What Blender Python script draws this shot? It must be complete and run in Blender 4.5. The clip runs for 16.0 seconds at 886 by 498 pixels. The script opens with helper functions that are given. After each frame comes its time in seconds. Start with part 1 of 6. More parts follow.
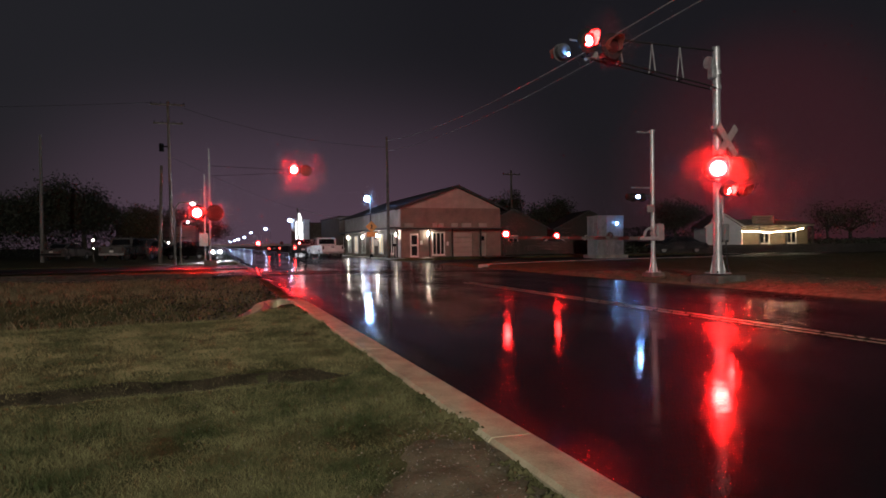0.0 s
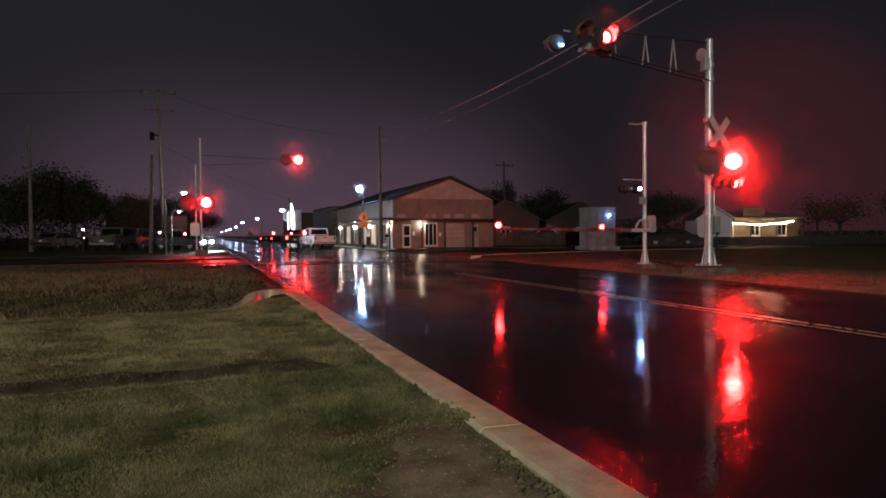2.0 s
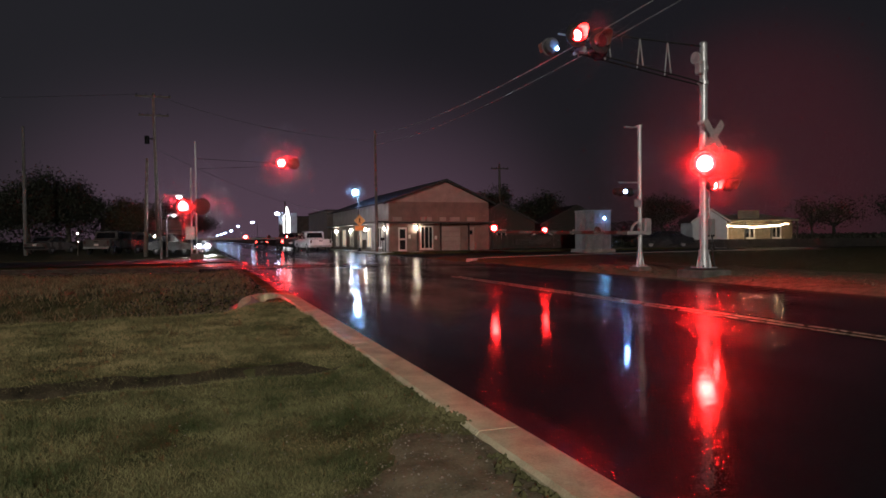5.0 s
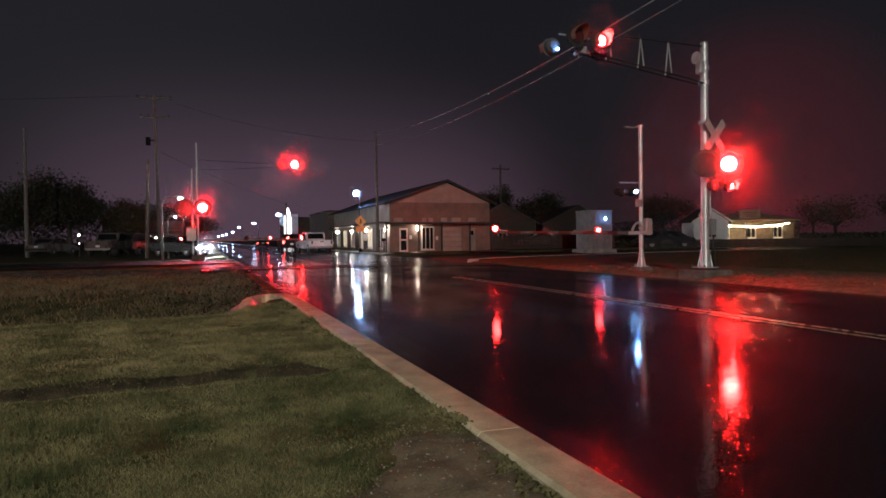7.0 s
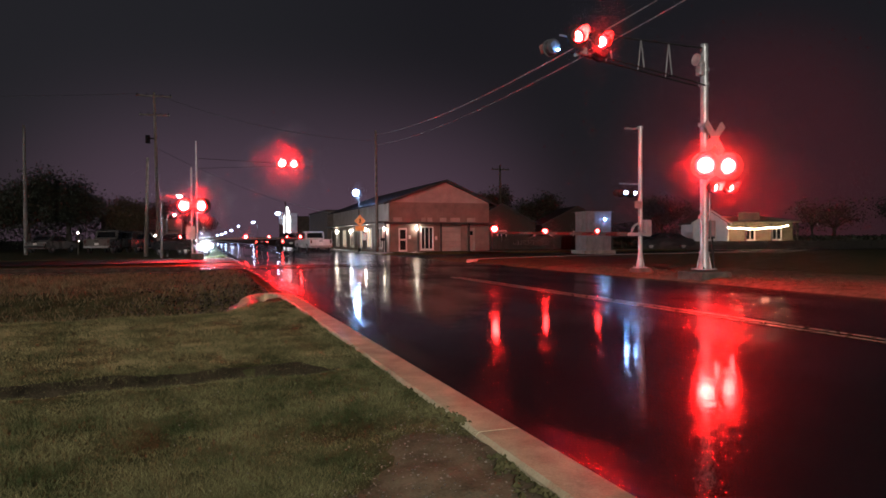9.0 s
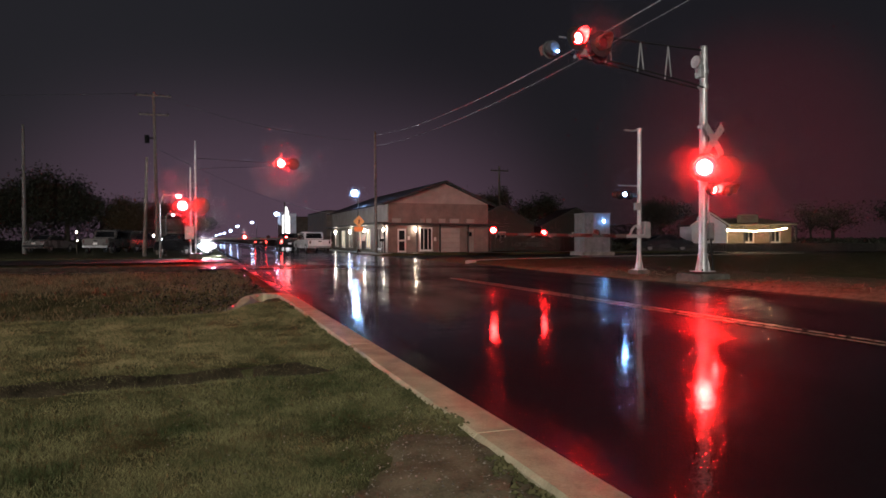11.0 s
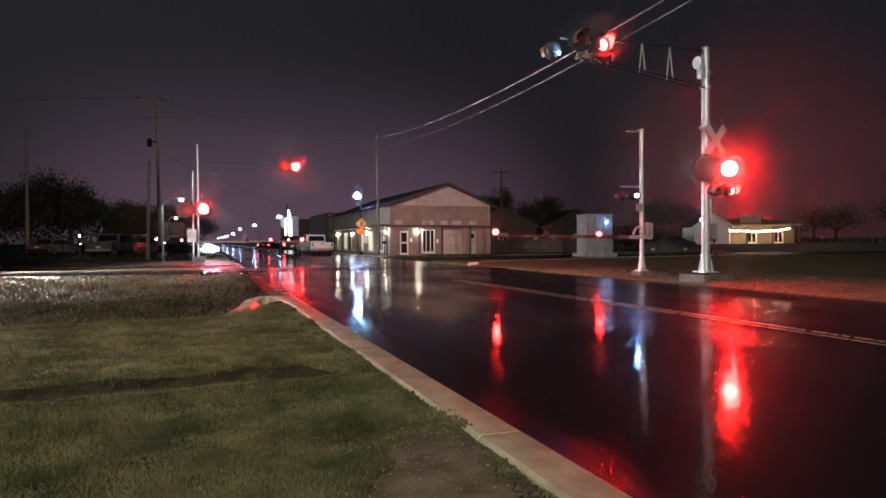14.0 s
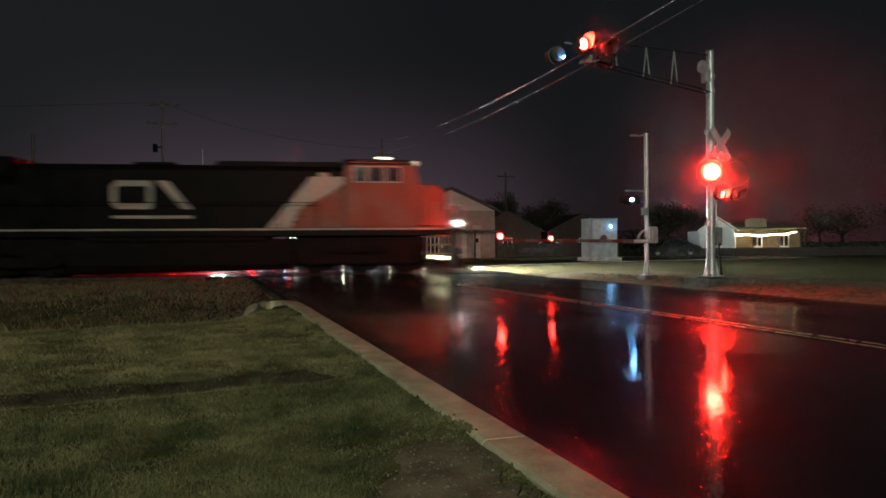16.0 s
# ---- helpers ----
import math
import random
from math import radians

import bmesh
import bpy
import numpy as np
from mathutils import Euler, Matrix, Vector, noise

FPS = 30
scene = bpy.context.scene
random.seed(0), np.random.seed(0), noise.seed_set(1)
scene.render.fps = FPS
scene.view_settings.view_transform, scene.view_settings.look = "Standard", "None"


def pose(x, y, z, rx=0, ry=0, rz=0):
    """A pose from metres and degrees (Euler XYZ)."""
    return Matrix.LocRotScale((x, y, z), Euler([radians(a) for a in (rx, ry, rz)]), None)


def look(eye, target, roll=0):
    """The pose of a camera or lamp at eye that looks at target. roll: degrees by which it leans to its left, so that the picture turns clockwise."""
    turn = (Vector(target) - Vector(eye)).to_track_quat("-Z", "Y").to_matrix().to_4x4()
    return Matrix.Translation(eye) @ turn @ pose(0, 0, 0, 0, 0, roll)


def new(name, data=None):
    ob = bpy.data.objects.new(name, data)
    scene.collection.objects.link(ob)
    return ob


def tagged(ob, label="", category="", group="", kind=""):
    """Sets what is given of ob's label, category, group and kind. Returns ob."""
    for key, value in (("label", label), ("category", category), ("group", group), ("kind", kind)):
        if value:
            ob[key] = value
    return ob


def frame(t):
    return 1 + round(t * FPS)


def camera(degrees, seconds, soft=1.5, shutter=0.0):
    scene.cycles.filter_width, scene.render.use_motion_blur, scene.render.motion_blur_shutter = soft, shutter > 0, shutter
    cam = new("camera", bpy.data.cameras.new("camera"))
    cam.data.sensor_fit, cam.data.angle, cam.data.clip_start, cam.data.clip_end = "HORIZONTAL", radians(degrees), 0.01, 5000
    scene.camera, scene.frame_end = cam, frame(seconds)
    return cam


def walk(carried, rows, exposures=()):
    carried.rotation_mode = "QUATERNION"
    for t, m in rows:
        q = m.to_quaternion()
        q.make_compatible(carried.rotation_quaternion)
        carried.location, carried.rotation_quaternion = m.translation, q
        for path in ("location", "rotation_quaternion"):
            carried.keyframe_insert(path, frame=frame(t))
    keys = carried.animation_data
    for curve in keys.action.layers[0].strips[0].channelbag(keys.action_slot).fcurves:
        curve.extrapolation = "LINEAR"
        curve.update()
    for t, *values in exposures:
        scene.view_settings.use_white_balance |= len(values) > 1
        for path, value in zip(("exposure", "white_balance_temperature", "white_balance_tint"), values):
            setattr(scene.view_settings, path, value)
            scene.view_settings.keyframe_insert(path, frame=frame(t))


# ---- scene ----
# World: x across the street (east positive), y along the street, z up.
# The camera is held low over the verge west of the street and only turns.
EYE = (0.0, 0.0, 1.15)
HEADING = 20.815            # degrees east of the street's line
# seconds, turn to the right, tilt up, lean (degrees)
PATH = [
    (0.0, -0.987, -0.482, -0.695), (0.5, -0.727, -0.825, -0.470), (1.0, -0.630, -1.262, -0.411),
    (1.5, -0.607, -1.287, -0.376), (2.0, -0.305, -1.318, -0.431), (2.5, -0.143, -1.318, -0.412),
    (3.0, -0.068, -1.259, -0.584), (3.5, 0.000, -1.252, -0.600), (4.0, 0.105, -1.128, -0.500),
    (5.2, 0.060, -1.030, -0.580), (6.5, -0.038, -0.972, -0.671), (7.0, -0.025, -0.984, -0.713),
    (7.5, -0.024, -0.982, -0.699), (8.0, -0.023, -0.960, -0.678), (8.5, 0.006, -0.951, -0.570),
    (9.0, 0.053, -0.979, -0.332), (10.2, 0.120, -0.915, -0.160), (11.5, 0.161, -0.856, -0.075),
    (12.0, 0.193, -0.804, -0.174), (12.5, 0.145, -0.778, -0.301), (13.0, 0.149, -0.760, -0.360),
    (13.5, 0.007, -0.713, -0.339), (14.0, -0.062, -0.710, -0.370), (14.5, -0.196, -0.671, -0.310),
    (15.0, -0.272, -0.662, -0.160), (15.5, -0.399, -0.613, -0.279), (16.0, -0.471, -0.304, -0.463),
]


def sight(turn, tilt, lean):
    a, b = radians(HEADING + turn), radians(tilt)
    way = Vector((math.sin(a) * math.cos(b), math.cos(a) * math.cos(b), math.sin(b)))
    return look(EYE, Vector(EYE) + way, lean)


cam = camera(70, 16.0, soft=1.6, shutter=1.2)
walk(cam, [(t, sight(a, b, c)) for t, a, b, c in PATH],
     [(0.0, 0.22, 6050, 12), (3.5, 0.24, 6050, 12), (9.0, 0.29, 6050, 12), (12.5, 0.38, 6050, 12), (13.6, 0.42, 6050, 11),
      (14.4, 0.45, 6050, 8), (14.7, 0.25, 6000, 0), (15.1, -0.08, 5950, -6), (16.0, -0.12, 5950, -9)])

# ---- night sky and an assumed, unseen street light behind the camera ----
world = bpy.data.worlds.new("night_sky")
scene.world = world
world.use_nodes = True
wt = world.node_tree
wt.nodes.clear()
w_out = wt.nodes.new("ShaderNodeOutputWorld")
w_bg = wt.nodes.new("ShaderNodeBackground")
w_co = wt.nodes.new("ShaderNodeTexCoord")
w_sep = wt.nodes.new("ShaderNodeSeparateXYZ")
w_ramp = wt.nodes.new("ShaderNodeValToRGB")
w_ramp.color_ramp.elements[0].position = 0.0
w_ramp.color_ramp.elements[0].color = (0.0165, 0.0100, 0.0118, 1)
w_ramp.color_ramp.elements[1].position = 0.45
w_ramp.color_ramp.elements[1].color = (0.0080, 0.0077, 0.0094, 1)
mid = w_ramp.color_ramp.elements.new(0.16)
mid.color = (0.0104, 0.0090, 0.0105, 1)
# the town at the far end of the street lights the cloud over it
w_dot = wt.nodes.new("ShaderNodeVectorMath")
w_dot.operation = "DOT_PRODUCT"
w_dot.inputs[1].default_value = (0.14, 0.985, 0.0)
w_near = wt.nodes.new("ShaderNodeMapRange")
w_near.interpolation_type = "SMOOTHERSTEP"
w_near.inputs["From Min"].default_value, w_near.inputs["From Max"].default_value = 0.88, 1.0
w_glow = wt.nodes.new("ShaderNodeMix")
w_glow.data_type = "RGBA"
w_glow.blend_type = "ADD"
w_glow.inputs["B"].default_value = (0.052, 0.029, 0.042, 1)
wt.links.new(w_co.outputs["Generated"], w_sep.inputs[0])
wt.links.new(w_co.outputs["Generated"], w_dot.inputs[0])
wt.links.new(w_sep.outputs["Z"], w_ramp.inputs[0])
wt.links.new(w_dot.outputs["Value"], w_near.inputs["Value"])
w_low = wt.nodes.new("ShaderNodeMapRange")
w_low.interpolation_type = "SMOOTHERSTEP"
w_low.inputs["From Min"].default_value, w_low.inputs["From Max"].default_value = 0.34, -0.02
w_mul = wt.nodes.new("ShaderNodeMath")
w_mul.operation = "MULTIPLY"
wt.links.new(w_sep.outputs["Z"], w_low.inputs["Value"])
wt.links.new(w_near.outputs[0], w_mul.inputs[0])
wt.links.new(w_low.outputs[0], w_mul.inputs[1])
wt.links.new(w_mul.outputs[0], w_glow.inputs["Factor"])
wt.links.new(w_ramp.outputs[0], w_glow.inputs["A"])


def sky_glow(last, way, reach, colour):
    """Adds a soft painted glow to one quarter of the sky."""
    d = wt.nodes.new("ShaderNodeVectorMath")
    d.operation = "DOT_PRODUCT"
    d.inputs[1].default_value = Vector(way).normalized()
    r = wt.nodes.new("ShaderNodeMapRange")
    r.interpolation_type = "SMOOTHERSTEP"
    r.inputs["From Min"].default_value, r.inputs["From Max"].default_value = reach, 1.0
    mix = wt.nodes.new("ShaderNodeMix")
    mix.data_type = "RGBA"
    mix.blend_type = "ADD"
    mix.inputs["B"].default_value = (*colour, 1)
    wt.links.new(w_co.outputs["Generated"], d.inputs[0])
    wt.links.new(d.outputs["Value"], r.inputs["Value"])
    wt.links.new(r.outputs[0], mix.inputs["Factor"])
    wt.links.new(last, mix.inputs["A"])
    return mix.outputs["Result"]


# the signals' red halo painted into the sky behind them; paler to the west
sky = sky_glow(w_glow.outputs["Result"], (0.727, 0.678, 0.10), 0.972, (0.019, 0.0, 0.001))
sky = sky_glow(sky, (-0.35, 0.93, 0.25), 0.70, (0.0040, 0.0042, 0.0044))
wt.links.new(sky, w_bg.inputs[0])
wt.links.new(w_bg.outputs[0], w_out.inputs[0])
w_bg.inputs[1].default_value = 1.0


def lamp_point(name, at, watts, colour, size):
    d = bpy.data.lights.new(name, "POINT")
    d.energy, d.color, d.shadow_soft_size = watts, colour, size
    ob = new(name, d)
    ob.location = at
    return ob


# unseen lamp, inferred from the lit masts; set far back to light the building too
lamp_point("assumed_street_light", (-7.0, -27.0, 13.0), 36000, (1.0, 0.89, 0.71), 0.3)

# ---- materials ----


def mat(name, a, b, scale=6.0, rough=(0.5, 0.7), metal=0.0, bump=0.15, fine=60.0, spec=0.5, rand=0.0, island=0.0, coat=0.0, film=0.08):
    """Two colours mixed by coarse and fine noise in object space, with matching roughness and relief."""
    m = bpy.data.materials.new(name)
    m.use_nodes = True
    t = m.node_tree
    n, l = t.nodes, t.links
    p = n["Principled BSDF"]
    co = n.new("ShaderNodeTexCoord")
    n1 = n.new("ShaderNodeTexNoise")
    n1.inputs["Scale"].default_value = scale
    n1.inputs["Detail"].default_value = 4
    n2 = n.new("ShaderNodeTexNoise")
    n2.inputs["Scale"].default_value = fine
    n2.inputs["Detail"].default_value = 3
    l.new(co.outputs["Object"], n1.inputs["Vector"])
    l.new(co.outputs["Object"], n2.inputs["Vector"])
    add = n.new("ShaderNodeMath")
    add.operation = "MULTIPLY_ADD"
    add.inputs[1].default_value = 0.4
    l.new(n2.outputs[0], add.inputs[0])
    sub = n.new("ShaderNodeMath")
    sub.operation = "SUBTRACT"
    sub.inputs[1].default_value = 0.2
    l.new(n1.outputs[0], sub.inputs[0])
    l.new(sub.outputs[0], add.inputs[2])
    last = add.outputs[0]
    for use, node_type, out in ((rand, "ShaderNodeObjectInfo", "Random"), (island, "ShaderNodeNewGeometry", "Random Per Island")):
        if use:
            src = n.new(node_type)
            k = n.new("ShaderNodeMath")
            k.operation = "MULTIPLY_ADD"
            k.inputs[1].default_value = use
            l.new(src.outputs[out], k.inputs[0])
            s2 = n.new("ShaderNodeMath")
            s2.operation = "SUBTRACT"
            s2.inputs[1].default_value = use / 2
            l.new(last, s2.inputs[0])
            l.new(s2.outputs[0], k.inputs[2])
            last = k.outputs[0]
    ramp = n.new("ShaderNodeValToRGB")
    ramp.color_ramp.elements[0].position, ramp.color_ramp.elements[1].position = 0.3, 0.7
    ramp.color_ramp.elements[0].color, ramp.color_ramp.elements[1].color = (*a, 1), (*b, 1)
    l.new(last, ramp.inputs[0])
    l.new(ramp.outputs[0], p.inputs["Base Color"])
    mr = n.new("ShaderNodeMapRange")
    mr.inputs["From Min"].default_value, mr.inputs["From Max"].default_value = 0.3, 0.7
    mr.inputs["To Min"].default_value, mr.inputs["To Max"].default_value = rough
    l.new(n1.outputs[0], mr.inputs["Value"])
    l.new(mr.outputs[0], p.inputs["Roughness"])
    p.inputs["Metallic"].default_value = metal
    p.inputs["Specular IOR Level"].default_value = spec
    p.inputs["Coat Weight"].default_value = coat
    p.inputs["Coat Roughness"].default_value = film
    if bump:
        bp = n.new("ShaderNodeBump")
        bp.inputs["Strength"].default_value = bump
        bp.inputs["Distance"].default_value = 0.01
        l.new(n2.outputs[0], bp.inputs["Height"])
        l.new(bp.outputs[0], p.inputs["Normal"])
    return m


def glow(name, colour, strength):
    m = bpy.data.materials.new(name)
    m.use_nodes = True
    p = m.node_tree.nodes["Principled BSDF"]
    p.inputs["Base Color"].default_value = (*[min(1, c * 0.5) for c in colour], 1)
    p.inputs["Roughness"].default_value = 0.2
    p.inputs["Emission Color"].default_value = (*colour, 1)
    p.inputs["Emission Strength"].default_value = strength
    return m


def wet_asphalt(name, lanes=True):
    """Dark asphalt under a film of rain: a mirror broken by coarse stones, gritty and rougher beside the kerb."""
    m = bpy.data.materials.new(name)
    m.use_nodes = True
    t = m.node_tree
    n, l = t.nodes, t.links
    p = n["Principled BSDF"]
    co = n.new("ShaderNodeTexCoord")

    def tex(scale, detail, stretch=(1, 1, 1)):
        mp = n.new("ShaderNodeMapping")
        mp.inputs["Scale"].default_value = stretch
        l.new(co.outputs["Object"], mp.inputs["Vector"])
        x = n.new("ShaderNodeTexNoise")
        x.inputs["Scale"].default_value, x.inputs["Detail"].default_value = scale, detail
        l.new(mp.outputs[0], x.inputs["Vector"])
        return x.outputs[0]

    def span(value, lo, hi, a, b, soft=False):
        x = n.new("ShaderNodeMapRange")
        if soft:
            x.interpolation_type = "SMOOTHSTEP"
        x.inputs["From Min"].default_value, x.inputs["From Max"].default_value = lo, hi
        x.inputs["To Min"].default_value, x.inputs["To Max"].default_value = a, b
        l.new(value, x.inputs["Value"])
        return x.outputs[0]

    def op(kind, a, b):
        x = n.new("ShaderNodeMath")
        x.operation = kind
        for k, v in enumerate((a, b)):
            if isinstance(v, (int, float)):
                x.inputs[k].default_value = v
            else:
                l.new(v, x.inputs[k])
        return x.outputs[0]

    pools = tex(0.8, 5, (1.0, 0.4, 1))
    grain = tex(95, 3)
    swell = tex(2.6, 2, (0.8, 1.6, 1))
    stones = tex(62, 2)
    ripple = tex(13, 2)
    if lanes:
        sep = n.new("ShaderNodeSeparateXYZ")
        l.new(co.outputs["Object"], sep.inputs[0])
        ragged = op("SUBTRACT", tex(1.7, 4), 0.5)
        # grit washed up along the kerb, with a ragged edge
        edge = op("ADD", sep.outputs["X"], op("MULTIPLY", ragged, 0.55))
        grit = span(edge, 1.72, 2.35, 1.0, 0.0, True)
        # the lane beyond the crown of the street, and the worn approach to the rails, hold less water
        far_lane = span(op("ADD", sep.outputs["X"], op("MULTIPLY", ragged, 1.1)), 4.7, 5.7, 0.0, 1.0, True)
        approach = op("MULTIPLY", span(sep.outputs["Y"], 10.5, 14.5, 0.0, 1.0, True), span(sep.outputs["X"], 2.4, 5.0, 1.0, 0.0, True))
        worn = op("MAXIMUM", far_lane, op("MULTIPLY", approach, 0.25))
    else:
        grit, worn, approach = 0.0, 1.2, 0.0
    ramp = n.new("ShaderNodeValToRGB")
    ramp.color_ramp.elements[0].position, ramp.color_ramp.elements[1].position = 0.38, 0.72
    ramp.color_ramp.elements[0].color, ramp.color_ramp.elements[1].color = (0.0012, 0.0012, 0.0020, 1), (0.0150, 0.0146, 0.0180, 1)
    l.new(grain, ramp.inputs[0])
    l.new(ramp.outputs[0], p.inputs["Base Color"])
    p.inputs["Roughness"].default_value = 0.5
    p.inputs["Specular IOR Level"].default_value = 0.003
    l.new(op("SUBTRACT", span(pools, 0.35, 0.68, 1.0, 0.55), op("MULTIPLY", grit, 0.35)), p.inputs["Coat Weight"])
    film = op("ADD", span(pools, 0.38, 0.66, 0.022, 0.050), op("ADD", op("MULTIPLY", grit, 0.20), op("MULTIPLY", worn, 0.18)))
    l.new(film, p.inputs["Coat Roughness"])
    p.inputs["Coat IOR"].default_value = 1.33
    b1 = n.new("ShaderNodeBump")
    b1.inputs["Strength"].default_value, b1.inputs["Distance"].default_value = 0.5, 0.002
    l.new(grain, b1.inputs["Height"])
    l.new(b1.outputs[0], p.inputs["Normal"])
    b2 = n.new("ShaderNodeBump")
    b2.inputs["Strength"].default_value, b2.inputs["Distance"].default_value = 1.0, 0.002
    lift = op("ADD", op("MULTIPLY", span(stones, 0.56, 0.76, 0.0, 1.0, True), 0.085), op("MULTIPLY", stones, 0.15))
    lift = op("MULTIPLY", lift, op("ADD", 1.0, op("ADD", op("MULTIPLY", grit, 2.5), op("MULTIPLY", approach, 1.5))))
    lift = op("ADD", op("ADD", lift, op("MULTIPLY", ripple, 0.22)), op("MULTIPLY", swell, op("ADD", 0.8, op("MULTIPLY", approach, 2.2))))
    l.new(lift, b2.inputs["Height"])
    l.new(b2.outputs[0], p.inputs["Coat Normal"])
    return m


M_ROAD = wet_asphalt("wet_asphalt")
M_PANEL = wet_asphalt("wet_crossing_panel", False)
M_DAMP = mat("damp_dull_asphalt", (0.0035, 0.0035, 0.004), (0.013, 0.0125, 0.013), 1.2, (0.55, 0.8), bump=0.5, fine=50, spec=0.12)
M_KERB = mat("wet_concrete_kerb", (0.27, 0.245, 0.165), (0.52, 0.475, 0.335), 5, (0.5, 0.7), bump=0.35, fine=90, spec=0.1, rand=0.15, coat=0.03, film=0.12)
M_GLINTSLAB = mat("smooth_wet_concrete", (0.20, 0.17, 0.14), (0.36, 0.32, 0.27), 5, (0.3, 0.5), bump=0.12, fine=40, coat=1.0, film=0.07)
M_CONCRETE = mat("damp_concrete", (0.16, 0.15, 0.14), (0.34, 0.32, 0.29), 2.5, (0.35, 0.6), bump=0.3, fine=60)
M_SOIL = mat("soil_and_thatch", (0.026, 0.030, 0.013), (0.110, 0.102, 0.050), 2.2, (0.7, 0.9), bump=0.5, fine=45, spec=0.08)
M_DIRT = mat("gravelly_dirt", (0.060, 0.052, 0.035), (0.17, 0.145, 0.10), 6, (0.7, 0.9), bump=0.5, fine=70, spec=0.06)
M_STONE = mat("pale_gravel", (0.05, 0.045, 0.038), (0.20, 0.175, 0.145), 9, (0.3, 0.6), bump=0.3, fine=80, island=0.6)
M_BALLAST = mat("ballast_stone", (0.025, 0.023, 0.022), (0.10, 0.092, 0.088), 8, (0.10, 0.35), bump=0.3, fine=60, island=0.6, coat=0.2, film=0.18)
M_GRASS = mat("green_winter_turf", (0.032, 0.050, 0.017), (0.212, 0.200, 0.096), 2.1, (0.55, 0.8), bump=0, fine=9, spec=0.2, island=0.28)


def upright_shade(m):
    """Thin blades take their light like the turf they stand in, not like flat facets."""
    t = m.node_tree
    n, l = t.nodes, t.links
    geo = n.new("ShaderNodeNewGeometry")
    add = n.new("ShaderNodeVectorMath")
    add.operation = "MULTIPLY_ADD"
    add.inputs[1].default_value, add.inputs[2].default_value = (0.55, 0.55, 0.55), (0, -0.12, 0.8)
    nrm = n.new("ShaderNodeVectorMath")
    nrm.operation = "NORMALIZE"
    l.new(geo.outputs["Normal"], add.inputs[0])
    l.new(add.outputs[0], nrm.inputs[0])
    l.new(nrm.outputs[0], n["Principled BSDF"].inputs["Normal"])


M_GRASSDRY = mat("dry_winter_turf", (0.048, 0.058, 0.023), (0.31, 0.265, 0.132), 1.6, (0.55, 0.8), bump=0, fine=9, spec=0.2, island=0.28)
M_GRASSDITCH = mat("dead_ditch_grass", (0.045, 0.040, 0.022), (0.20, 0.16, 0.095), 1.2, (0.6, 0.85), bump=0, fine=9, spec=0.15, island=0.35)
upright_shade(M_GRASS)
upright_shade(M_GRASSDRY)
M_SIGNALGREY = mat("weathered_dark_grey_casting", (0.035, 0.037, 0.042), (0.085, 0.088, 0.095), 6, (0.45, 0.7), bump=0.15, fine=60, spec=0.3)
M_CARBLACK = mat("black_car_paint", (0.002, 0.002, 0.0025), (0.005, 0.005, 0.006), 2, (0.25, 0.4), bump=0.02, spec=0.2)
M_BED = mat("dark_ballast_bed", (0.010, 0.0095, 0.009), (0.036, 0.033, 0.032), 9, (0.7, 0.9), bump=0.9, fine=35, spec=0.08)
M_WETSTONE = mat("wet_brown_gravel", (0.018, 0.015, 0.012), (0.085, 0.068, 0.055), 8, (0.15, 0.4), bump=0.3, fine=60, island=0.6, coat=0.6, film=0.14)
M_BASE = mat("dark_damp_concrete", (0.05, 0.046, 0.042), (0.13, 0.12, 0.11), 4, (0.5, 0.75), bump=0.4, fine=60, spec=0.2)
M_RAIL = mat("rusty_wet_rail", (0.022, 0.017, 0.014), (0.075, 0.060, 0.050), 5, (0.55, 0.75), bump=0.3, fine=50, spec=0.15)
M_RUTSHADE = mat("rut_shade_black", (0.012, 0.010, 0.007), (0.045, 0.036, 0.022), 7, (0.5, 0.8), bump=0.8, fine=50, spec=0.2)
M_YELLOW = mat("worn_yellow_line", (0.16, 0.13, 0.09), (0.34, 0.29, 0.21), 14, (0.2, 0.4), bump=0.2)
M_GALV = mat("galvanised_steel", (0.30, 0.31, 0.33), (0.48, 0.49, 0.51), 5, (0.32, 0.5), metal=0.55, bump=0.08, fine=40)
M_ALUM = mat("aluminium_sheet", (0.19, 0.20, 0.21), (0.31, 0.32, 0.33), 3, (0.35, 0.5), metal=0.4, bump=0.05)
M_BLACK = mat("black_enamel", (0.008, 0.008, 0.009), (0.018, 0.017, 0.018), 5, (0.55, 0.75), bump=0.08, spec=0.25)
# raised to a pale red to stand in for lens light on the hood
M_HOODLIT = mat("hood_lit_red", (0.16, 0.065, 0.05), (0.24, 0.10, 0.08), 5, (0.3, 0.5), bump=0.05)
M_STEEL = mat("rail_steel", (0.12, 0.10, 0.09), (0.32, 0.29, 0.27), 4, (0.2, 0.45), metal=0.8, bump=0.1)
M_TIE = mat("creosoted_tie", (0.03, 0.024, 0.02), (0.07, 0.055, 0.045), 8, (0.4, 0.7), bump=0.5, rand=0.3)
M_POLE = mat("weathered_wood_pole", (0.05, 0.04, 0.032), (0.15, 0.12, 0.095), 6, (0.55, 0.8), bump=0.5, fine=50)
M_POLELIGHT = mat("pale_concrete_pole", (0.090, 0.085, 0.080), (0.170, 0.160, 0.150), 6, (0.5, 0.7), bump=0.3)
M_WIRE = mat("cable", (0.32, 0.32, 0.32), (0.48, 0.48, 0.48), 3, (0.35, 0.5), metal=0.0, bump=0)
M_WIRED = mat("black_cable", (0.02, 0.02, 0.02), (0.04, 0.04, 0.04), 3, (0.4, 0.6), bump=0)
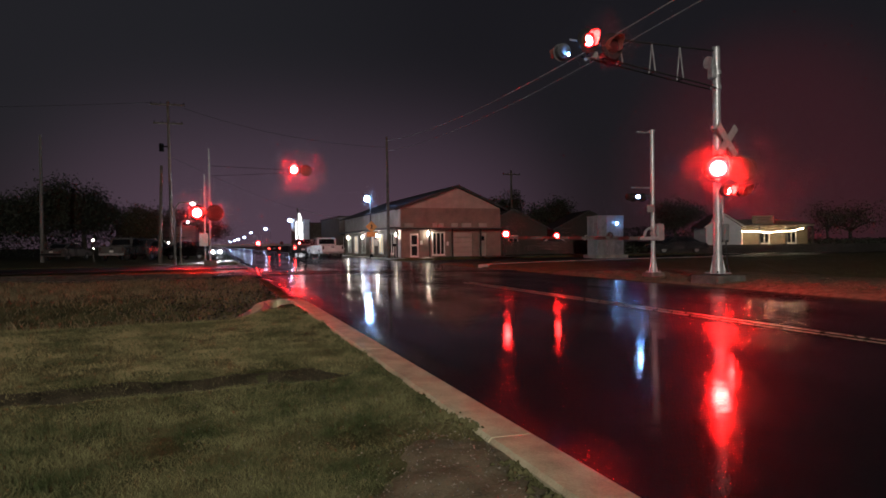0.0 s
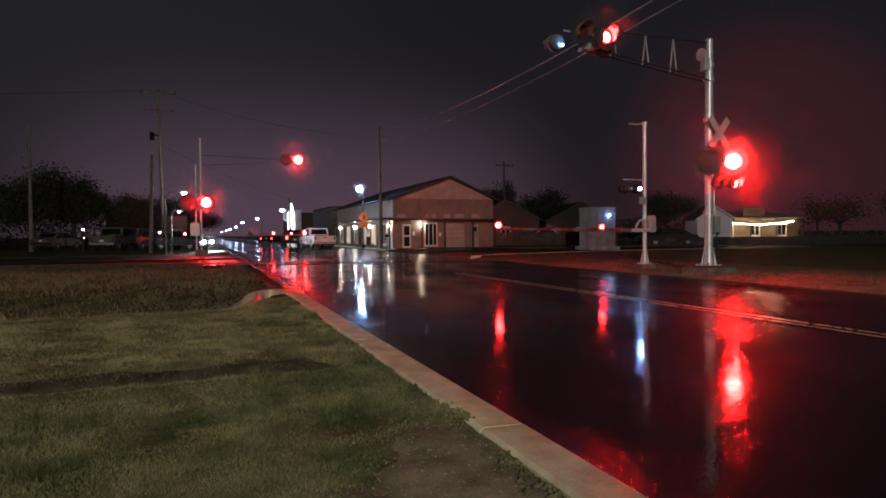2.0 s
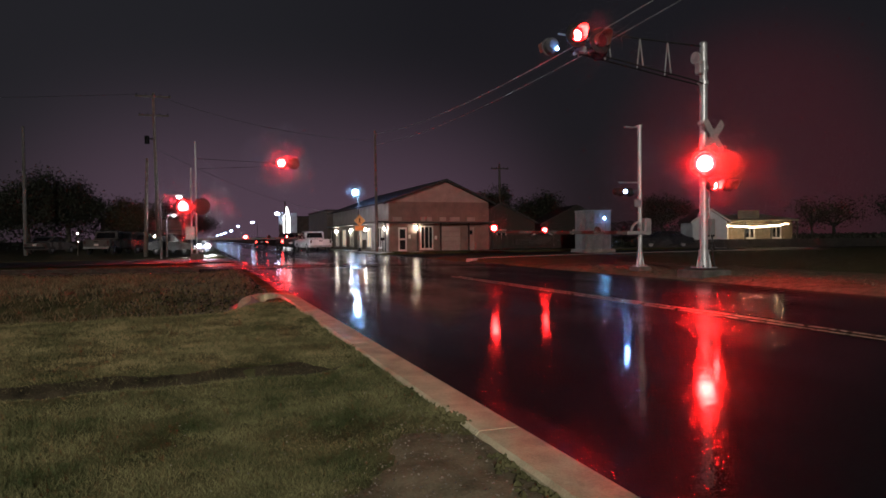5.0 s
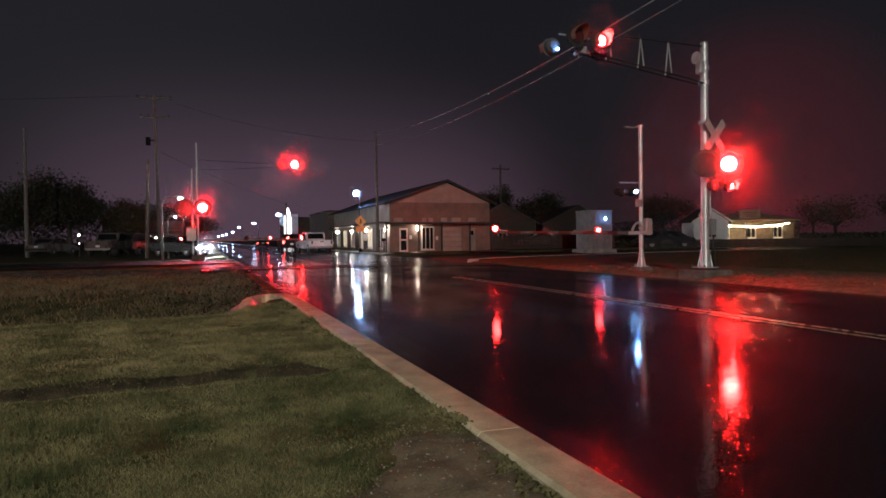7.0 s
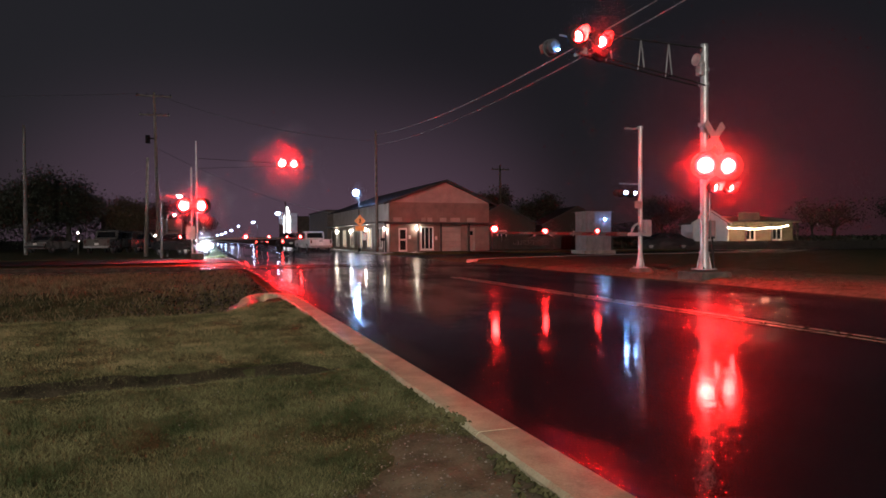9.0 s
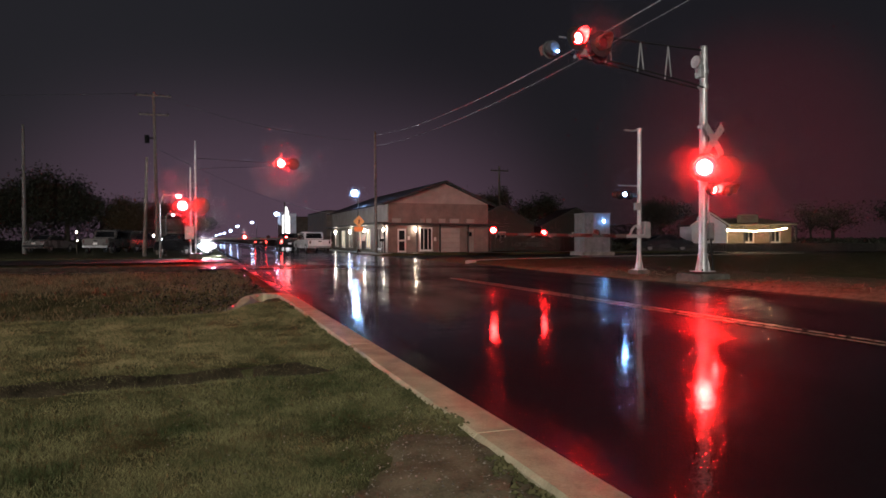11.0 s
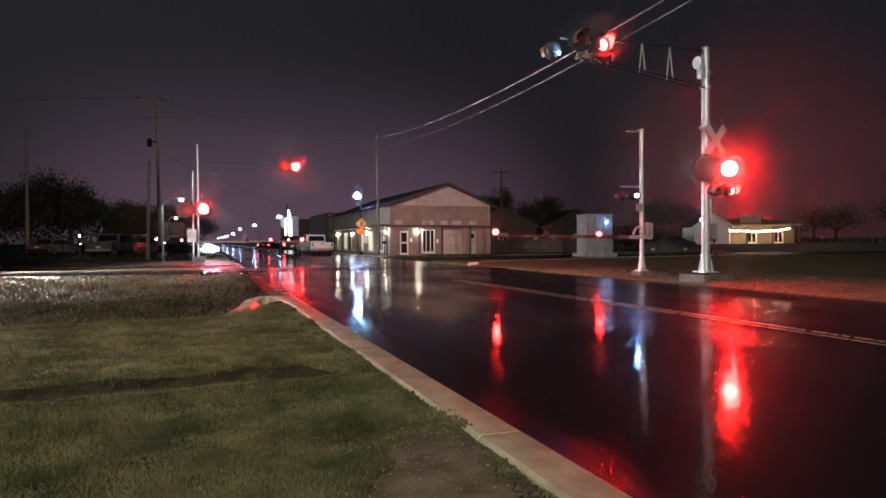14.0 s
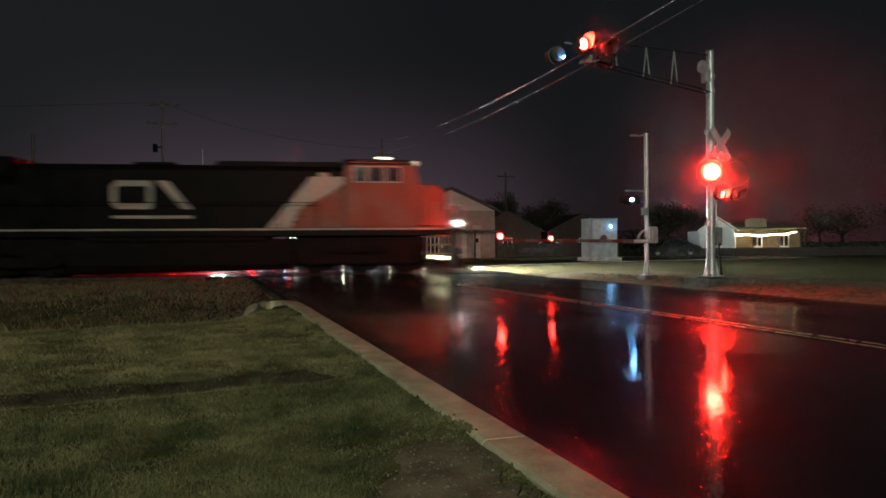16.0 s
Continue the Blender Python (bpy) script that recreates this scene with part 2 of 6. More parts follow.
M_BRICK = mat("painted_masonry_tan", (0.16, 0.12, 0.105), (0.26, 0.20, 0.17), 1.5, (0.6, 0.85), bump=0.4, fine=25)
M_STUCCO = mat("pale_stucco", (0.28, 0.25, 0.22), (0.42, 0.38, 0.34), 1.2, (0.6, 0.85), bump=0.3, fine=30)
M_SHINGLE = mat("dark_shingle_roof", (0.035, 0.028, 0.028), (0.085, 0.07, 0.07), 3, (0.7, 0.9), spec=0.1, bump=0.5, fine=20, rand=0.3)
M_AWNING = mat("dark_canopy_metal", (0.02, 0.02, 0.022), (0.06, 0.055, 0.055), 3, (0.3, 0.5), bump=0.1)
M_WHITE = mat("white_paint", (0.62, 0.61, 0.58), (0.80, 0.79, 0.76), 2, (0.35, 0.55), bump=0.08)
M_CARWHITE = mat("white_car_paint", (0.62, 0.62, 0.63), (0.75, 0.75, 0.76), 1, (0.18, 0.3), bump=0.02, coat=0.6)
M_CARDARK = mat("dark_car_paint", (0.02, 0.02, 0.024), (0.05, 0.05, 0.055), 1, (0.18, 0.3), bump=0.02, coat=0.6)
M_CARTAN = mat("dull_car_paint", (0.07, 0.065, 0.062), (0.12, 0.11, 0.105), 1, (0.2, 0.35), bump=0.02, coat=0.4)
M_TYRE = mat("tyre_rubber", (0.012, 0.012, 0.012), (0.03, 0.03, 0.03), 10, (0.55, 0.8), bump=0.3)
M_RIM = mat("wheel_metal", (0.25, 0.25, 0.25), (0.45, 0.45, 0.45), 8, (0.3, 0.5), metal=0.7, bump=0.05)
M_GLASS = mat("dark_glass", (0.012, 0.013, 0.015), (0.025, 0.026, 0.03), 1, (0.03, 0.08), bump=0, spec=0.6)
M_ORANGE = mat("orange_sign", (0.75, 0.24, 0.05), (0.88, 0.34, 0.10), 4, (0.3, 0.5), bump=0)
M_YSIGN = mat("amber_sign", (0.65, 0.30, 0.10), (0.80, 0.40, 0.14), 4, (0.3, 0.5), bump=0)
M_REFLWHITE = mat("dull_reflective_white", (0.05, 0.047, 0.047), (0.09, 0.085, 0.085), 6, (0.3, 0.5), bump=0.05)
M_REDSTRIPE = mat("reflective_red", (0.035, 0.009, 0.008), (0.06, 0.013, 0.011), 6, (0.3, 0.5), bump=0.05)
M_BARK = mat("bark", (0.03, 0.024, 0.018), (0.085, 0.07, 0.055), 8, (0.7, 0.9), bump=0.8, fine=30)
M_LEAF = mat("dark_foliage", (0.028, 0.033, 0.022), (0.065, 0.072, 0.048), 2, (0.5, 0.75), bump=0, island=0.6)
M_LEAFDRY = mat("dry_foliage", (0.06, 0.05, 0.025), (0.14, 0.11, 0.06), 2, (0.5, 0.75), bump=0, island=0.6)
M_FENCE = mat("old_fence_wood", (0.022, 0.019, 0.017), (0.055, 0.047, 0.04), 5, (0.6, 0.85), bump=0.4, rand=0.3)
M_PLANK = mat("bleached_plank", (0.25, 0.20, 0.14), (0.42, 0.35, 0.26), 10, (0.5, 0.7), bump=0.4, fine=60)
M_BLUEHOUSE = mat("pale_blue_siding", (0.62, 0.66, 0.70), (0.75, 0.79, 0.83), 3, (0.5, 0.7), bump=0.1)
M_CREAM = mat("cream_wall", (0.26, 0.22, 0.145), (0.40, 0.345, 0.24), 2, (0.5, 0.75), bump=0.2)
M_CAFEWALL = mat("weathered_tan_boards", (0.10, 0.078, 0.05), (0.20, 0.16, 0.105), 3, (0.6, 0.85), bump=0.3)
M_LENSOFF = mat("unlit_red_lens", (0.03, 0.003, 0.003), (0.05, 0.005, 0.005), 20, (0.5, 0.65), bump=0.3, fine=60, spec=0.2)
M_LOCOBLACK = mat("locomotive_black", (0.0022, 0.0024, 0.0026), (0.0075, 0.0078, 0.008), 1.2, (0.45, 0.6), bump=0.06, fine=20, spec=0.06)
M_LOCORED = mat("locomotive_red", (0.115, 0.025, 0.0075), (0.18, 0.040, 0.0125), 1.2, (0.4, 0.6), bump=0.05, fine=20, spec=0.3)
M_LOCOWHITE = mat("locomotive_white", (0.20, 0.205, 0.17), (0.36, 0.365, 0.32), 1.6, (0.4, 0.6), bump=0.05, fine=20)
M_STEPEDGE = mat("step_yellow", (0.30, 0.17, 0.03), (0.45, 0.27, 0.06), 6, (0.5, 0.7), bump=0.1)
M_RAILPAINT = mat("worn_rail_paint", (0.05, 0.045, 0.04), (0.11, 0.10, 0.09), 3, (0.5, 0.7), bump=0.05)
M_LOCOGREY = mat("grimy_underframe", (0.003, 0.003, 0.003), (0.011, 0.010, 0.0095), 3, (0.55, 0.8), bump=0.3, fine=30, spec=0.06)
G_RED = glow("lit_red_lens", (1.0, 0.0095, 0.0068), 1020)
G_REDFAR = glow("lit_red_lens_beyond_track", (1.0, 0.008, 0.006), 2700)
G_REDFARGATE = glow("lit_gate_light_beyond_track", (1.0, 0.02, 0.016), 450)
G_REDBEAM = glow("lit_red_lens_facing_away", (1.0, 0.004, 0.003), 6500)
G_REDAWAY = glow("lit_red_lens_of_gate_facing_away", (1.0, 0.004, 0.003), 24000)
M_BUCK = mat("crossbuck_white", (0.20, 0.18, 0.18), (0.32, 0.28, 0.28), 6, (0.5, 0.7), bump=0.05)
G_SMALL = glow("small_white_lamp", (0.85, 0.9, 1.0), 22)
G_GLARERING = glow("lens_glare_ring", (1.0, 0.0012, 0.0008), 60)
G_REDGATE = glow("lit_gate_light", (1.0, 0.02, 0.016), 240)
G_TAIL = glow("tail_light", (1.0, 0.04, 0.03), 20)
G_COOL = glow("cool_white_lamp", (0.30, 0.52, 1.0), 230)
G_COOLFAR = glow("distant_street_lamp", (0.5, 0.66, 1.0), 40)
G_PEEP = glow("blue_white_indicator", (0.22, 0.48, 1.0), 240)
G_WARM = glow("warm_wall_lamp", (1.0, 0.86, 0.62), 60)
G_BULB = glow("festoon_bulb", (1.0, 0.76, 0.42), 115)
G_HEAD = glow("headlight", (1.0, 0.96, 0.88), 7500)
G_CARHEAD = glow("car_headlight", (0.88, 0.94, 1.0), 3000)
G_SIGN = glow("lit_sign_face", (1.0, 0.96, 0.88), 3.5)
G_STEP = glow("step_light", (1.0, 0.90, 0.55), 6)
G_ROOM = glow("lit_window", (1.0, 0.82, 0.55), 0.55)


def halo_material():
    """Fine drops that draw the lamps' halos: light goes through them and spreads on the way."""
    m = bpy.data.materials.new("halo_drops")
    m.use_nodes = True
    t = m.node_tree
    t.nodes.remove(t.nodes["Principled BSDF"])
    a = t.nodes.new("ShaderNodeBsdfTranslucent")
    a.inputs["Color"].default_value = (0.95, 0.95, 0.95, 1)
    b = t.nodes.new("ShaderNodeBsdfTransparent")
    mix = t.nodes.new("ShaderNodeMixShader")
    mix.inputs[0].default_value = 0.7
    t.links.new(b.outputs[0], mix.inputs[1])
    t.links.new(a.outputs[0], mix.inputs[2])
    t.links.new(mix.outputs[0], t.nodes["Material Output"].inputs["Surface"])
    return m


M_HALO = halo_material()

# ---- mesh helpers ----


def box(bm, cx, cy, cz, sx, sy, sz, bevel=0.0, m=None):
    r = bmesh.ops.create_cube(bm, size=1, matrix=(m or Matrix()) @ Matrix.Translation((cx, cy, cz)) @ Matrix.Diagonal((sx, sy, sz, 1)))
    if bevel:
        edges = list({e for v in r["verts"] for e in v.link_edges})
        bmesh.ops.bevel(bm, geom=edges, offset=bevel, segments=2, affect="EDGES", clamp_overlap=True)
    return bm


def cyl(bm, p0, p1, r0, r1=None, n=14, cap=True):
    p0, p1 = Vector(p0), Vector(p1)
    d = p1 - p0
    m = Matrix.Translation((p0 + p1) / 2) @ d.to_track_quat("Z", "Y").to_matrix().to_4x4()
    bmesh.ops.create_cone(bm, cap_ends=cap, segments=n, radius1=r0, radius2=r0 if r1 is None else r1, depth=d.length, matrix=m)
    return bm


def ball(bm, c, r, u=12, v=8, squash=(1, 1, 1)):
    bmesh.ops.create_uvsphere(bm, u_segments=u, v_segments=v, radius=r, matrix=Matrix.Translation(c) @ Matrix.Diagonal((*squash, 1)))
    return bm


def tube(bm, pts, r, n=8):
    """A round bar along a line of points."""
    pts = [Vector(p) for p in pts]
    rings = []
    for i, p in enumerate(pts):
        d = (pts[min(i + 1, len(pts) - 1)] - pts[max(i - 1, 0)]).normalized()
        q = d.to_track_quat("Z", "Y")
        rr = r[i] if isinstance(r, (list, tuple)) else r
        rings.append([bm.verts.new(p + q @ Vector((rr * math.cos(2 * math.pi * k / n), rr * math.sin(2 * math.pi * k / n), 0))) for k in range(n)])
    for a, b in zip(rings, rings[1:]):
        for k in range(n):
            bm.faces.new((a[k], a[(k + 1) % n], b[(k + 1) % n], b[k]))
    bm.faces.new(list(reversed(rings[0])))
    bm.faces.new(rings[-1])
    return bm


def sweep(bm, path, profile, closed=True):
    """A profile of (sideways, up) swept along a path of points."""
    rings = []
    for i, p in enumerate(path):
        a, b = Vector(path[max(i - 1, 0)]), Vector(path[min(i + 1, len(path) - 1)])
        d = (b - a)
        d.z = 0
        d.normalize()
        s = Vector((d.y, -d.x, 0))
        rings.append([bm.verts.new(Vector(p) + s * u + Vector((0, 0, v))) for u, v in profile])
    k = len(profile)
    for a, b in zip(rings, rings[1:]):
        for j in range(k if closed else k - 1):
            bm.faces.new((a[j], a[(j + 1) % k], b[(j + 1) % k], b[j]))
    if closed:
        bm.faces.new(rings[0])
        bm.faces.new(list(reversed(rings[-1])))
    return bm


def slab(bm, outline, axis, lo, hi):
    """A flat outline given thickness along an axis: 'x' outlines are (y, z), 'y' are (x, z), 'z' are (x, y)."""
    put = {"x": lambda p, t: (t, p[0], p[1]), "y": lambda p, t: (p[0], t, p[1]), "z": lambda p, t: (p[0], p[1], t)}[axis]
    a = [bm.verts.new(put(p, lo)) for p in outline]
    b = [bm.verts.new(put(p, hi)) for p in outline]
    k = len(outline)
    bm.faces.new(a)
    bm.faces.new(list(reversed(b)))
    for i in range(k):
        bm.faces.new((a[i], b[i], b[(i + 1) % k], a[(i + 1) % k]))
    return bm


def soften(bm, offset=0.01, seg=2):
    bmesh.ops.recalc_face_normals(bm, faces=bm.faces)
    sharp = [e for e in bm.edges if len(e.link_faces) == 2 and e.calc_face_angle(0) > 0.6]
    bmesh.ops.bevel(bm, geom=sharp, offset=offset, segments=seg, affect="EDGES", clamp_overlap=True)
    return bm


def part(name, bm, material, parent=None, label="", smooth=False, m=None, kind=""):
    """Links a bmesh as one mesh object, under a thing or a part where one is given."""
    bmesh.ops.recalc_face_normals(bm, faces=bm.faces)
    me = bpy.data.meshes.new(name)
    bm.to_mesh(me)
    bm.free()
    for one in material if isinstance(material, (list, tuple)) else [material]:
        me.materials.append(one)
    if smooth:
        me.polygons.foreach_set("use_smooth", [True] * len(me.polygons))
        me.set_sharp_from_angle(angle=radians(40))
    ob = new(name, me)
    if parent:
        ob.parent = parent
    if m is not None:
        ob.matrix_basis = m
    return tagged(ob, label, kind=kind)


def share(name, me, parent, m):
    """One more object on a mesh that is already made."""
    ob = new(name, me)
    ob.parent = parent
    ob.matrix_basis = m
    return ob


def thing(name, m, label, category, group="", kind=""):
    ob = new(name)
    ob.matrix_basis = m
    ob.empty_display_size = 0.1
    return tagged(ob, label, category, group, kind)


def mesh_np(name, verts, faces, material):
    me = bpy.data.meshes.new(name)
    me.from_pydata(verts.tolist() if hasattr(verts, "tolist") else verts, [], faces.tolist() if hasattr(faces, "tolist") else faces)
    me.materials.append(material)
    me.update()
    return new(name, me)


rng = np.random.default_rng(7)
nz = lambda x, y, s: noise.noise(Vector((x * s, y * s, 3.1)))

# ---- plan of the crossing ----
ROAD_W, ROAD_E = 1.62, 11.75           # edges of the carriageway
TRACK_C = (6.03, 26.27)                # where the track meets the middle of the street
TRACK_DIR = Vector((0.977, -0.213, 0)).normalized()
TRACK_ANG = math.degrees(math.atan2(TRACK_DIR.y, TRACK_DIR.x))
TRACK = pose(TRACK_C[0], TRACK_C[1], -0.05, 0, 0, TRACK_ANG)   # x along the track


def smooth(a, b, x):
    t = min(1, max(0, (x - a) / (b - a)))
    return t * t * (3 - 2 * t)


def off_track(x, y):
    """Distance from the middle of the track."""
    return abs((x - TRACK_C[0]) * TRACK_DIR.y - (y - TRACK_C[1]) * TRACK_DIR.x)


def furrow(x):
    """Where the rut across the verge lies."""
    return 5.31 + 0.03 * x + 0.10 * nz(x, 0, 1.4) + 0.05 * nz(x, 4, 4.5)


def height(x, y):
    """The lie of the ground, without the street."""
    if ROAD_W - 0.25 < x < ROAD_E + 0.02:
        return -0.12
    if 33.3 < y < 42.7 and not (x < -69 or x > 108):
        return -0.12
    if x <= ROAD_W - 0.25:
        edge = 9.3 + 2.3 * smooth(0.2, 1.3, x)
        z = 0.10 + 0.03 * nz(x, y, 0.8) + 0.016 * nz(x, y, 3.3)
        z -= 0.15 * math.exp(-((y - furrow(x)) / 0.15) ** 2) * smooth(1.35, 0.8, x)
        z -= 0.05 * smooth(0.1, -0.6, y - furrow(x)) * smooth(1.3, 0.3, x)
        far = smooth(edge, edge + 2.0, y)
        bank = smooth(14.5, 18.0, y)
        near_road = smooth(-0.2, 1.35, x)
        z = z * (1 - far) + far * (-0.62 + 0.46 * bank + 0.05 * nz(x, y, 0.5) + near_road * bank * 0.12)
        if y > 14:
            z += smooth(30, 40, y) * 0.12
        return z
    z = 0.02 + 0.09 * smooth(ROAD_E, ROAD_E + 0.8, x) + 0.02 * nz(x, y, 0.7)
    return z


def build_ground():
    def axis(core, far):
        return np.array(sorted(set([-f for f in far] + core + far)))
    xs = axis([round(-9 + 0.16 * i, 3) for i in range(67)] + [1.37, 1.62, 6.0, 11.76] + [11.8 + 0.3 * i for i in range(14)], [18, 22, 28, 36, 50, 70, 110, 200, 400, 900, 2000])
    xs = np.array(sorted(set(list(xs) + [-10, -12, -15])))
    ys = axis([round(-1 + 0.16 * i, 3) for i in range(122)] + [round(4.72 + 0.05 * i, 3) for i in range(24)], [20, 21, 22, 23.5, 25, 28, 30, 33.29, 33.31, 42.69, 42.71, 46, 55, 70, 100, 160, 300, 700, 2000])
    v = [(x, y, height(x, y)) for y in ys for x in xs]
    w = len(xs)
    f = [(j * w + i, j * w + i + 1, (j + 1) * w + i + 1, (j + 1) * w + i) for j in range(len(ys) - 1) for i in range(w - 1)]
    ob = mesh_np("ground", v, f, M_SOIL)
    ob.data.polygons.foreach_set("use_smooth", [True] * len(ob.data.polygons))
    return tagged(ob, "damp winter grass and bare soil beside the street", "ground", kind="structure")


build_ground()


def build_road():
    bm = bmesh.new()
    nx, ys = 14, [-40, -10, 0, 4, 8, 12, 16, 20, 24, 28, 32, 40, 50, 70, 100, 160, 300, 600, 1200]
    rows = []
    for y in ys:
        rows.append([bm.verts.new((ROAD_W + (ROAD_E - ROAD_W) * i / nx, y, 0.03 * math.sin(math.pi * i / nx) - 0.01)) for i in range(nx + 1)])
    for a, b in zip(rows, rows[1:]):
        for i in range(nx):
            bm.faces.new((a[i], a[i + 1], b[i + 1], b[i]))
    ob = part("road", bm, M_ROAD, smooth=True, kind="structure")
    tagged(ob, "wet black asphalt street that mirrors the lights", "road")
    # cross street on the far side of the track, in front of the corner building
    bm = bmesh.new()
    box(bm, 60, 38.0, -0.03, 96.4, 9.0, 0.05)
    box(bm, -34, 38.0, -0.03, 71.2, 7.0, 0.05)
    tagged(part("road", bm, M_DAMP, kind="structure"), "damp asphalt cross street beyond the track", "road")
    # painted double line
    for x in (6.72, 6.92):
        bm = bmesh.new()
        for y in range(-6, 17):
            w = 0.05
            bm.faces.new([bm.verts.new(p) for p in ((x - w, y, 0.026), (x + w, y, 0.026), (x + w, min(y + 1, 16.9), 0.026), (x - w, min(y + 1, 16.9), 0.026))])
        bmesh.ops.remove_doubles(bm, verts=bm.verts, dist=0.001)
        tagged(part("centre_line", bm, M_YELLOW, kind="structure"), "worn yellow line painted on the wet asphalt", "road marking")


build_road()

KERB_TOP = 0.14


def build_kerb():
    holder = thing("kerb", Matrix(), "wet concrete kerb with a rounded end", "kerb", kind="structure")
    prof = [(-0.18, -0.18), (-0.18, KERB_TOP - 0.02), (-0.16, KERB_TOP), (0.07, KERB_TOP - 0.004), (0.105, KERB_TOP - 0.03), (0.135, -0.18)]

    def run(pts):
        bm = bmesh.new()
        sweep(bm, pts, prof)
        part("kerb_stone", bm, M_KERB, holder, smooth=True)
    y = -6.0
    while y < 10.4:
        e = min(y + 3.0, 10.5)
        run([(1.50, y + 0.006, 0.004 * nz(y, 1, 3)), (1.50, (y + e) / 2, 0.004 * nz(y, 2, 3)), (1.50, e - 0.006, 0.004 * nz(y, 3, 3))])
        y = e
    arc = [(1.50, 10.512, 0), (1.50, 11.1, 0)]
    for k in range(1, 9):
        a = radians(k * 21)
        arc.append((1.10 + 0.40 * math.cos(a), 11.6 + 0.95 * math.sin(a), -0.0012 * k * k))
    arc += [(0.66, 11.55, -0.14), (0.55, 11.25, -0.22), (0.46, 10.95, -0.30)]
    run(arc)
    # slab added, tilted to mirror the far signal's red towards the camera
    bm = bmesh.new()
    rows = []
    for i in range(9):
        v = i / 8
        y = 10.75 + 1.55 * v
        rows.append([bm.verts.new((0.92 - 0.06 * v - 0.50 * u + 0.02 * nz(i, u, 3), y - 0.25 * u, 0.10 - 0.215 * u - 0.02 * u * u - 0.008 * math.sin(3 * v))) for u in (0, 0.25, 0.5, 0.75, 1)])
    for a, b in zip(rows, rows[1:]):
        for k in range(4):
            bm.faces.new((a[k], a[k + 1], b[k + 1], b[k]))
    bmesh.ops.solidify(bm, geom=bm.faces[:], thickness=0.06)
    part("glint_slab", bm, M_GLINTSLAB, holder, "smooth wet concrete slab added to mirror the far red signal", smooth=True)


build_kerb()


def build_verge():
    """Low gravel shoulder on the east side, and the far pavement at the corner building."""
    bm = bmesh.new()
    pts = []
    ys = [-4 + 0.5 * i for i in range(50)]
    for y in ys:
        x0 = 11.62 + 0.14 * nz(1, y, 0.9)
        pts.append([(x0, y, -0.02), (x0 + 0.15, y, 0.045), (x0 + 0.5, y, 0.10 + 0.02 * nz(2, y, 1)), (x0 + 1.6, y, 0.125 + 0.03 * nz(3, y, 1)), (x0 + 4.5, y, 0.12 + 0.03 * nz(4, y, 1)), (x0 + 5.0, y, 0.02)])
    rows = [[bm.verts.new(p) for p in r] for r in pts]
    for a, b in zip(rows, rows[1:]):
        for i in range(5):
            bm.faces.new((a[i], a[i + 1], b[i + 1], b[i]))
    tagged(part("verge", bm, M_DIRT, smooth=True, kind="structure"), "gravelly dirt shoulder beside the asphalt", "verge")
    n = 1800
    v, f = [], []
    for i in range(n):
        x, y = 11.75 + abs(rng.normal(0, 1.4)), rng.uniform(-2, 19)
        s = rng.uniform(0.010, 0.030)
        z = 0.02 + 0.085 * smooth(11.7, 12.2, x)
        add_stone(v, f, x, y, z + 0.03, s)
    tagged(mesh_np("gravel", v, f, M_DIRT), "loose brown gravel on the shoulder", "gravel", kind="stuff")
    # pavement at the corner building
    holder = thing("pavement", Matrix(), "pale damp concrete pavement with recessed joints", "pavement", kind="structure")
    me = None
    for i in range(13):
        m = pose(12.85, 44.6 + 2.0 * i, 0.0)
        if me is None:
            bm = bmesh.new()
            box(bm, 0, 0, 0.03, 1.97, 1.97, 0.16, 0.015)
            me = part("paving_slab", bm, M_CONCRETE, holder, m=m).data
        else:
            share("paving_slab", me, holder, m)
    me = None
    for i in range(12):
        m = pose(14.9 + 2.0 * i, 44.6, 0.0)
        if me is None:
            bm = bmesh.new()
            box(bm, 0, 0, 0.03, 1.97, 1.97, 0.16, 0.015)
            me = part("paving_slab", bm, M_CONCRETE, holder, m=m).data
        else:
            share("paving_slab", me, holder, m)
    # long concrete edging of the cross street, towards the equipment shelter
    bm = bmesh.new()
    sweep(bm, [(11.85, 27.3, 0), (12.3, 28.1, 0), (13.6, 29.0, 0), (18, 30.4, 0), (24, 31.8, 0), (40, 33.0, 0)], [(-0.25, -0.1), (-0.25, 0.13), (0.25, 0.15), (0.25, -0.1)])
    tagged(part("kerb", bm, M_CONCRETE, smooth=True, kind="structure"), "pale concrete kerb curving into the cross street", "kerb")


def add_stone(v, f, x, y, z, s):
    """An uneven pebble of eight faces."""
    b = len(v)
    a = rng.uniform(0, 6.28)
    c, d = math.cos(a), math.sin(a)
    k = rng.uniform(0.6, 1.3, 6) * s
    for px, py, pz in ((k[0], 0, 0), (0, k[1], 0), (-k[2], 0, 0), (0, -k[3], 0), (0, 0, k[4] * 0.7), (0, 0, -k[5] * 0.7)):
        v.append((x + px * c - py * d, y + px * d + py * c, z + pz))
    for i in range(4):
        j = (i + 1) % 4
        f.append((b + i, b + j, b + 4))
        f.append((b + j, b + i, b + 5))


build_verge()


def in_dirt(x, y):
    """How bare the verge is: a worn patch beside the kerb near the camera."""
    d = math.hypot((x - 1.15) / 0.74, (y - 2.0) / 1.38)
    return 1 - smooth(0.75, 1.15, d + 0.25 * nz(x, y, 2.2))


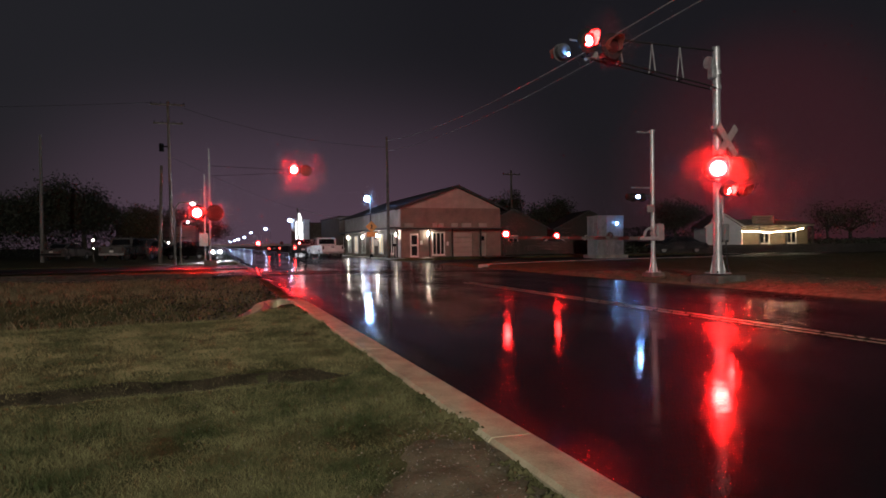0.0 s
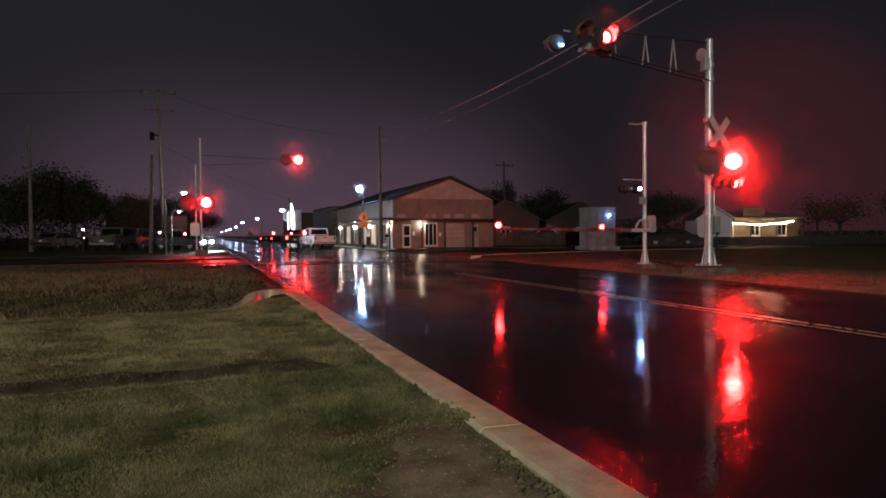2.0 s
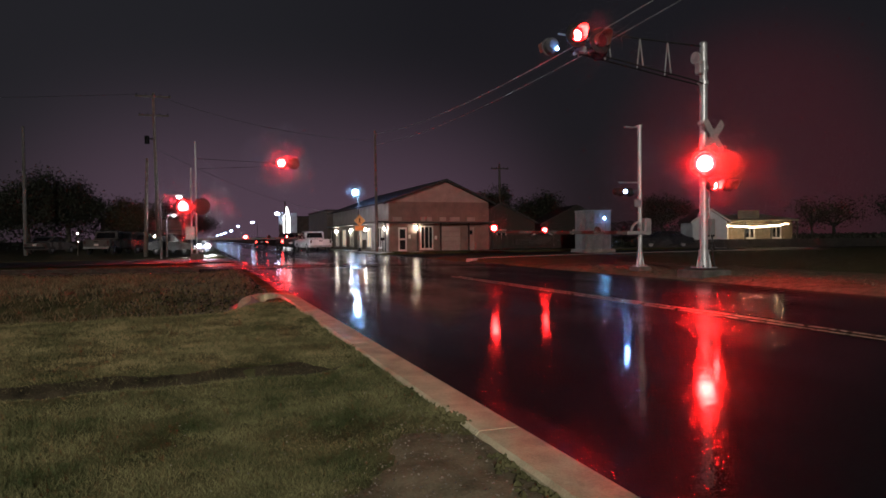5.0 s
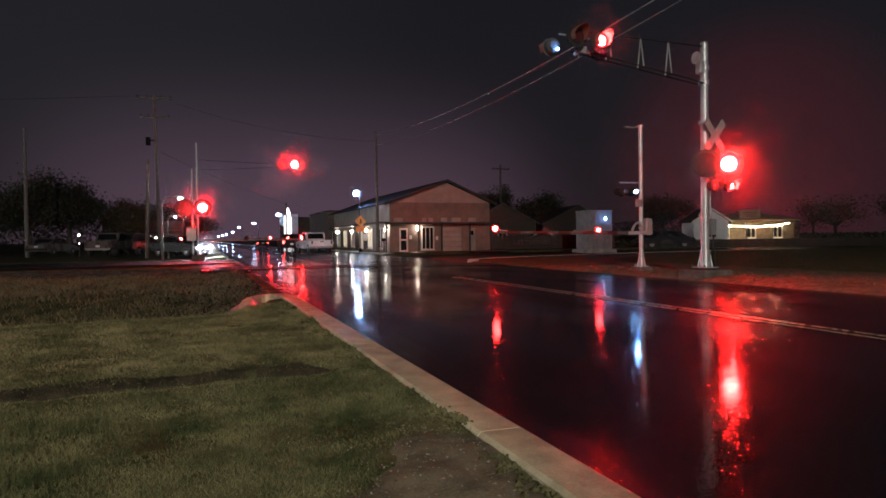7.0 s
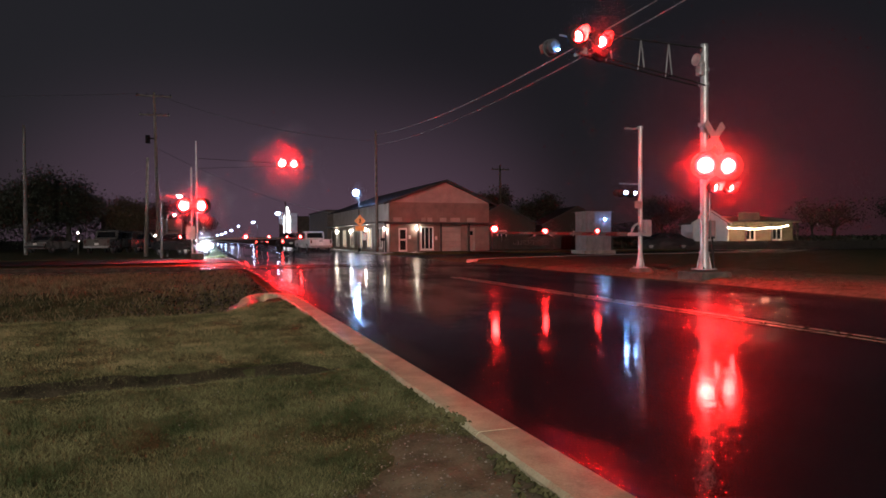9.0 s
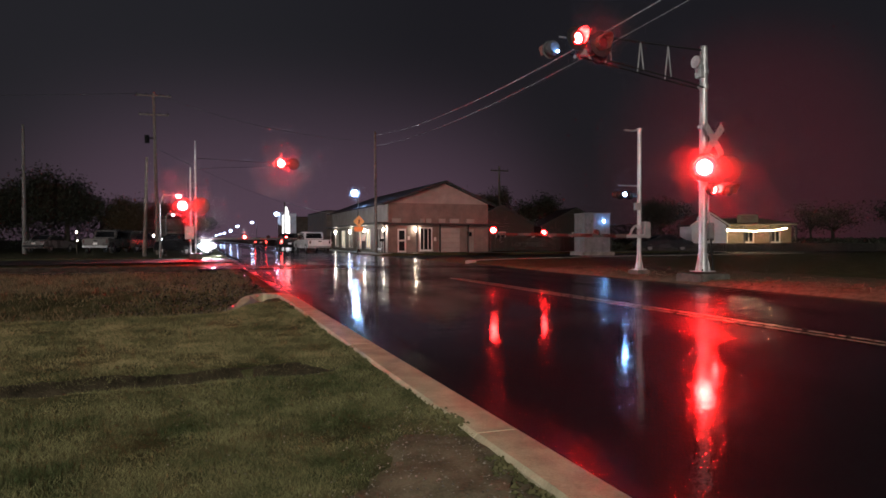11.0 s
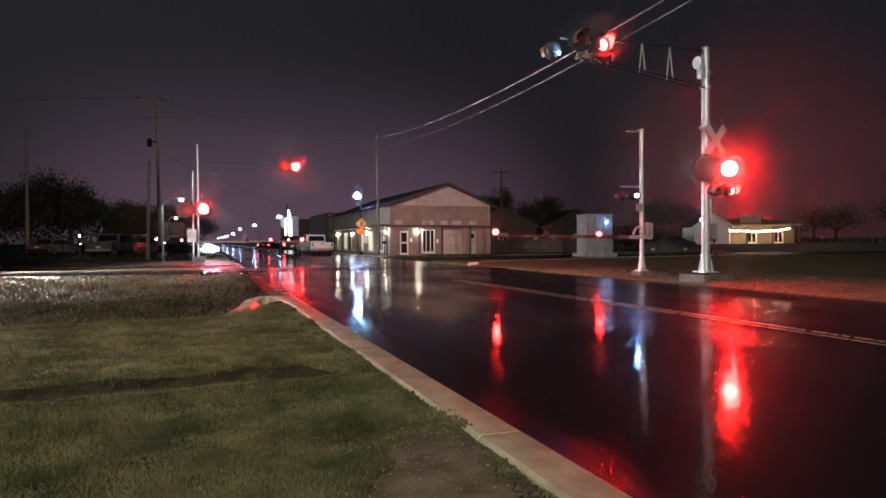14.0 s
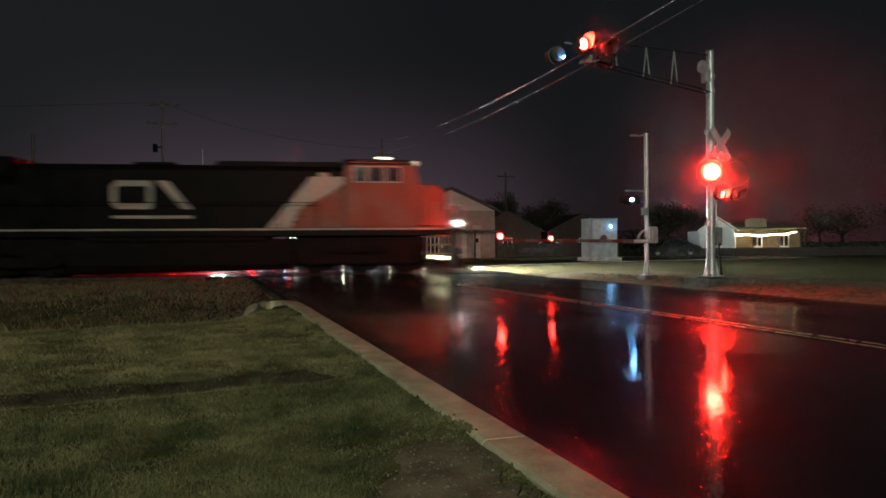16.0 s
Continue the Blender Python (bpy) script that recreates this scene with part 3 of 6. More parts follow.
def build_turf():
    """Short turf as many thin blades, thinning out over the bare patch and in the rut."""
    near, far = ([], []), ([], [])
    count = 0
    # the turf is thickest in the camera's view and thins out to its sides
    while count < 800000:
        d = 0.02 + 13.9 * rng.random() ** 1.35
        a = rng.uniform(-180, 180) if rng.random() < 0.3 else rng.normal(-12, 36)
        ang = radians(HEADING + a)
        x, y = d * math.sin(ang), d * math.cos(ang)
        if x > 1.345 or (y > 11.0 and x > 0.5):
            continue
        bare = in_dirt(x, y)
        if rng.random() < bare * 0.97:
            continue
        clump = nz(x, y, 1.6) + 0.6 * nz(x + 9, y, 5.0)
        if rng.random() > 0.95 + 0.4 * clump:
            continue
        if -0.13 - 0.12 * nz(x, y, 5.0) < y - furrow(x) < 0.17 + 0.22 * nz(x, y, 4.0) and x < 1.25 and rng.random() < 0.58:
            continue
        z = height(x, y)
        edge = 1.0 + 0.3 * smooth(1.1, 1.35, x)
        h = (0.008 + 0.018 * rng.random()) * (1 + 0.8 * clump) * edge * (1 + 0.05 * d)
        t = rng.uniform(0, 6.283)
        w = rng.uniform(0.0006, 0.0012) * (0.6 + d * 0.30)
        lean = rng.uniform(0.4, 1.7) * h
        q = rng.uniform(0, 6.283)
        lx, ly = math.cos(q) * lean, math.sin(q) * lean
        v, f = near if y + rng.normal(0, 0.35) + 0.5 * nz(x, y, 1.1) < furrow(x) else far
        b = len(v)
        v += [(x - w * math.cos(t), y - w * math.sin(t), z - 0.004), (x + w * math.cos(t), y + w * math.sin(t), z - 0.004), (x + lx, y + ly, z + h)]
        f.append((b, b + 1, b + 2))
        count += 1
    tagged(mesh_np("turf", *near, M_GRASS), "short matted dark green grass", "grass", kind="stuff")
    tagged(mesh_np("dry_turf", *far, M_GRASSDRY), "short winter grass, olive and straw coloured", "grass", kind="stuff")
    # dark sheet laid along the rut, coloured for the shade of its grass
    bm = bmesh.new()
    rows = []
    for i in range(110):
        x = -7.5 + 8.6 * i / 109
        c = furrow(x) + 0.05
        w = (0.23 + 0.08 * nz(x, 3, 2.0)) * smooth(1.12, 0.7, x) + 0.01
        rows.append([bm.verts.new((x, c + k * w, height(x, c + k * w) + 0.012 - 0.02 * abs(k) ** 3)) for k in (-1, -0.6, -0.2, 0.2, 0.6, 1)])
    for p, q in zip(rows, rows[1:]):
        for k in range(5):
            bm.faces.new((p[k], q[k], q[k + 1], p[k + 1]))
    tagged(part("rut_shade", bm, M_RUTSHADE, smooth=True, kind="structure"), "dark strip coloured for the shade in a grass rut", "ground")
    # worn patch
    bm = bmesh.new()
    n = 44
    g = [[None] * n for _ in range(n)]
    for i in range(n):
        for j in range(n):
            x, y = -0.1 + 1.42 * i / (n - 1), 0.6 + 4.0 * j / (n - 1)
            k = in_dirt(x, y)
            g[i][j] = bm.verts.new((x, y, height(x, y) - 0.03 + 0.038 * k + 0.006 * nz(x, y, 14)))
    for i in range(n - 1):
        for j in range(n - 1):
            bm.faces.new((g[i][j], g[i + 1][j], g[i + 1][j + 1], g[i][j + 1]))
    tagged(part("dirt_patch", bm, M_DIRT, smooth=True, kind="structure"), "worn brown dirt beside the kerb", "ground")
    v, f = [], []
    for i in range(6000):
        x, y = rng.uniform(-0.2, 1.31), rng.uniform(0.8, 5.5)
        if rng.random() > max(in_dirt(x, y), 0.10):
            continue
        add_stone(v, f, x, y, height(x, y) + 0.010, rng.uniform(0.0015, 0.0075))
    cv, cf = [], []
    for i in range(3200):
        x, y = 1.375 - abs(rng.normal(0, 0.07)), rng.uniform(0.6, 10.8)
        if nz(x, y, 1.3) < -0.15:
            continue
        add_stone(cv, cf, x, y, height(x, y) + 0.014, rng.uniform(0.006, 0.026))
    tagged(mesh_np("soil_crumbs", cv, cf, M_SOIL), "dark soil crumbs along the back of the kerb", "soil", kind="stuff")
    tagged(mesh_np("gravel", v, f, M_STONE), "small pale stones scattered in the dirt", "gravel", kind="stuff")


build_turf()


def build_far_grass():
    """Rough grass and weeds on the ditch banks and along the track."""
    v, f = [], []
    for i in range(90000):
        x, y = rng.uniform(-22, 1.2), rng.uniform(9.5, 29.0)
        if (x > 0.4 and y < 12.6) or (y > 20 and (off_track(x, y) < 1.9 or (y - TRACK_C[1]) * TRACK_DIR.x > (x - TRACK_C[0]) * TRACK_DIR.y)):
            continue
        z = height(x, y)
        h = rng.uniform(0.05, 0.16) * (1 + 0.8 * nz(x, y, 0.6))
        w = rng.uniform(0.006, 0.014)
        t, q = rng.uniform(0, 6.283), rng.uniform(0, 6.283)
        b = len(v)
        v += [(x - w * math.cos(t), y - w * math.sin(t), z - 0.01), (x + w * math.cos(t), y + w * math.sin(t), z - 0.01), (x + math.cos(q) * h * 0.7, y + math.sin(q) * h * 0.7, z + h)]
        f.append((b, b + 1, b + 2))
    tagged(mesh_np("rough_grass", v, f, M_GRASSDITCH), "rough straw-coloured grass in the ditch", "grass", kind="stuff")


build_far_grass()


def build_apron():
    v, f = [], []
    for i in range(4000):
        x, y = 1.45 - abs(rng.normal(0, 1.3)), rng.uniform(15, 25)
        add_stone(v, f, x, y, height(x, y) + 0.02, rng.uniform(0.018, 0.05))
    tagged(mesh_np("gravel", v, f, M_WETSTONE), "wet brown gravel beside the crossing", "gravel", kind="stuff")


build_apron()


def build_track():
    """One track, with a paved crossing where the street runs over it."""
    track = thing("railway_track", TRACK, "single railway track on dark wet ballast", "railway track", kind="structure")
    half = 60.0
    bm = bmesh.new()
    for s, e in ((-half, -5.9), (6.2, half)):
        xs = np.linspace(s, e, 40)
        prof = [(-2.6, -0.50), (-1.6, -0.10), (-0.6, -0.11), (0.6, -0.11), (1.6, -0.10), (2.6, -0.50)]
        rows = [[bm.verts.new((x, u, w + 0.02 * nz(x, u, 2))) for u, w in prof] for x in xs]
        for a, b in zip(rows, rows[1:]):
            for i in range(5):
                bm.faces.new((a[i], a[i + 1], b[i + 1], b[i]))
    part("ballast_bed", bm, M_BED, track)
    v, f = [], []
    for i in range(15000):
        x, y = rng.uniform(-24, 22), rng.uniform(-2.4, 2.2)
        if -5.9 < x < 6.2:
            continue
        z = -0.10 - 0.40 * smooth(1.6, 2.6, abs(y))
        add_stone(v, f, x, y, z + 0.012, rng.uniform(0.02, 0.05))
    ob = mesh_np("ballast", v, f, M_BALLAST)
    ob.parent = track
    tagged(ob, kind="stuff")
    me = None
    for k in range(-55, 56):
        m = pose(k * 0.55, 0, 0)
        if -5.9 < k * 0.55 < 6.2:
            continue
        if me is None:
            bm = bmesh.new()
            box(bm, 0, 0, -0.15, 0.22, 2.6, 0.18, 0.012)
            me = part("sleeper", bm, M_TIE, track, m=m).data
        else:
            share("sleeper", me, track, m)
    prof = [(-0.075, -0.06), (-0.075, -0.045), (-0.012, -0.03), (-0.012, 0.035), (-0.036, 0.045), (-0.036, 0.075), (-0.03, 0.082), (0.03, 0.082), (0.036, 0.075), (0.036, 0.045), (0.012, 0.035), (0.012, -0.03), (0.075, -0.045), (0.075, -0.06)]
    for s in (-0.7175, 0.7175):
        bm = bmesh.new()
        sweep(bm, [(-half, s, 0), (0, s, 0), (half, s, 0)], prof)
        part("rail", bm, M_RAIL, track, "dark rusty steel rail")
    # crossing panels between and beside the rails
    for y0, w in ((0, 1.28), (-1.22, 0.80), (1.22, 0.80)):
        for k in range(5):
            bm = bmesh.new()
            box(bm, -4.75 + 2.42 * k, y0, 0.0, 2.39, w, 0.14, 0.012)
            part("crossing_panel", bm, M_PANEL, track)


build_track()

# ---- crossing signals ----
ON_LEFT, ON_RIGHT = [], []        # lamps that light in turn


def lathe(bm, prof, n=24):
    """A profile of (radius, y) turned round the y axis."""
    rings = []
    for r, y in prof:
        rings.append([bm.verts.new((r * math.cos(2 * math.pi * k / n), y, r * math.sin(2 * math.pi * k / n))) for k in range(n)] if r > 1e-6 else [bm.verts.new((0, y, 0))])
    for a, b in zip(rings, rings[1:]):
        for k in range(n):
            j = (k + 1) % n
            if len(a) == 1 and len(b) == 1:
                continue
            if len(a) == 1:
                bm.faces.new((a[0], b[j], b[k]))
            elif len(b) == 1:
                bm.faces.new((a[k], a[j], b[0]))
            else:
                bm.faces.new((a[k], a[j], b[j], b[k]))
    return bm


def lens_disc(name, r, lit, parent, unlit=None):
    """A lens with a lit face and a dark one; it turns over in its case."""
    bm = bmesh.new()
    n = 24
    front, back = [], []
    for y, ring in ((-0.010, front), (0.010, back)):
        ring += [bm.verts.new((r * math.cos(2 * math.pi * k / n), y, r * math.sin(2 * math.pi * k / n))) for k in range(n)]
    # outer ring glows pure red, standing in for glare round the core
    core = [bm.verts.new((v.co.x * 0.74, v.co.y, v.co.z * 0.74)) for v in front]
    bm.faces.new(core)
    for k in range(n):
        bm.faces.new((front[k], front[(k + 1) % n], core[(k + 1) % n], core[k])).material_index = 2
    bm.faces.new(list(reversed(back))).material_index = 1
    for k in range(n):
        bm.faces.new((front[k], back[k], back[(k + 1) % n], front[(k + 1) % n])).material_index = 1
    return part(name, bm, [lit, unlit or M_LENSOFF, lit if lit == G_PEEP else G_GLARERING], parent)


def lamp_head(parent, m, phase, size=1.0, lit=None, plate=0.30, hood=0.30, case=None, label="round black flashing light with a hood"):
    """A flashing light that faces -y: dished case with a round plate, a hood and a lens that turns over."""
    s = size
    bm = bmesh.new()
    lathe(bm, [(0, 0.19 * s), (0.164 * s, 0.19 * s), (0.164 * s, 0), (0.148 * s, -0.012 * s), (0.148 * s, -0.018 * s), (0.172 * s, -0.018 * s), (0.176 * s, 0), (plate * s, 0), (plate * s, 0.02 * s), (0.18 * s, 0.025 * s), (0.18 * s, 0.17 * s), (0.12 * s, 0.24 * s), (0, 0.25 * s)])
    head = part("lamp_head", bm, case or M_BLACK, parent, label, smooth=True, m=m)
    if hood:
        bm = bmesh.new()
        n = 18
        rings = []
        for r in (0.172 * s, 0.180 * s):
            for y0, sag in ((-0.002, 0), (-hood * s, 1)):
                ring = []
                for k in range(n + 1):
                    a = radians(-40 + 260 * k / n)
                    y = y0 if not sag else -hood * s * (0.45 + 0.55 * max(0, math.sin(a)))
                    ring.append(bm.verts.new((r * math.cos(a), y, r * math.sin(a))))
                rings.append(ring)
        i0, i1, o0, o1 = rings
        for k in range(n):
            bm.faces.new((i0[k], i1[k], i1[k + 1], i0[k + 1]))
            bm.faces.new((o0[k], o0[k + 1], o1[k + 1], o1[k]))
            bm.faces.new((i1[k], o1[k], o1[k + 1], i1[k + 1]))
        part("hood", bm, M_HOODLIT, head, "short hood over the lens, coloured reddish as if lit", smooth=True)
    lens = lens_disc("lens", 0.159 * s, lit or G_RED, head)
    if phase == "L":
        ON_LEFT.append(lens)
    elif phase == "R":
        ON_RIGHT.append(lens)
    return head


def facing(x, y, z, tx, ty):
    """A pose at a place, its -y side turned to a point of the plan."""
    a = math.degrees(math.atan2(ty - y, tx - x)) + 90
    return pose(x, y, z, 0, 0, a)


def flange_base(parent, z0, r, h, plate):
    """Square base plate, flared shoe and gussets at the foot of a mast."""
    bm = bmesh.new()
    box(bm, 0, 0, z0 + 0.015, plate, plate, 0.03, 0.006)
    part("base_plate", bm, M_GALV, parent)
    bm = bmesh.new()
    cyl(bm, (0, 0, z0 + 0.03), (0, 0, z0 + h), r * 1.35, r * 1.15, 20)
    cyl(bm, (0, 0, z0 + h), (0, 0, z0 + h + 0.05), r * 1.3, r * 1.3, 20)
    part("shoe", bm, M_GALV, parent, smooth=True)
    for k in range(4):
        a = k * 90 + 45
        bm = bmesh.new()
        slab(bm, [(r * 0.9, z0 + 0.03), (plate * 0.42, z0 + 0.03), (r * 1.15, z0 + h * 0.95)], "y", -0.008, 0.008)
        part("gusset", bm, M_GALV, parent, m=pose(0, 0, 0, 0, 0, a))
        bm = bmesh.new()
        cyl(bm, (0, 0, z0 + 0.03), (0, 0, z0 + 0.075), 0.02, 0.02, 6)
        part("anchor_bolt", bm, M_STEEL, parent, m=Matrix.Translation((plate * 0.4 * math.copysign(1, math.cos(radians(a))), plate * 0.4 * math.copysign(1, math.sin(radians(a))), 0)))


def crossbuck(parent, m, length=1.05, width=0.22):
    for k, a in enumerate((45, -45)):
        bm = bmesh.new()
        box(bm, 0, -0.012 * k, 0, length, 0.008, width, 0.003)
        part("crossbuck_blade", bm, M_BUCK, parent, "white reflective crossbuck blade", m=m @ pose(0, 0, 0, 0, a, 0))


def build_cantilever_signal():
    ob = thing("cantilever_signal", pose(12.25, 13.0, 0), "galvanised crossing signal mast with truss arm and red flashing lights", "railway signal")
    bm = bmesh.new()
    box(bm, 0.0, 0, 0.12, 0.95, 0.95, 0.26, 0.03)
    part("foundation", bm, M_BASE, ob, "low square concrete foundation")
    flange_base(ob, 0.29, 0.105, 0.42, 0.46)
    bm = bmesh.new()
    cyl(bm, (0, 0, 0.3), (0, 0, 6.12), 0.105, 0.095, 22)
    part("mast", bm, M_GALV, ob, "tall galvanised steel mast", smooth=True)
    bm = bmesh.new()
    ball(bm, (0, 0, 6.12), 0.10, 14, 8, (1, 1, 0.5))
    part("mast_cap", bm, M_GALV, ob, smooth=True)
    for z in (1.62, 4.0, 5.05, 5.42):
        bm = bmesh.new()
        cyl(bm, (0, 0, z), (0, 0, z + 0.10), 0.125, 0.125, 18)
        box(bm, -0.12, 0, z + 0.05, 0.08, 0.12, 0.09, 0.008)
        part("clamp", bm, M_GALV, ob)
    # arm: one top chord and two bottom chords that rise towards the tip, joined by paired struts
    reach = 3.95
    top = lambda s: Vector((-s, 0, 6.04))
    low = lambda s, k: Vector((-s, 0.12 * k, 5.06 + 0.13 * s))
    bm = bmesh.new()
    tube(bm, [top(0.05), top(reach)], 0.022, 8)
    part("top_chord", bm, M_BLACK, ob)
    for k in (-1, 1):
        bm = bmesh.new()
        tube(bm, [Vector((-0.05, 0.08 * k, 5.06)), low(0.5, k), low(reach, k)], 0.020, 8)
        part("bottom_chord", bm, M_BLACK, ob)
    for s in (1.15, 2.0, 2.95, 3.8):
        for k in (-1, 1):
            bm = bmesh.new()
            tube(bm, [top(s), low(s, k)], 0.017, 6)
            part("strut", bm, M_GALV, ob)
        bm = bmesh.new()
        tube(bm, [low(s, -1), low(s, 1)], 0.014, 6)
        part("cross_tie", bm, M_BLACK, ob)
    # lights at the tip of the arm and their brackets
    bm = bmesh.new()
    tube(bm, [(-3.2, -0.20, 5.80), (-4.45, -0.20, 5.84)], 0.024, 8)
    tube(bm, [(-3.75, -0.22, 5.80), (-3.75, 0.05, 5.80), (-3.75, 0.05, 5.45)], 0.02, 8)
    part("lamp_bracket", bm, M_GALV, ob)
    bm = bmesh.new()
    box(bm, -3.80, -0.12, 5.56, 0.24, 0.16, 0.16, 0.02)
    cyl(bm, (-3.63, -0.12, 5.52), (-3.43, -0.16, 5.58), 0.04, 0.035, 10)
    cyl(bm, (-3.93, -0.12, 5.48), (-4.03, -0.2, 5.42), 0.05, 0.04, 10)
    part("junction_box", bm, M_GALV, ob)
    lamp_head(ob, pose(-3.45, -0.42, 5.72), "R", hood=0.36)
    lamp_head(ob, pose(-4.10, -0.42, 5.78), "L", hood=0.36, plate=0.28)
    for x, ph in ((-3.0, "R"), (-4.34, "L")):
        lamp_head(ob, pose(x - 0.15, 0.16, 5.63, 0, 0, 180), ph, plate=0.21, hood=0.34, case=M_SIGNALGREY, lit=G_REDBEAM, label="grey back of a flashing light that faces away")
    bm = bmesh.new()
    ball(bm, (-4.45, -0.14, 5.52), 0.028, 8, 6)
    part("indicator", bm, G_PEEP, ob, "small blue-white side indicator")
    # lower lights on the mast
    bm = bmesh.new()
    tube(bm, [(-0.50, -0.20, 2.98), (0.62, -0.20, 2.98)], 0.022, 8)
    tube(bm, [(0, -0.08, 2.98), (0, -0.20, 2.98)], 0.035, 8)
    part("lamp_bracket", bm, M_GALV, ob)
    # lenses drawn oversize to stand in for their glare
    lamp_head(ob, facing(-0.30, -0.36, 2.96, -12.3, -13.4), "L", hood=0.11, size=1.6, plate=0.225)
    lamp_head(ob, facing(0.45, -0.36, 2.97, -12.3, -13.4), "R", hood=0.11, size=1.6, plate=0.225)
    lamp_head(ob, pose(0.05, -0.30, 2.42), "L", size=0.78, hood=0.42, plate=0.2)
    lamp_head(ob, pose(0.56, -0.30, 2.42), "R", size=0.78, hood=0.42, plate=0.2)
    bm = bmesh.new()
    tube(bm, [(0, -0.08, 2.42), (0.1, -0.22, 2.42), (0.68, -0.22, 2.42)], 0.018, 8)
    part("lamp_bracket", bm, M_GALV, ob)
    crossbuck(ob, pose(0.16, -0.19, 3.71, 0, 0, 12))
    # bell and boxes
    bm = bmesh.new()
    lathe(bm, [(0, 0.0), (0.13, 0.02), (0.15, 0.07), (0.16, 0.12), (0.10, 0.12), (0, 0.1)], 18)
    part("bell", bm, M_GALV, ob, "round galvanised warning bell", smooth=True, m=pose(-0.16, 0, 5.72, 0, 0, 90))
    bm = bmesh.new()
    box(bm, -0.15, -0.02, 5.48, 0.16, 0.2, 0.34, 0.02)
    part("terminal_box", bm, M_GALV, ob)
    bm = bmesh.new()
    box(bm, 0.19, -0.03, 1.36, 0.17, 0.2, 0.42, 0.02)
    part("junction_box", bm, M_ALUM, ob, "grey junction box clamped to the mast")
    bm = bmesh.new()
    tube(bm, [(0.14, -0.05, 2.4), (0.13, -0.04, 2.0), (0.16, -0.05, 1.55)], 0.018, 6)
    part("conduit", bm, M_GALV, ob)
    bm = bmesh.new()
    tube(bm, [(0.24, -0.03, 1.15), (0.26, -0.04, 0.7), (0.30, -0.05, 0.3)], 0.022, 6)
    part("conduit", bm, M_BLACK, ob)


build_cantilever_signal()


def build_gate():
    ob = thing("crossing_gate", pose(12.32, 15.66, 0), "galvanised crossing gate with its striped arm lowered", "crossing gate")
    bm = bmesh.new()
    box(bm, 0, 0, 0.12, 0.46, 0.46, 0.2, 0.02)
    part("foundation", bm, M_BASE, ob)
    flange_base(ob, 0.21, 0.066, 0.36, 0.32)
    bm = bmesh.new()
    cyl(bm, (0, 0, 0.2), (0, 0, 4.42), 0.066, 0.060, 18)
    cyl(bm, (0, 0, 4.40), (0, 0, 4.46), 0.085, 0.085, 18)
    part("mast", bm, M_GALV, ob, "slender galvanised steel mast", smooth=True)
    bm = bmesh.new()
    tube(bm, [(0.05, 0, 4.40), (-0.15, 0, 4.40), (-0.30, 0, 4.36), (-0.34, 0, 4.38)], 0.022, 8)
    box(bm, -0.44, 0, 4.38, 0.22, 0.09, 0.04, 0.012)
    part("bracket_arm", bm, M_GALV, ob, "short bracket arm at the mast head")
    # mechanism
    bm = bmesh.new()
    box(bm, 0.20, 0.02, 1.42, 0.24, 0.34, 0.50, 0.03)
    part("mechanism_box", bm, M_GALV, ob, "pale grey gate mechanism box")
    bm = bmesh.new()
    slab(bm, [(0.02, 1.20), (0.30, 1.22), (0.50, 1.66), (0.44, 1.68), (0.26, 1.28), (0.02, 1.26)], "y", 0.22, 0.26)
    part("counterweight_arm", bm, M_GALV, ob)
    bm = bmesh.new()
    n = 14
    arc = [(-0.16 + 0.30 * math.cos(radians(95 + 85 * k / n)), 1.22 + 0.36 * math.sin(radians(95 + 85 * k / n))) for k in range(n + 1)]
    inner = [(-0.16 + 0.24 * math.cos(radians(95 + 85 * k / n)), 1.22 + 0.30 * math.sin(radians(95 + 85 * k / n))) for k in range(n + 1)]
    slab(bm, arc + inner[::-1], "y", -0.16, -0.12)
    part("arm_crank", bm, M_GALV, ob)
    for x, z in ((-0.12, 1.50), (-0.12, 1.38), (-0.10, 1.26)):
        bm = bmesh.new()
        lathe(bm, [(0, -0.06), (0.05, -0.06), (0.06, -0.03), (0.06, 0.02), (0, 0.02)], 12)
        part("pivot", bm, M_GALV, ob, m=pose(x, -0.12, z))
    bm = bmesh.new()
    box(bm, -0.20, -0.13, 1.235, 0.78, 0.07, 0.10, 0.02)
    part("arm_socket", bm, M_GALV, ob)
    # striped arm in short lengths
    arm = thing("arm", pose(-0.55, -0.13, 1.24), "", "")
    arm.name = "arm"
    arm.parent = ob
    x = 0.0
    k = 0
    while x < 4.42:
        w = min(0.40, 4.42 - x)
        bm = bmesh.new()
        h = 0.105 - 0.010 * x
        box(bm, -x - w / 2, 0, 0.012 * x, w - 0.002, 0.035, h, 0.006)
        part("arm_length", bm, (M_REFLWHITE, M_REDSTRIPE)[k % 2], arm, ("white reflective stripe", "red reflective stripe")[k % 2])
        x += w
        k += 1
    for x, ph, z in ((-1.06, "R", 0.0), (-2.80, "L", 0.0), (-4.36, "", 0.06)):
        bm = bmesh.new()
        box(bm, x, 0.0, 0.08 + z, 0.03, 0.03, 0.10, 0.005)
        part("lamp_stalk", bm, M_BLACK, arm)
        lamp_head(arm, facing(x, -0.01, 0.09 + z, -12 + 0.55, -15.6), ph, size=0.46 if ph else 0.60, lit=G_REDGATE, plate=0.21, hood=0)
    # lights that face the far approach, seen from behind
    bm = bmesh.new()
    tube(bm, [(-0.72, 0.05, 2.74), (0.05, 0.05, 2.74)], 0.018, 8)
    part("lamp_bracket", bm, M_GALV, ob)
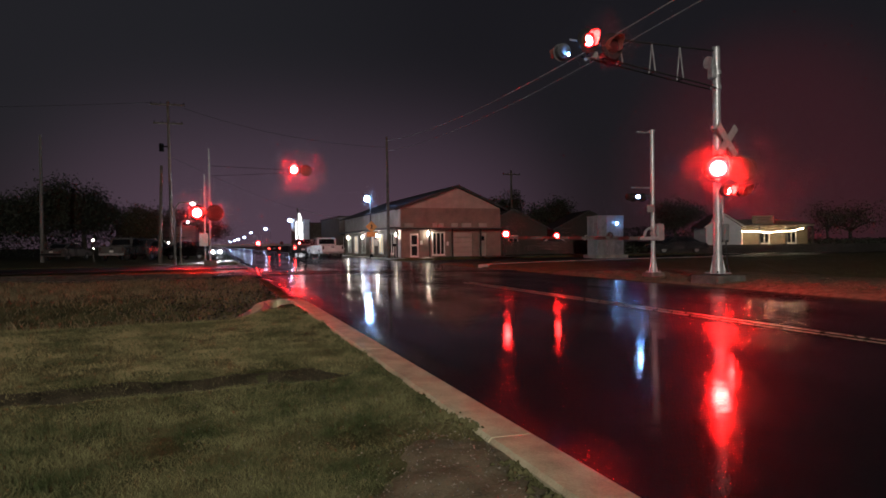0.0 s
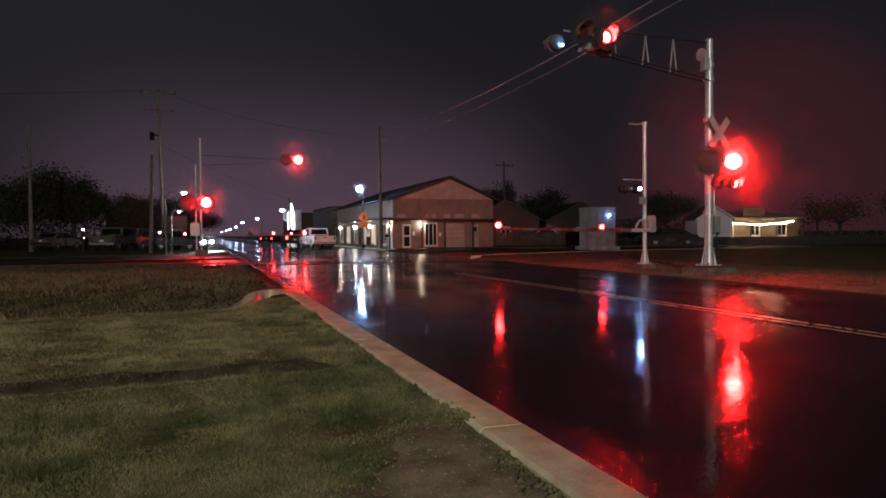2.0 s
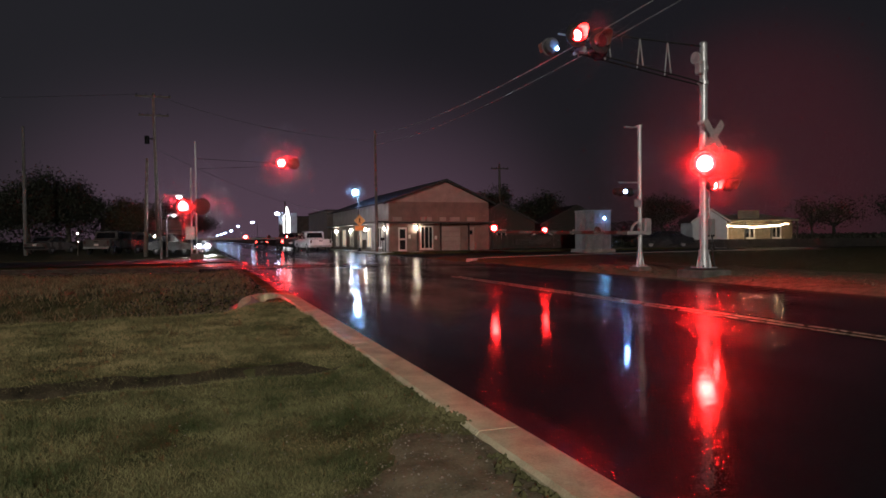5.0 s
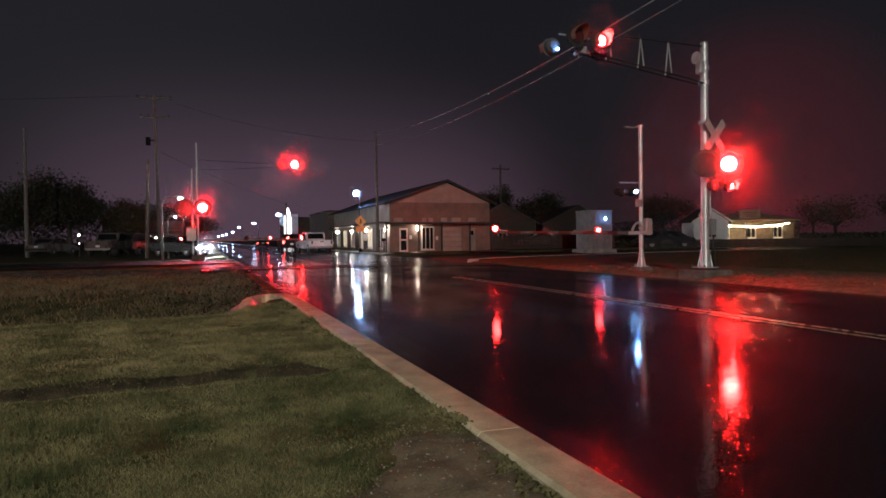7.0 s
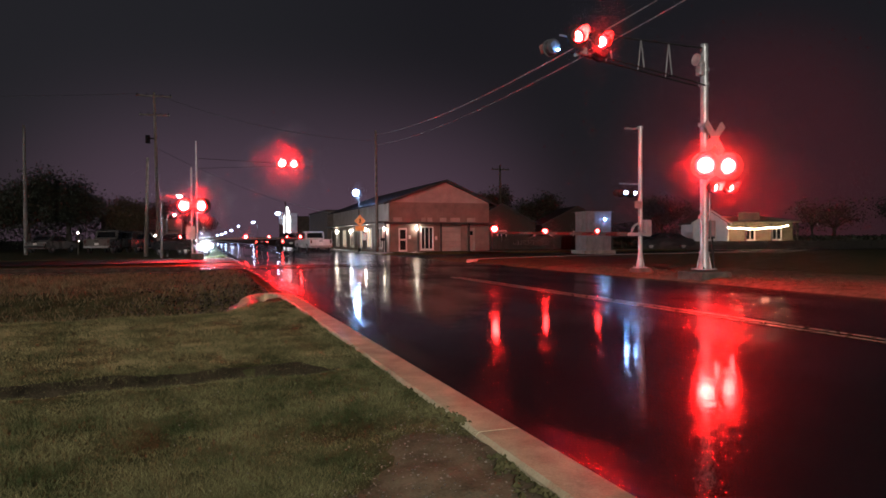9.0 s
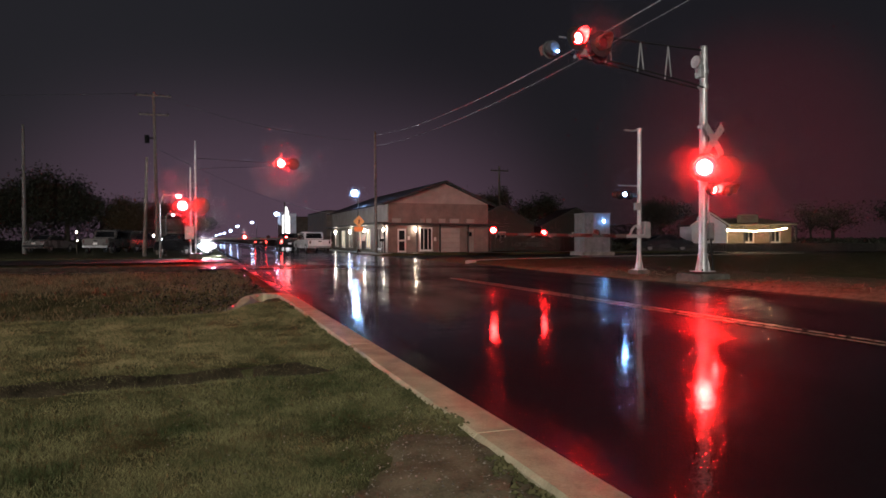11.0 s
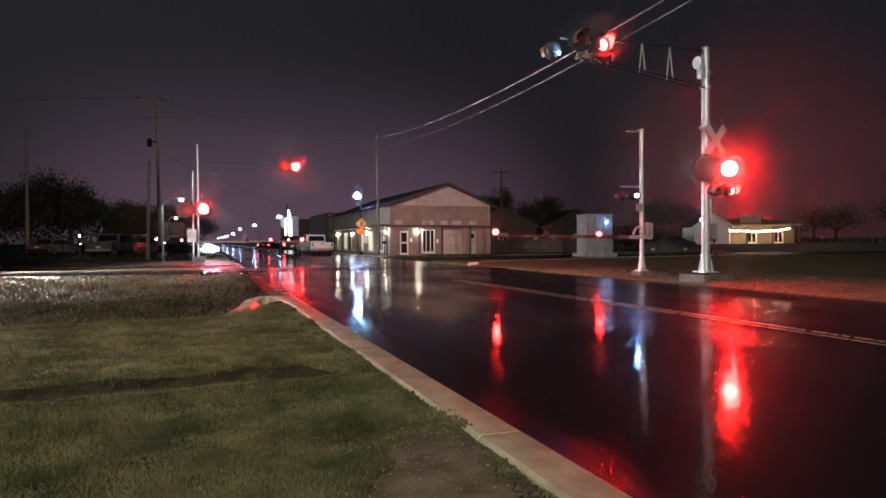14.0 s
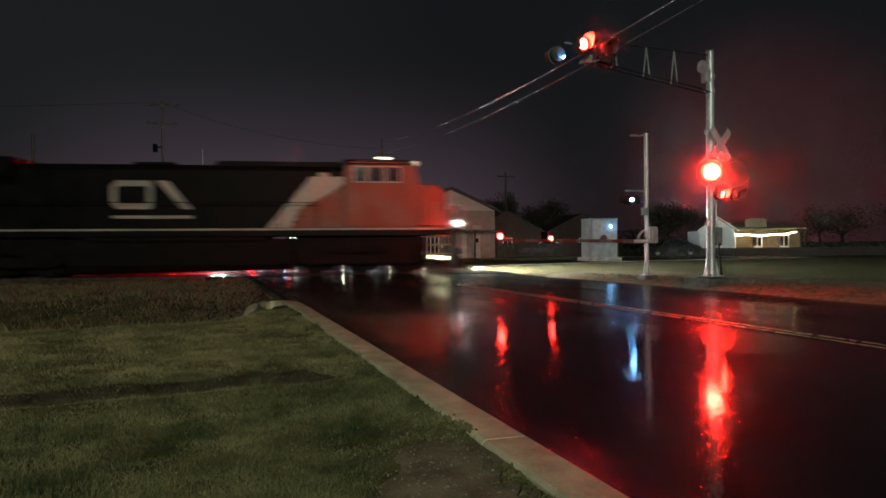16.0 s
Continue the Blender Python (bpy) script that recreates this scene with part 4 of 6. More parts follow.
    for x, ph in ((-0.52, "L"), (-0.17, "R")):
        head = lamp_head(ob, pose(x, 0.26, 2.47, -8, 0, 180), ph, size=0.60, plate=0.22, hood=0.1, lit=G_REDAWAY, label="flashing light seen from behind")
        # tube added to narrow the red light thrown on ground and train
        bm = bmesh.new()
        lathe(bm, [(0.099, -0.01), (0.099, -0.22), (0.106, -0.22), (0.106, -0.01)])
        part("beam_tube", bm, M_BLACK, head, "black tube added to narrow the red beam", smooth=True)
        lens = lens_disc("indicator", 0.050, G_PEEP, ob, M_BLACK)
        lens.matrix_basis = facing(x, 0.0, 2.47, -12.3, -15.7)
        lens.parent = ob
        bm = bmesh.new()
        lathe(bm, [(0, 0.08), (0.054, 0.08), (0.054, 0), (0.07, 0), (0.07, 0.12), (0, 0.12)], 14)
        part("indicator_case", bm, M_BLACK, ob, smooth=True, m=facing(x, 0.0, 2.47, -12.3, -15.7))
        (ON_LEFT if ph == "L" else ON_RIGHT).append(lens)
    bm = bmesh.new()
    box(bm, -0.13, -0.07, 2.12, 0.24, 0.04, 0.22, 0.01)
    part("notice_plate", bm, M_ALUM, ob, "blank grey plate on the mast")


build_gate()


def build_far_signal():
    ob = thing("cantilever_signal", pose(-0.25, 39.7, 0), "slender signal mast with long arm and red lights beyond the track", "railway signal")
    bm = bmesh.new()
    cyl(bm, (0, 0, 0.0), (0, 0, 6.9), 0.06, 0.045, 12)
    part("mast", bm, M_GALV, ob, smooth=True)
    bm = bmesh.new()
    cyl(bm, (-0.28, 0.3, 0.0), (-0.28, 0.3, 5.4), 0.05, 0.045, 12)
    part("stay_mast", bm, M_GALV, ob, smooth=True)
    bm = bmesh.new()
    box(bm, 0, 0, 0.15, 0.7, 0.7, 0.4, 0.02)
    part("foundation", bm, M_BASE, ob)
    bm = bmesh.new()
    tube(bm, [(0, 0, 5.9), (5.9, 0, 5.75)], 0.014, 8)
    tube(bm, [(0, 0, 5.3), (5.9, 0, 5.68)], 0.012, 8)
    part("arm", bm, M_BLACK, ob)
    # far lenses enlarged towards the size of their bloom
    for x, ph in ((-0.70, "L"), (0.28, "R")):
        lamp_head(ob, facing(x, -0.3, 3.10, 0.25, -39.7), ph, size=2.0, hood=0.12, lit=G_REDFAR, plate=0.25)
    for x, ph in ((4.86, "L"), (5.58, "R")):
        lamp_head(ob, facing(x, -0.3, 5.75, 0.25, -39.7), ph, hood=0.15, size=1.65, lit=G_REDFAR, plate=0.215)
    bm = bmesh.new()
    tube(bm, [(-0.8, -0.1, 3.12), (0.4, -0.1, 3.12)], 0.03, 8)
    part("lamp_bracket", bm, M_GALV, ob)
    bm = bmesh.new()
    box(bm, -0.35, -0.1, 1.55, 0.5, 0.4, 0.75, 0.02)
    part("mechanism_box", bm, M_ALUM, ob)
    # gate arm across the other lane, with its lights
    bm = bmesh.new()
    box(bm, 3.15, -0.35, 1.20, 6.1, 0.05, 0.11, 0.008)
    part("gate_arm", bm, M_REFLWHITE, ob, "white and red gate arm lowered across the lane")
    for x, ph, s in ((-0.9, "R", 0.4), (2.69, "L", 0.62), (4.05, "R", 0.50), (5.90, "R", 0.62), (5.1, "", 0.3)):
        lamp_head(ob, facing(x, -0.42, 1.30, 0.25, -39.7), ph, size=s, lit=G_REDFARGATE, plate=0.22, hood=0)


build_far_signal()


def build_shelter():
    """Sheet-metal equipment shelter beside the track."""
    ob = thing("equipment_shelter", pose(26.04, 38.3, 0, 0, 0, -9) @ Matrix.Diagonal((0.82, 0.82, 1, 1)), "grey sheet-metal railway equipment shelter on a concrete pad", "equipment shelter")
    bm = bmesh.new()
    box(bm, 0, 0, 0.08, 2.9, 2.7, 0.3, 0.02)
    part("pad", bm, M_CONCRETE, ob)
    bm = bmesh.new()
    box(bm, 0, 0, 1.55, 2.3, 2.1, 2.7, 0.02)
    part("body", bm, M_ALUM, ob)
    bm = bmesh.new()
    box(bm, 0, 0, 2.93, 2.45, 2.25, 0.09, 0.02)
    part("roof", bm, M_ALUM, ob)
    for x in (-1.14, -0.38, 0.38, 1.14):
        bm = bmesh.new()
        box(bm, x, -1.06, 1.55, 0.05, 0.03, 2.68, 0.006)
        part("rib", bm, M_ALUM, ob)
    for y in (-1.04, -0.2, 0.6, 1.04):
        bm = bmesh.new()
        box(bm, -1.16, y, 1.55, 0.03, 0.05, 2.68, 0.006)
        part("rib", bm, M_ALUM, ob)
    bm = bmesh.new()
    box(bm, -1.165, 0.2, 1.45, 0.03, 0.78, 2.1, 0.01)
    door = part("door", bm, M_ALUM, ob, "grey steel door")
    bm = bmesh.new()
    box(bm, -1.20, -0.08, 1.4, 0.05, 0.04, 0.16, 0.01)
    part("handle", bm, M_STEEL, door)
    bm = bmesh.new()
    box(bm, 0.55, -1.09, 2.42, 0.20, 0.06, 0.16, 0.02)
    part("lamp_housing", bm, M_ALUM, ob)
    bm = bmesh.new()
    ball(bm, (0.55, -1.16, 2.40), 0.07, 10, 6)
    part("lamp", bm, G_PEEP, ob, "blue-white lamp on the shelter wall")


build_shelter()


def halo_cloud(x, y, z, spread, depth, drop, share_lit, seed, label):
    """Drizzle gathered before a light to make its halo: many fine drops, thinning outwards."""
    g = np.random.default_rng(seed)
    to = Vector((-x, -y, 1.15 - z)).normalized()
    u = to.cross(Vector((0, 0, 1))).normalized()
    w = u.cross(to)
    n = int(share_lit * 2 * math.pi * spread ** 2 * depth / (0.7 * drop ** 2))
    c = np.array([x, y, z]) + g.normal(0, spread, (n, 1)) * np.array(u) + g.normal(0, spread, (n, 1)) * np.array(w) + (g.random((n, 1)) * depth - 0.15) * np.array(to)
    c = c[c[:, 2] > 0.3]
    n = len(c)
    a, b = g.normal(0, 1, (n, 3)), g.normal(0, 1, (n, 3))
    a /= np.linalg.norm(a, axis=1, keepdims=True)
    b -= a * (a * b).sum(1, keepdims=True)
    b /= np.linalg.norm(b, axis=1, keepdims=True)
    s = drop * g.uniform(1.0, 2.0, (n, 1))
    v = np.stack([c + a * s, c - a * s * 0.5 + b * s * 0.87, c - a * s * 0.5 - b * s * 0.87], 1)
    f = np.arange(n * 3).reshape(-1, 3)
    tagged(mesh_np("drizzle", v.reshape(-1, 3), f, M_HALO), label, "drizzle", kind="stuff")


# drops stand only round lamps, added to stand in for glare and halo
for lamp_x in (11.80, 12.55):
    halo_cloud(lamp_x, 12.35, 2.96, 0.20, 0.4, 0.0020, 0.26, 47, "fine drops added close before the signal light for its halo")
    halo_cloud(lamp_x, 12.35, 2.96, 0.42, 0.8, 0.0018, 0.09, 48, "fine drops added close before the signal light for its halo")
halo_cloud(13.2, 12.3, 2.9, 1.7, 1.7, 0.0017, 0.028, 31, "fine drops added before the signal lights for a wide halo")
halo_cloud(8.6, 12.4, 5.85, 0.34, 0.9, 0.0018, 0.05, 32, "fine drops added before the overhead lights for their halo")
halo_cloud(0.25, 44.8, 0.78, 0.30, 1.2, 0.005, 0.30, 35, "fine drops added for the glare of the waiting car")
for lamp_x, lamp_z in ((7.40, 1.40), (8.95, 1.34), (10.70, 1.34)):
    halo_cloud(lamp_x, 15.4, lamp_z, 0.20, 0.6, 0.002, 0.05, 38, "fine drops added round the gate light for its halo")
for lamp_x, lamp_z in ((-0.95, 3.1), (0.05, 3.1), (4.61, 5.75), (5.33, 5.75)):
    halo_cloud(lamp_x, 39.1, lamp_z, 0.26, 0.7, 0.004, 0.09, 41, "fine drops added close before the far signal for its halo")
    halo_cloud(lamp_x, 39.1, lamp_z, 0.95, 1.8, 0.0034, 0.014, 42, "fine drops added before the far signal for a wide halo")
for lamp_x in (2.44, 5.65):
    halo_cloud(lamp_x, 39.0, 1.32, 0.25, 0.9, 0.004, 0.06, 45, "fine drops added round the far gate light for its halo")
halo_cloud(12.85, 55.1, 5.25, 0.40, 1.0, 0.0045, 0.05, 36, "fine drops added round the street lamp for its halo")

# ---- corner building ----


def wall_piece(parent, x0, x1, y0, y1, z0, z1, material, label=""):
    bm = bmesh.new()
    box(bm, (x0 + x1) / 2, (y0 + y1) / 2, (z0 + z1) / 2, x1 - x0, y1 - y0, z1 - z0)
    return part("wall", bm, material, parent, label)


def wall_lamp(parent, x, y, z, nx, ny, r=0.10):
    """Wall lamp: back plate, bracket and a warm glowing glass."""
    bm = bmesh.new()
    box(bm, x + nx * 0.03, y + ny * 0.03, z + 0.05, 0.14 if ny else 0.06, 0.14 if nx else 0.06, 0.30, 0.01)
    fix = part("wall_lamp", bm, M_BLACK, parent, "wall lamp with a warm glow")
    bm = bmesh.new()
    ball(bm, (x + nx * 0.16, y + ny * 0.16, z), r, 12, 8, (1, 1, 1.3))
    part("glass", bm, G_WARM, fix, smooth=True)


def window_unit(parent, x0, x1, z0, z1, y, lit=False, axis="x", bars=1):
    """A framed window in a wall that faces -y (axis x) or -x (axis y): frame, sill, panes."""
    hold = new("window")
    hold.parent = parent
    hold.matrix_basis = Matrix.Translation((0, y, 0)) if axis == "x" else Matrix(((0, 1, 0, y), (1, 0, 0, 0), (0, 0, 1, 0), (0, 0, 0, 1)))
    w, h = x1 - x0, z1 - z0
    bm = bmesh.new()
    for cx, cz, sx, sz in ((x0 + 0.04, (z0 + z1) / 2, 0.08, h), (x1 - 0.04, (z0 + z1) / 2, 0.08, h), ((x0 + x1) / 2, z0 + 0.04, w - 0.16, 0.08), ((x0 + x1) / 2, z1 - 0.04, w - 0.16, 0.08)):
        box(bm, cx, -0.02, cz, sx, 0.09, sz, 0.006)
    for k in range(bars):
        box(bm, x0 + w * (k + 1) / (bars + 1), -0.015, (z0 + z1) / 2, 0.05, 0.06, h - 0.16, 0.004)
    part("window_frame", bm, M_WHITE, hold)
    bm = bmesh.new()
    box(bm, (x0 + x1) / 2, -0.05, z0 - 0.03, w + 0.08, 0.16, 0.05, 0.008)
    part("window_sill", bm, M_WHITE, hold)
    for k in range(bars + 1):
        a, b = x0 + 0.08 + (w - 0.16) * k / (bars + 1), x0 + 0.08 + (w - 0.16) * (k + 1) / (bars + 1)
        bm = bmesh.new()
        box(bm, (a + b) / 2, 0.02, (z0 + z1) / 2, b - a - 0.01, 0.02, h - 0.17)
        part("pane", bm, G_ROOM if lit else M_GLASS, hold)


def build_corner_building():
    ob = thing("corner_building", Matrix(), "low tan gabled shop building with lit wall lamps and canopy", "building")
    y0, y1 = 47.3, 69.5
    x0, x1 = 13.6, 22.1
    zt, ze, za = 2.32, 3.98, 5.62
    holes = [(14.33, 15.05, 0.06, 2.02), (16.14, 17.21, 0.25, 2.08), (17.76, 19.6, 0.06, 2.05), (20.16, 20.84, 0.06, 1.98)]
    x = x0
    for a, b, c, d in holes:
        wall_piece(ob, x, a, y0, y0 + 0.25, 0.0, zt, M_BRICK)
        wall_piece(ob, a, b, y0, y0 + 0.25, d, zt, M_BRICK)
        if c > 0.1:
            wall_piece(ob, a, b, y0, y0 + 0.25, 0.0, c, M_BRICK)
        x = b
    wall_piece(ob, x, x1, y0, y0 + 0.25, 0.0, zt, M_BRICK)
    wall_piece(ob, x0, x1, y0, y0 + 0.25, zt, ze, M_BRICK, "tan upper wall")
    bm = bmesh.new()
    slab(bm, [(x0 - 0.1, ze), (x1 + 0.1, ze), ((x0 + x1) / 2 + 0.4, za)], "y", y0 - 0.02, y0 + 0.25)
    part("gable", bm, M_STUCCO, ob, "pale boarded gable")
    # side along the street
    ys = [y0 + 0.25]
    for k in range(6):
        a = 49.3 + 3.4 * k
        wall_piece(ob, x0, x0 + 0.25, ys[-1], a, 0.0, zt + 0.2, M_STUCCO)
        wall_piece(ob, x0, x0 + 0.25, a, a + 1.5, 2.05, zt + 0.2, M_STUCCO)
        wall_piece(ob, x0, x0 + 0.25, a, a + 1.5, 0.0, 0.35, M_STUCCO)
        window_unit(ob, a, a + 1.5, 0.35, 2.05, x0, lit=k in (1, 2, 4), axis="y")
        ys.append(a + 1.5)
    wall_piece(ob, x0, x0 + 0.25, ys[-1], y1, 0.0, zt + 0.2, M_STUCCO)
    wall_piece(ob, x0, x0 + 0.25, y0 + 0.25, y1, zt + 0.2, ze, M_STUCCO)
    wall_piece(ob, x1 - 0.25, x1, y0 + 0.25, y1, 0.0, ze, M_BRICK)
    wall_piece(ob, x0, x1, y1, y1 + 0.25, 0.0, ze, M_BRICK)
    # roof
    xm = (x0 + x1) / 2 + 0.4
    for s, xe in ((-1, x0 - 0.55), (1, x1 + 0.45)):
        bm = bmesh.new()
        zlow = ze - 0.18
        slab(bm, [(xe, zlow), (xm, za + 0.06), (xm, za + 0.20), (xe, zlow + 0.13)], "y", y0 - 0.5, y1 + 0.4)
        part("roof", bm, M_SHINGLE, ob, "dark shingled roof slope")
        bm = bmesh.new()
        slab(bm, [(xe - 0.02, zlow - 0.06), (xm, za - 0.02), (xm, za + 0.17), (xe - 0.02, zlow + 0.12)], "y", y0 - 0.56, y0 - 0.50)
        part("bargeboard", bm, M_AWNING, ob)
    # canopy over the shop front and round the corner
    bm = bmesh.new()
    box(bm, (x0 + x1) / 2 - 0.3, y0 - 0.55, zt, x1 - x0 + 0.9, 1.1, 0.12, 0.02)
    part("canopy", bm, M_AWNING, ob, "flat dark metal canopy")
    bm = bmesh.new()
    box(bm, x0 - 0.45, (y0 + y1) / 2, zt + 0.1, 0.85, y1 - y0, 0.12, 0.02)
    part("canopy", bm, M_AWNING, ob, "flat dark metal canopy along the side")
    for x in (x0 - 0.6, 15.6, 17.5, 19.9, 21.9):
        bm = bmesh.new()
        box(bm, x, y0 - 1.0, zt / 2, 0.10, 0.10, zt - 0.1, 0.01)
        part("canopy_post", bm, M_AWNING, ob)
    for a, b in ((13.9, 14.6), (16.2, 16.55), (16.7, 17.1), (17.75, 18.3), (18.64, 19.47), (20.12, 20.82)):
        bm = bmesh.new()
        box(bm, (a + b) / 2, y0 - 0.06, 2.62, b - a, 0.12, 0.32, 0.01)
        part("fascia_panel", bm, M_STUCCO, ob, "pale panel above the canopy")
    # doors
    bm = bmesh.new()
    for cx, cz, sx, sz in ((14.40, 1.02, 0.12, 1.9), (14.98, 1.02, 0.12, 1.9), (14.69, 1.90, 0.46, 0.14), (14.69, 0.16, 0.46, 0.18), (14.69, 1.05, 0.46, 0.14)):
        box(bm, cx, y0 + 0.05, cz, sx, 0.06, sz, 0.005)
    d = part("door", bm, M_WHITE, ob, "white panelled glass door")
    for z0_, z1_ in ((0.25, 0.98), (1.12, 1.83)):
        bm = bmesh.new()
        box(bm, 14.69, y0 + 0.05, (z0_ + z1_) / 2, 0.46, 0.02, z1_ - z0_)
        part("pane", bm, M_GLASS, d)
    window_unit(ob, 16.14, 17.21, 0.25, 2.08, y0, bars=2)
    bm = bmesh.new()
    for k in range(5):
        box(bm, 18.68, y0 + 0.08, 0.26 + 0.395 * k, 1.84, 0.06, 0.38, 0.015)
    part("garage_door", bm, M_STUCCO, ob, "pale sectional garage door")
    bm = bmesh.new()
    box(bm, 20.5, y0 + 0.08, 1.02, 0.68, 0.05, 1.92, 0.01)
    d = part("door", bm, M_STUCCO, ob, "pale plain door")
    bm = bmesh.new()
    box(bm, 20.5, y0 + 0.05, 1.55, 0.30, 0.02, 0.34)
    part("pane", bm, M_GLASS, d)
    wall_lamp(ob, 15.81, y0, 1.95, 0, -1, 0.12)
    for y in (48.0, 54.4, 60.2, 67.2):
        wall_lamp(ob, x0, y, 1.90, -1, 0, 0.11)
    for x, z in ((15.25, 1.25), (17.45, 1.15)):
        bm = bmesh.new()
        box(bm, x, y0 - 0.012, z, 0.20, 0.02, 0.30, 0.004)
        part("notice_board", bm, M_WHITE, ob)


build_corner_building()

# ---- poles, lamps and wires ----


def utility_pole(x, y, h, r=0.14, arms=(), label="weathered wooden utility pole", lean=0.0, material=None, drum=None):
    ob = thing("utility_pole", pose(x, y, height(x, y) - 0.02, 0, lean, 0), label, "utility pole")
    bm = bmesh.new()
    cyl(bm, (0, 0, -0.2), (0, 0, h), r, r * 0.62, 14)
    part("pole", bm, material or M_POLE, ob, smooth=True)
    for z, w in arms:
        bm = bmesh.new()
        box(bm, 0, -0.1, z, w, 0.10, 0.12, 0.01)
        arm = part("crossarm", bm, M_POLE, ob)
        for k in (-0.46, -0.2, 0.2, 0.46):
            bm = bmesh.new()
            cyl(bm, (k * w, -0.1, z + 0.06), (k * w, -0.1, z + 0.20), 0.045, 0.03, 8)
            part("insulator", bm, M_GLASS, arm)
    if drum:
        bm = bmesh.new()
        cyl(bm, (drum[0], -0.1, drum[1]), (drum[0], -0.1, drum[1] + 0.62), 0.18, 0.18, 16)
        box(bm, drum[0] / 2, -0.05, drum[1] + 0.4, abs(drum[0]), 0.06, 0.1)
        part("transformer", bm, M_LOCOGREY, ob, "dark drum transformer", smooth=True)
    return ob


utility_pole(12.55, 47.1, 9.3, 0.13, label="dark wooden utility pole at the corner building", lean=-0.3)
utility_pole(-3.2, 55.3, 12.9, 0.16, [(12.6, 2.6), (11.1, 2.2)], "tall wooden utility pole with two crossarms", lean=-0.9, drum=(-0.55, 8.85))
utility_pole(-3.75, 50.0, 7.1, 0.15, label="short dark wooden pole beside the track", lean=1.6)
utility_pole(-13.6, 61.2, 10.7, 0.17, label="pale concrete utility pole beyond the track", material=M_POLELIGHT)
utility_pole(32.5, 66.5, 9.5, 0.18, [(9.0, 2.2)], "dark wooden utility pole behind the shops")
utility_pole(9.6, 79.0, 5.9, 0.12, label="dark pole beside the parked vehicles")


def street_lamp(x, y, h, reach, r, lit, label="tall street lamp with a cool white head"):
    ob = thing("street_lamp", pose(x, y, 0), label, "street lamp", "lamps along the street")
    bm = bmesh.new()
    tube(bm, [(0, 0, -0.2), (0, 0, h * 0.9), (0.25 * reach, 0, h + 0.05), (reach, 0, h + 0.12)], [0.09, 0.06, 0.045, 0.04], 8)
    part("pole", bm, M_POLE if lit == G_COOL else M_POLELIGHT, ob, smooth=True)
    globe = lit == G_COOL
    bm = bmesh.new()
    if globe:
        cyl(bm, (reach, 0, h + 0.02), (reach, 0, h + 0.20), 0.10, 0.07, 10)
    else:
        box(bm, reach, 0, h + 0.10, 0.62, 0.26, 0.10, 0.03)
    part("head", bm, M_POLE if globe else M_ALUM, ob)
    bm = bmesh.new()
    ball(bm, (reach, -0.02, h), r, 12, 8, (1, 1, 1) if globe else (1.2, 1, 0.8))
    # plate added to block the lamp's light from wall and roof
    if globe:
        b2 = bmesh.new()
        box(b2, reach + 0.36, 0, h - 0.02, 0.02, 0.62, 0.50, 0.006)
        tube(b2, [(reach + 0.10, 0, h + 0.16), (reach + 0.34, 0, h + 0.20)], 0.015, 6)
        part("light_stop", b2, M_BLACK, ob, "dark plate added to keep lamp light off the roof")
    part("lamp_glass", bm, lit, ob, "glowing cool white lamp glass", smooth=True)


for y, h in ((178, 5.75), (251, 6.15), (309, 5.2), (391, 4.95), (470, 4.9), (590, 4.9)):
    street_lamp(14.2, y, h, -1.2, 0.34 if y < 300 else 0.42, G_COOLFAR)
street_lamp(13.15, 55.5, 5.25, -0.30, 0.24, G_COOL, "street lamp with a bright blue-white globe")
street_lamp(12.9, 104.0, 5.2, -1.5, 0.30, G_COOLFAR)
street_lamp(-2.4, 44.0, 3.92, 1.1, 0.13, G_SMALL, "low lamp post with a white lamp beyond the track")
street_lamp(-2.3, 49.0, 2.9, 0.5, 0.08, G_SMALL, "low lamp post with a small white lamp")


def cable(a, b, sag, r, material, label):
    bm = bmesh.new()
    a, b = Vector(a), Vector(b)
    n = 24
    tube(bm, [a.lerp(b, k / n) - Vector((0, 0, 4 * sag * (k / n) * (1 - k / n))) for k in range(n + 1)], r, 5)
    tagged(part("overhead_cable", bm, material), label, "cable", "overhead cables")


cable((9.5, -2.0, 7.4), (12.55, 47.0, 9.1), 1.2, 0.012, M_WIRE, "pale overhead cable running down the street")
cable((9.6, -2.0, 7.15), (12.60, 47.0, 8.3), 1.1, 0.008, M_WIRE, "thin overhead cable running down the street")
cable((-3.3, 55.2, 12.7), (12.5, 47.2, 8.6), 0.7, 0.012, M_WIRED, "thin dark cable between two poles")
cable((-4.2, 55.2, 12.7), (-60, 62, 12.0), 1.0, 0.014, M_WIRED, "thin dark cable between poles")
cable((-3.2, 55.3, 8.4), (9.6, 79, 5.6), 0.3, 0.014, M_WIRED, "thin dark cable crossing the street")
cable((9.6, 79, 5.7), (13.8, 66, 3.6), 0.1, 0.016, M_WIRE, "pale service cable to the building")


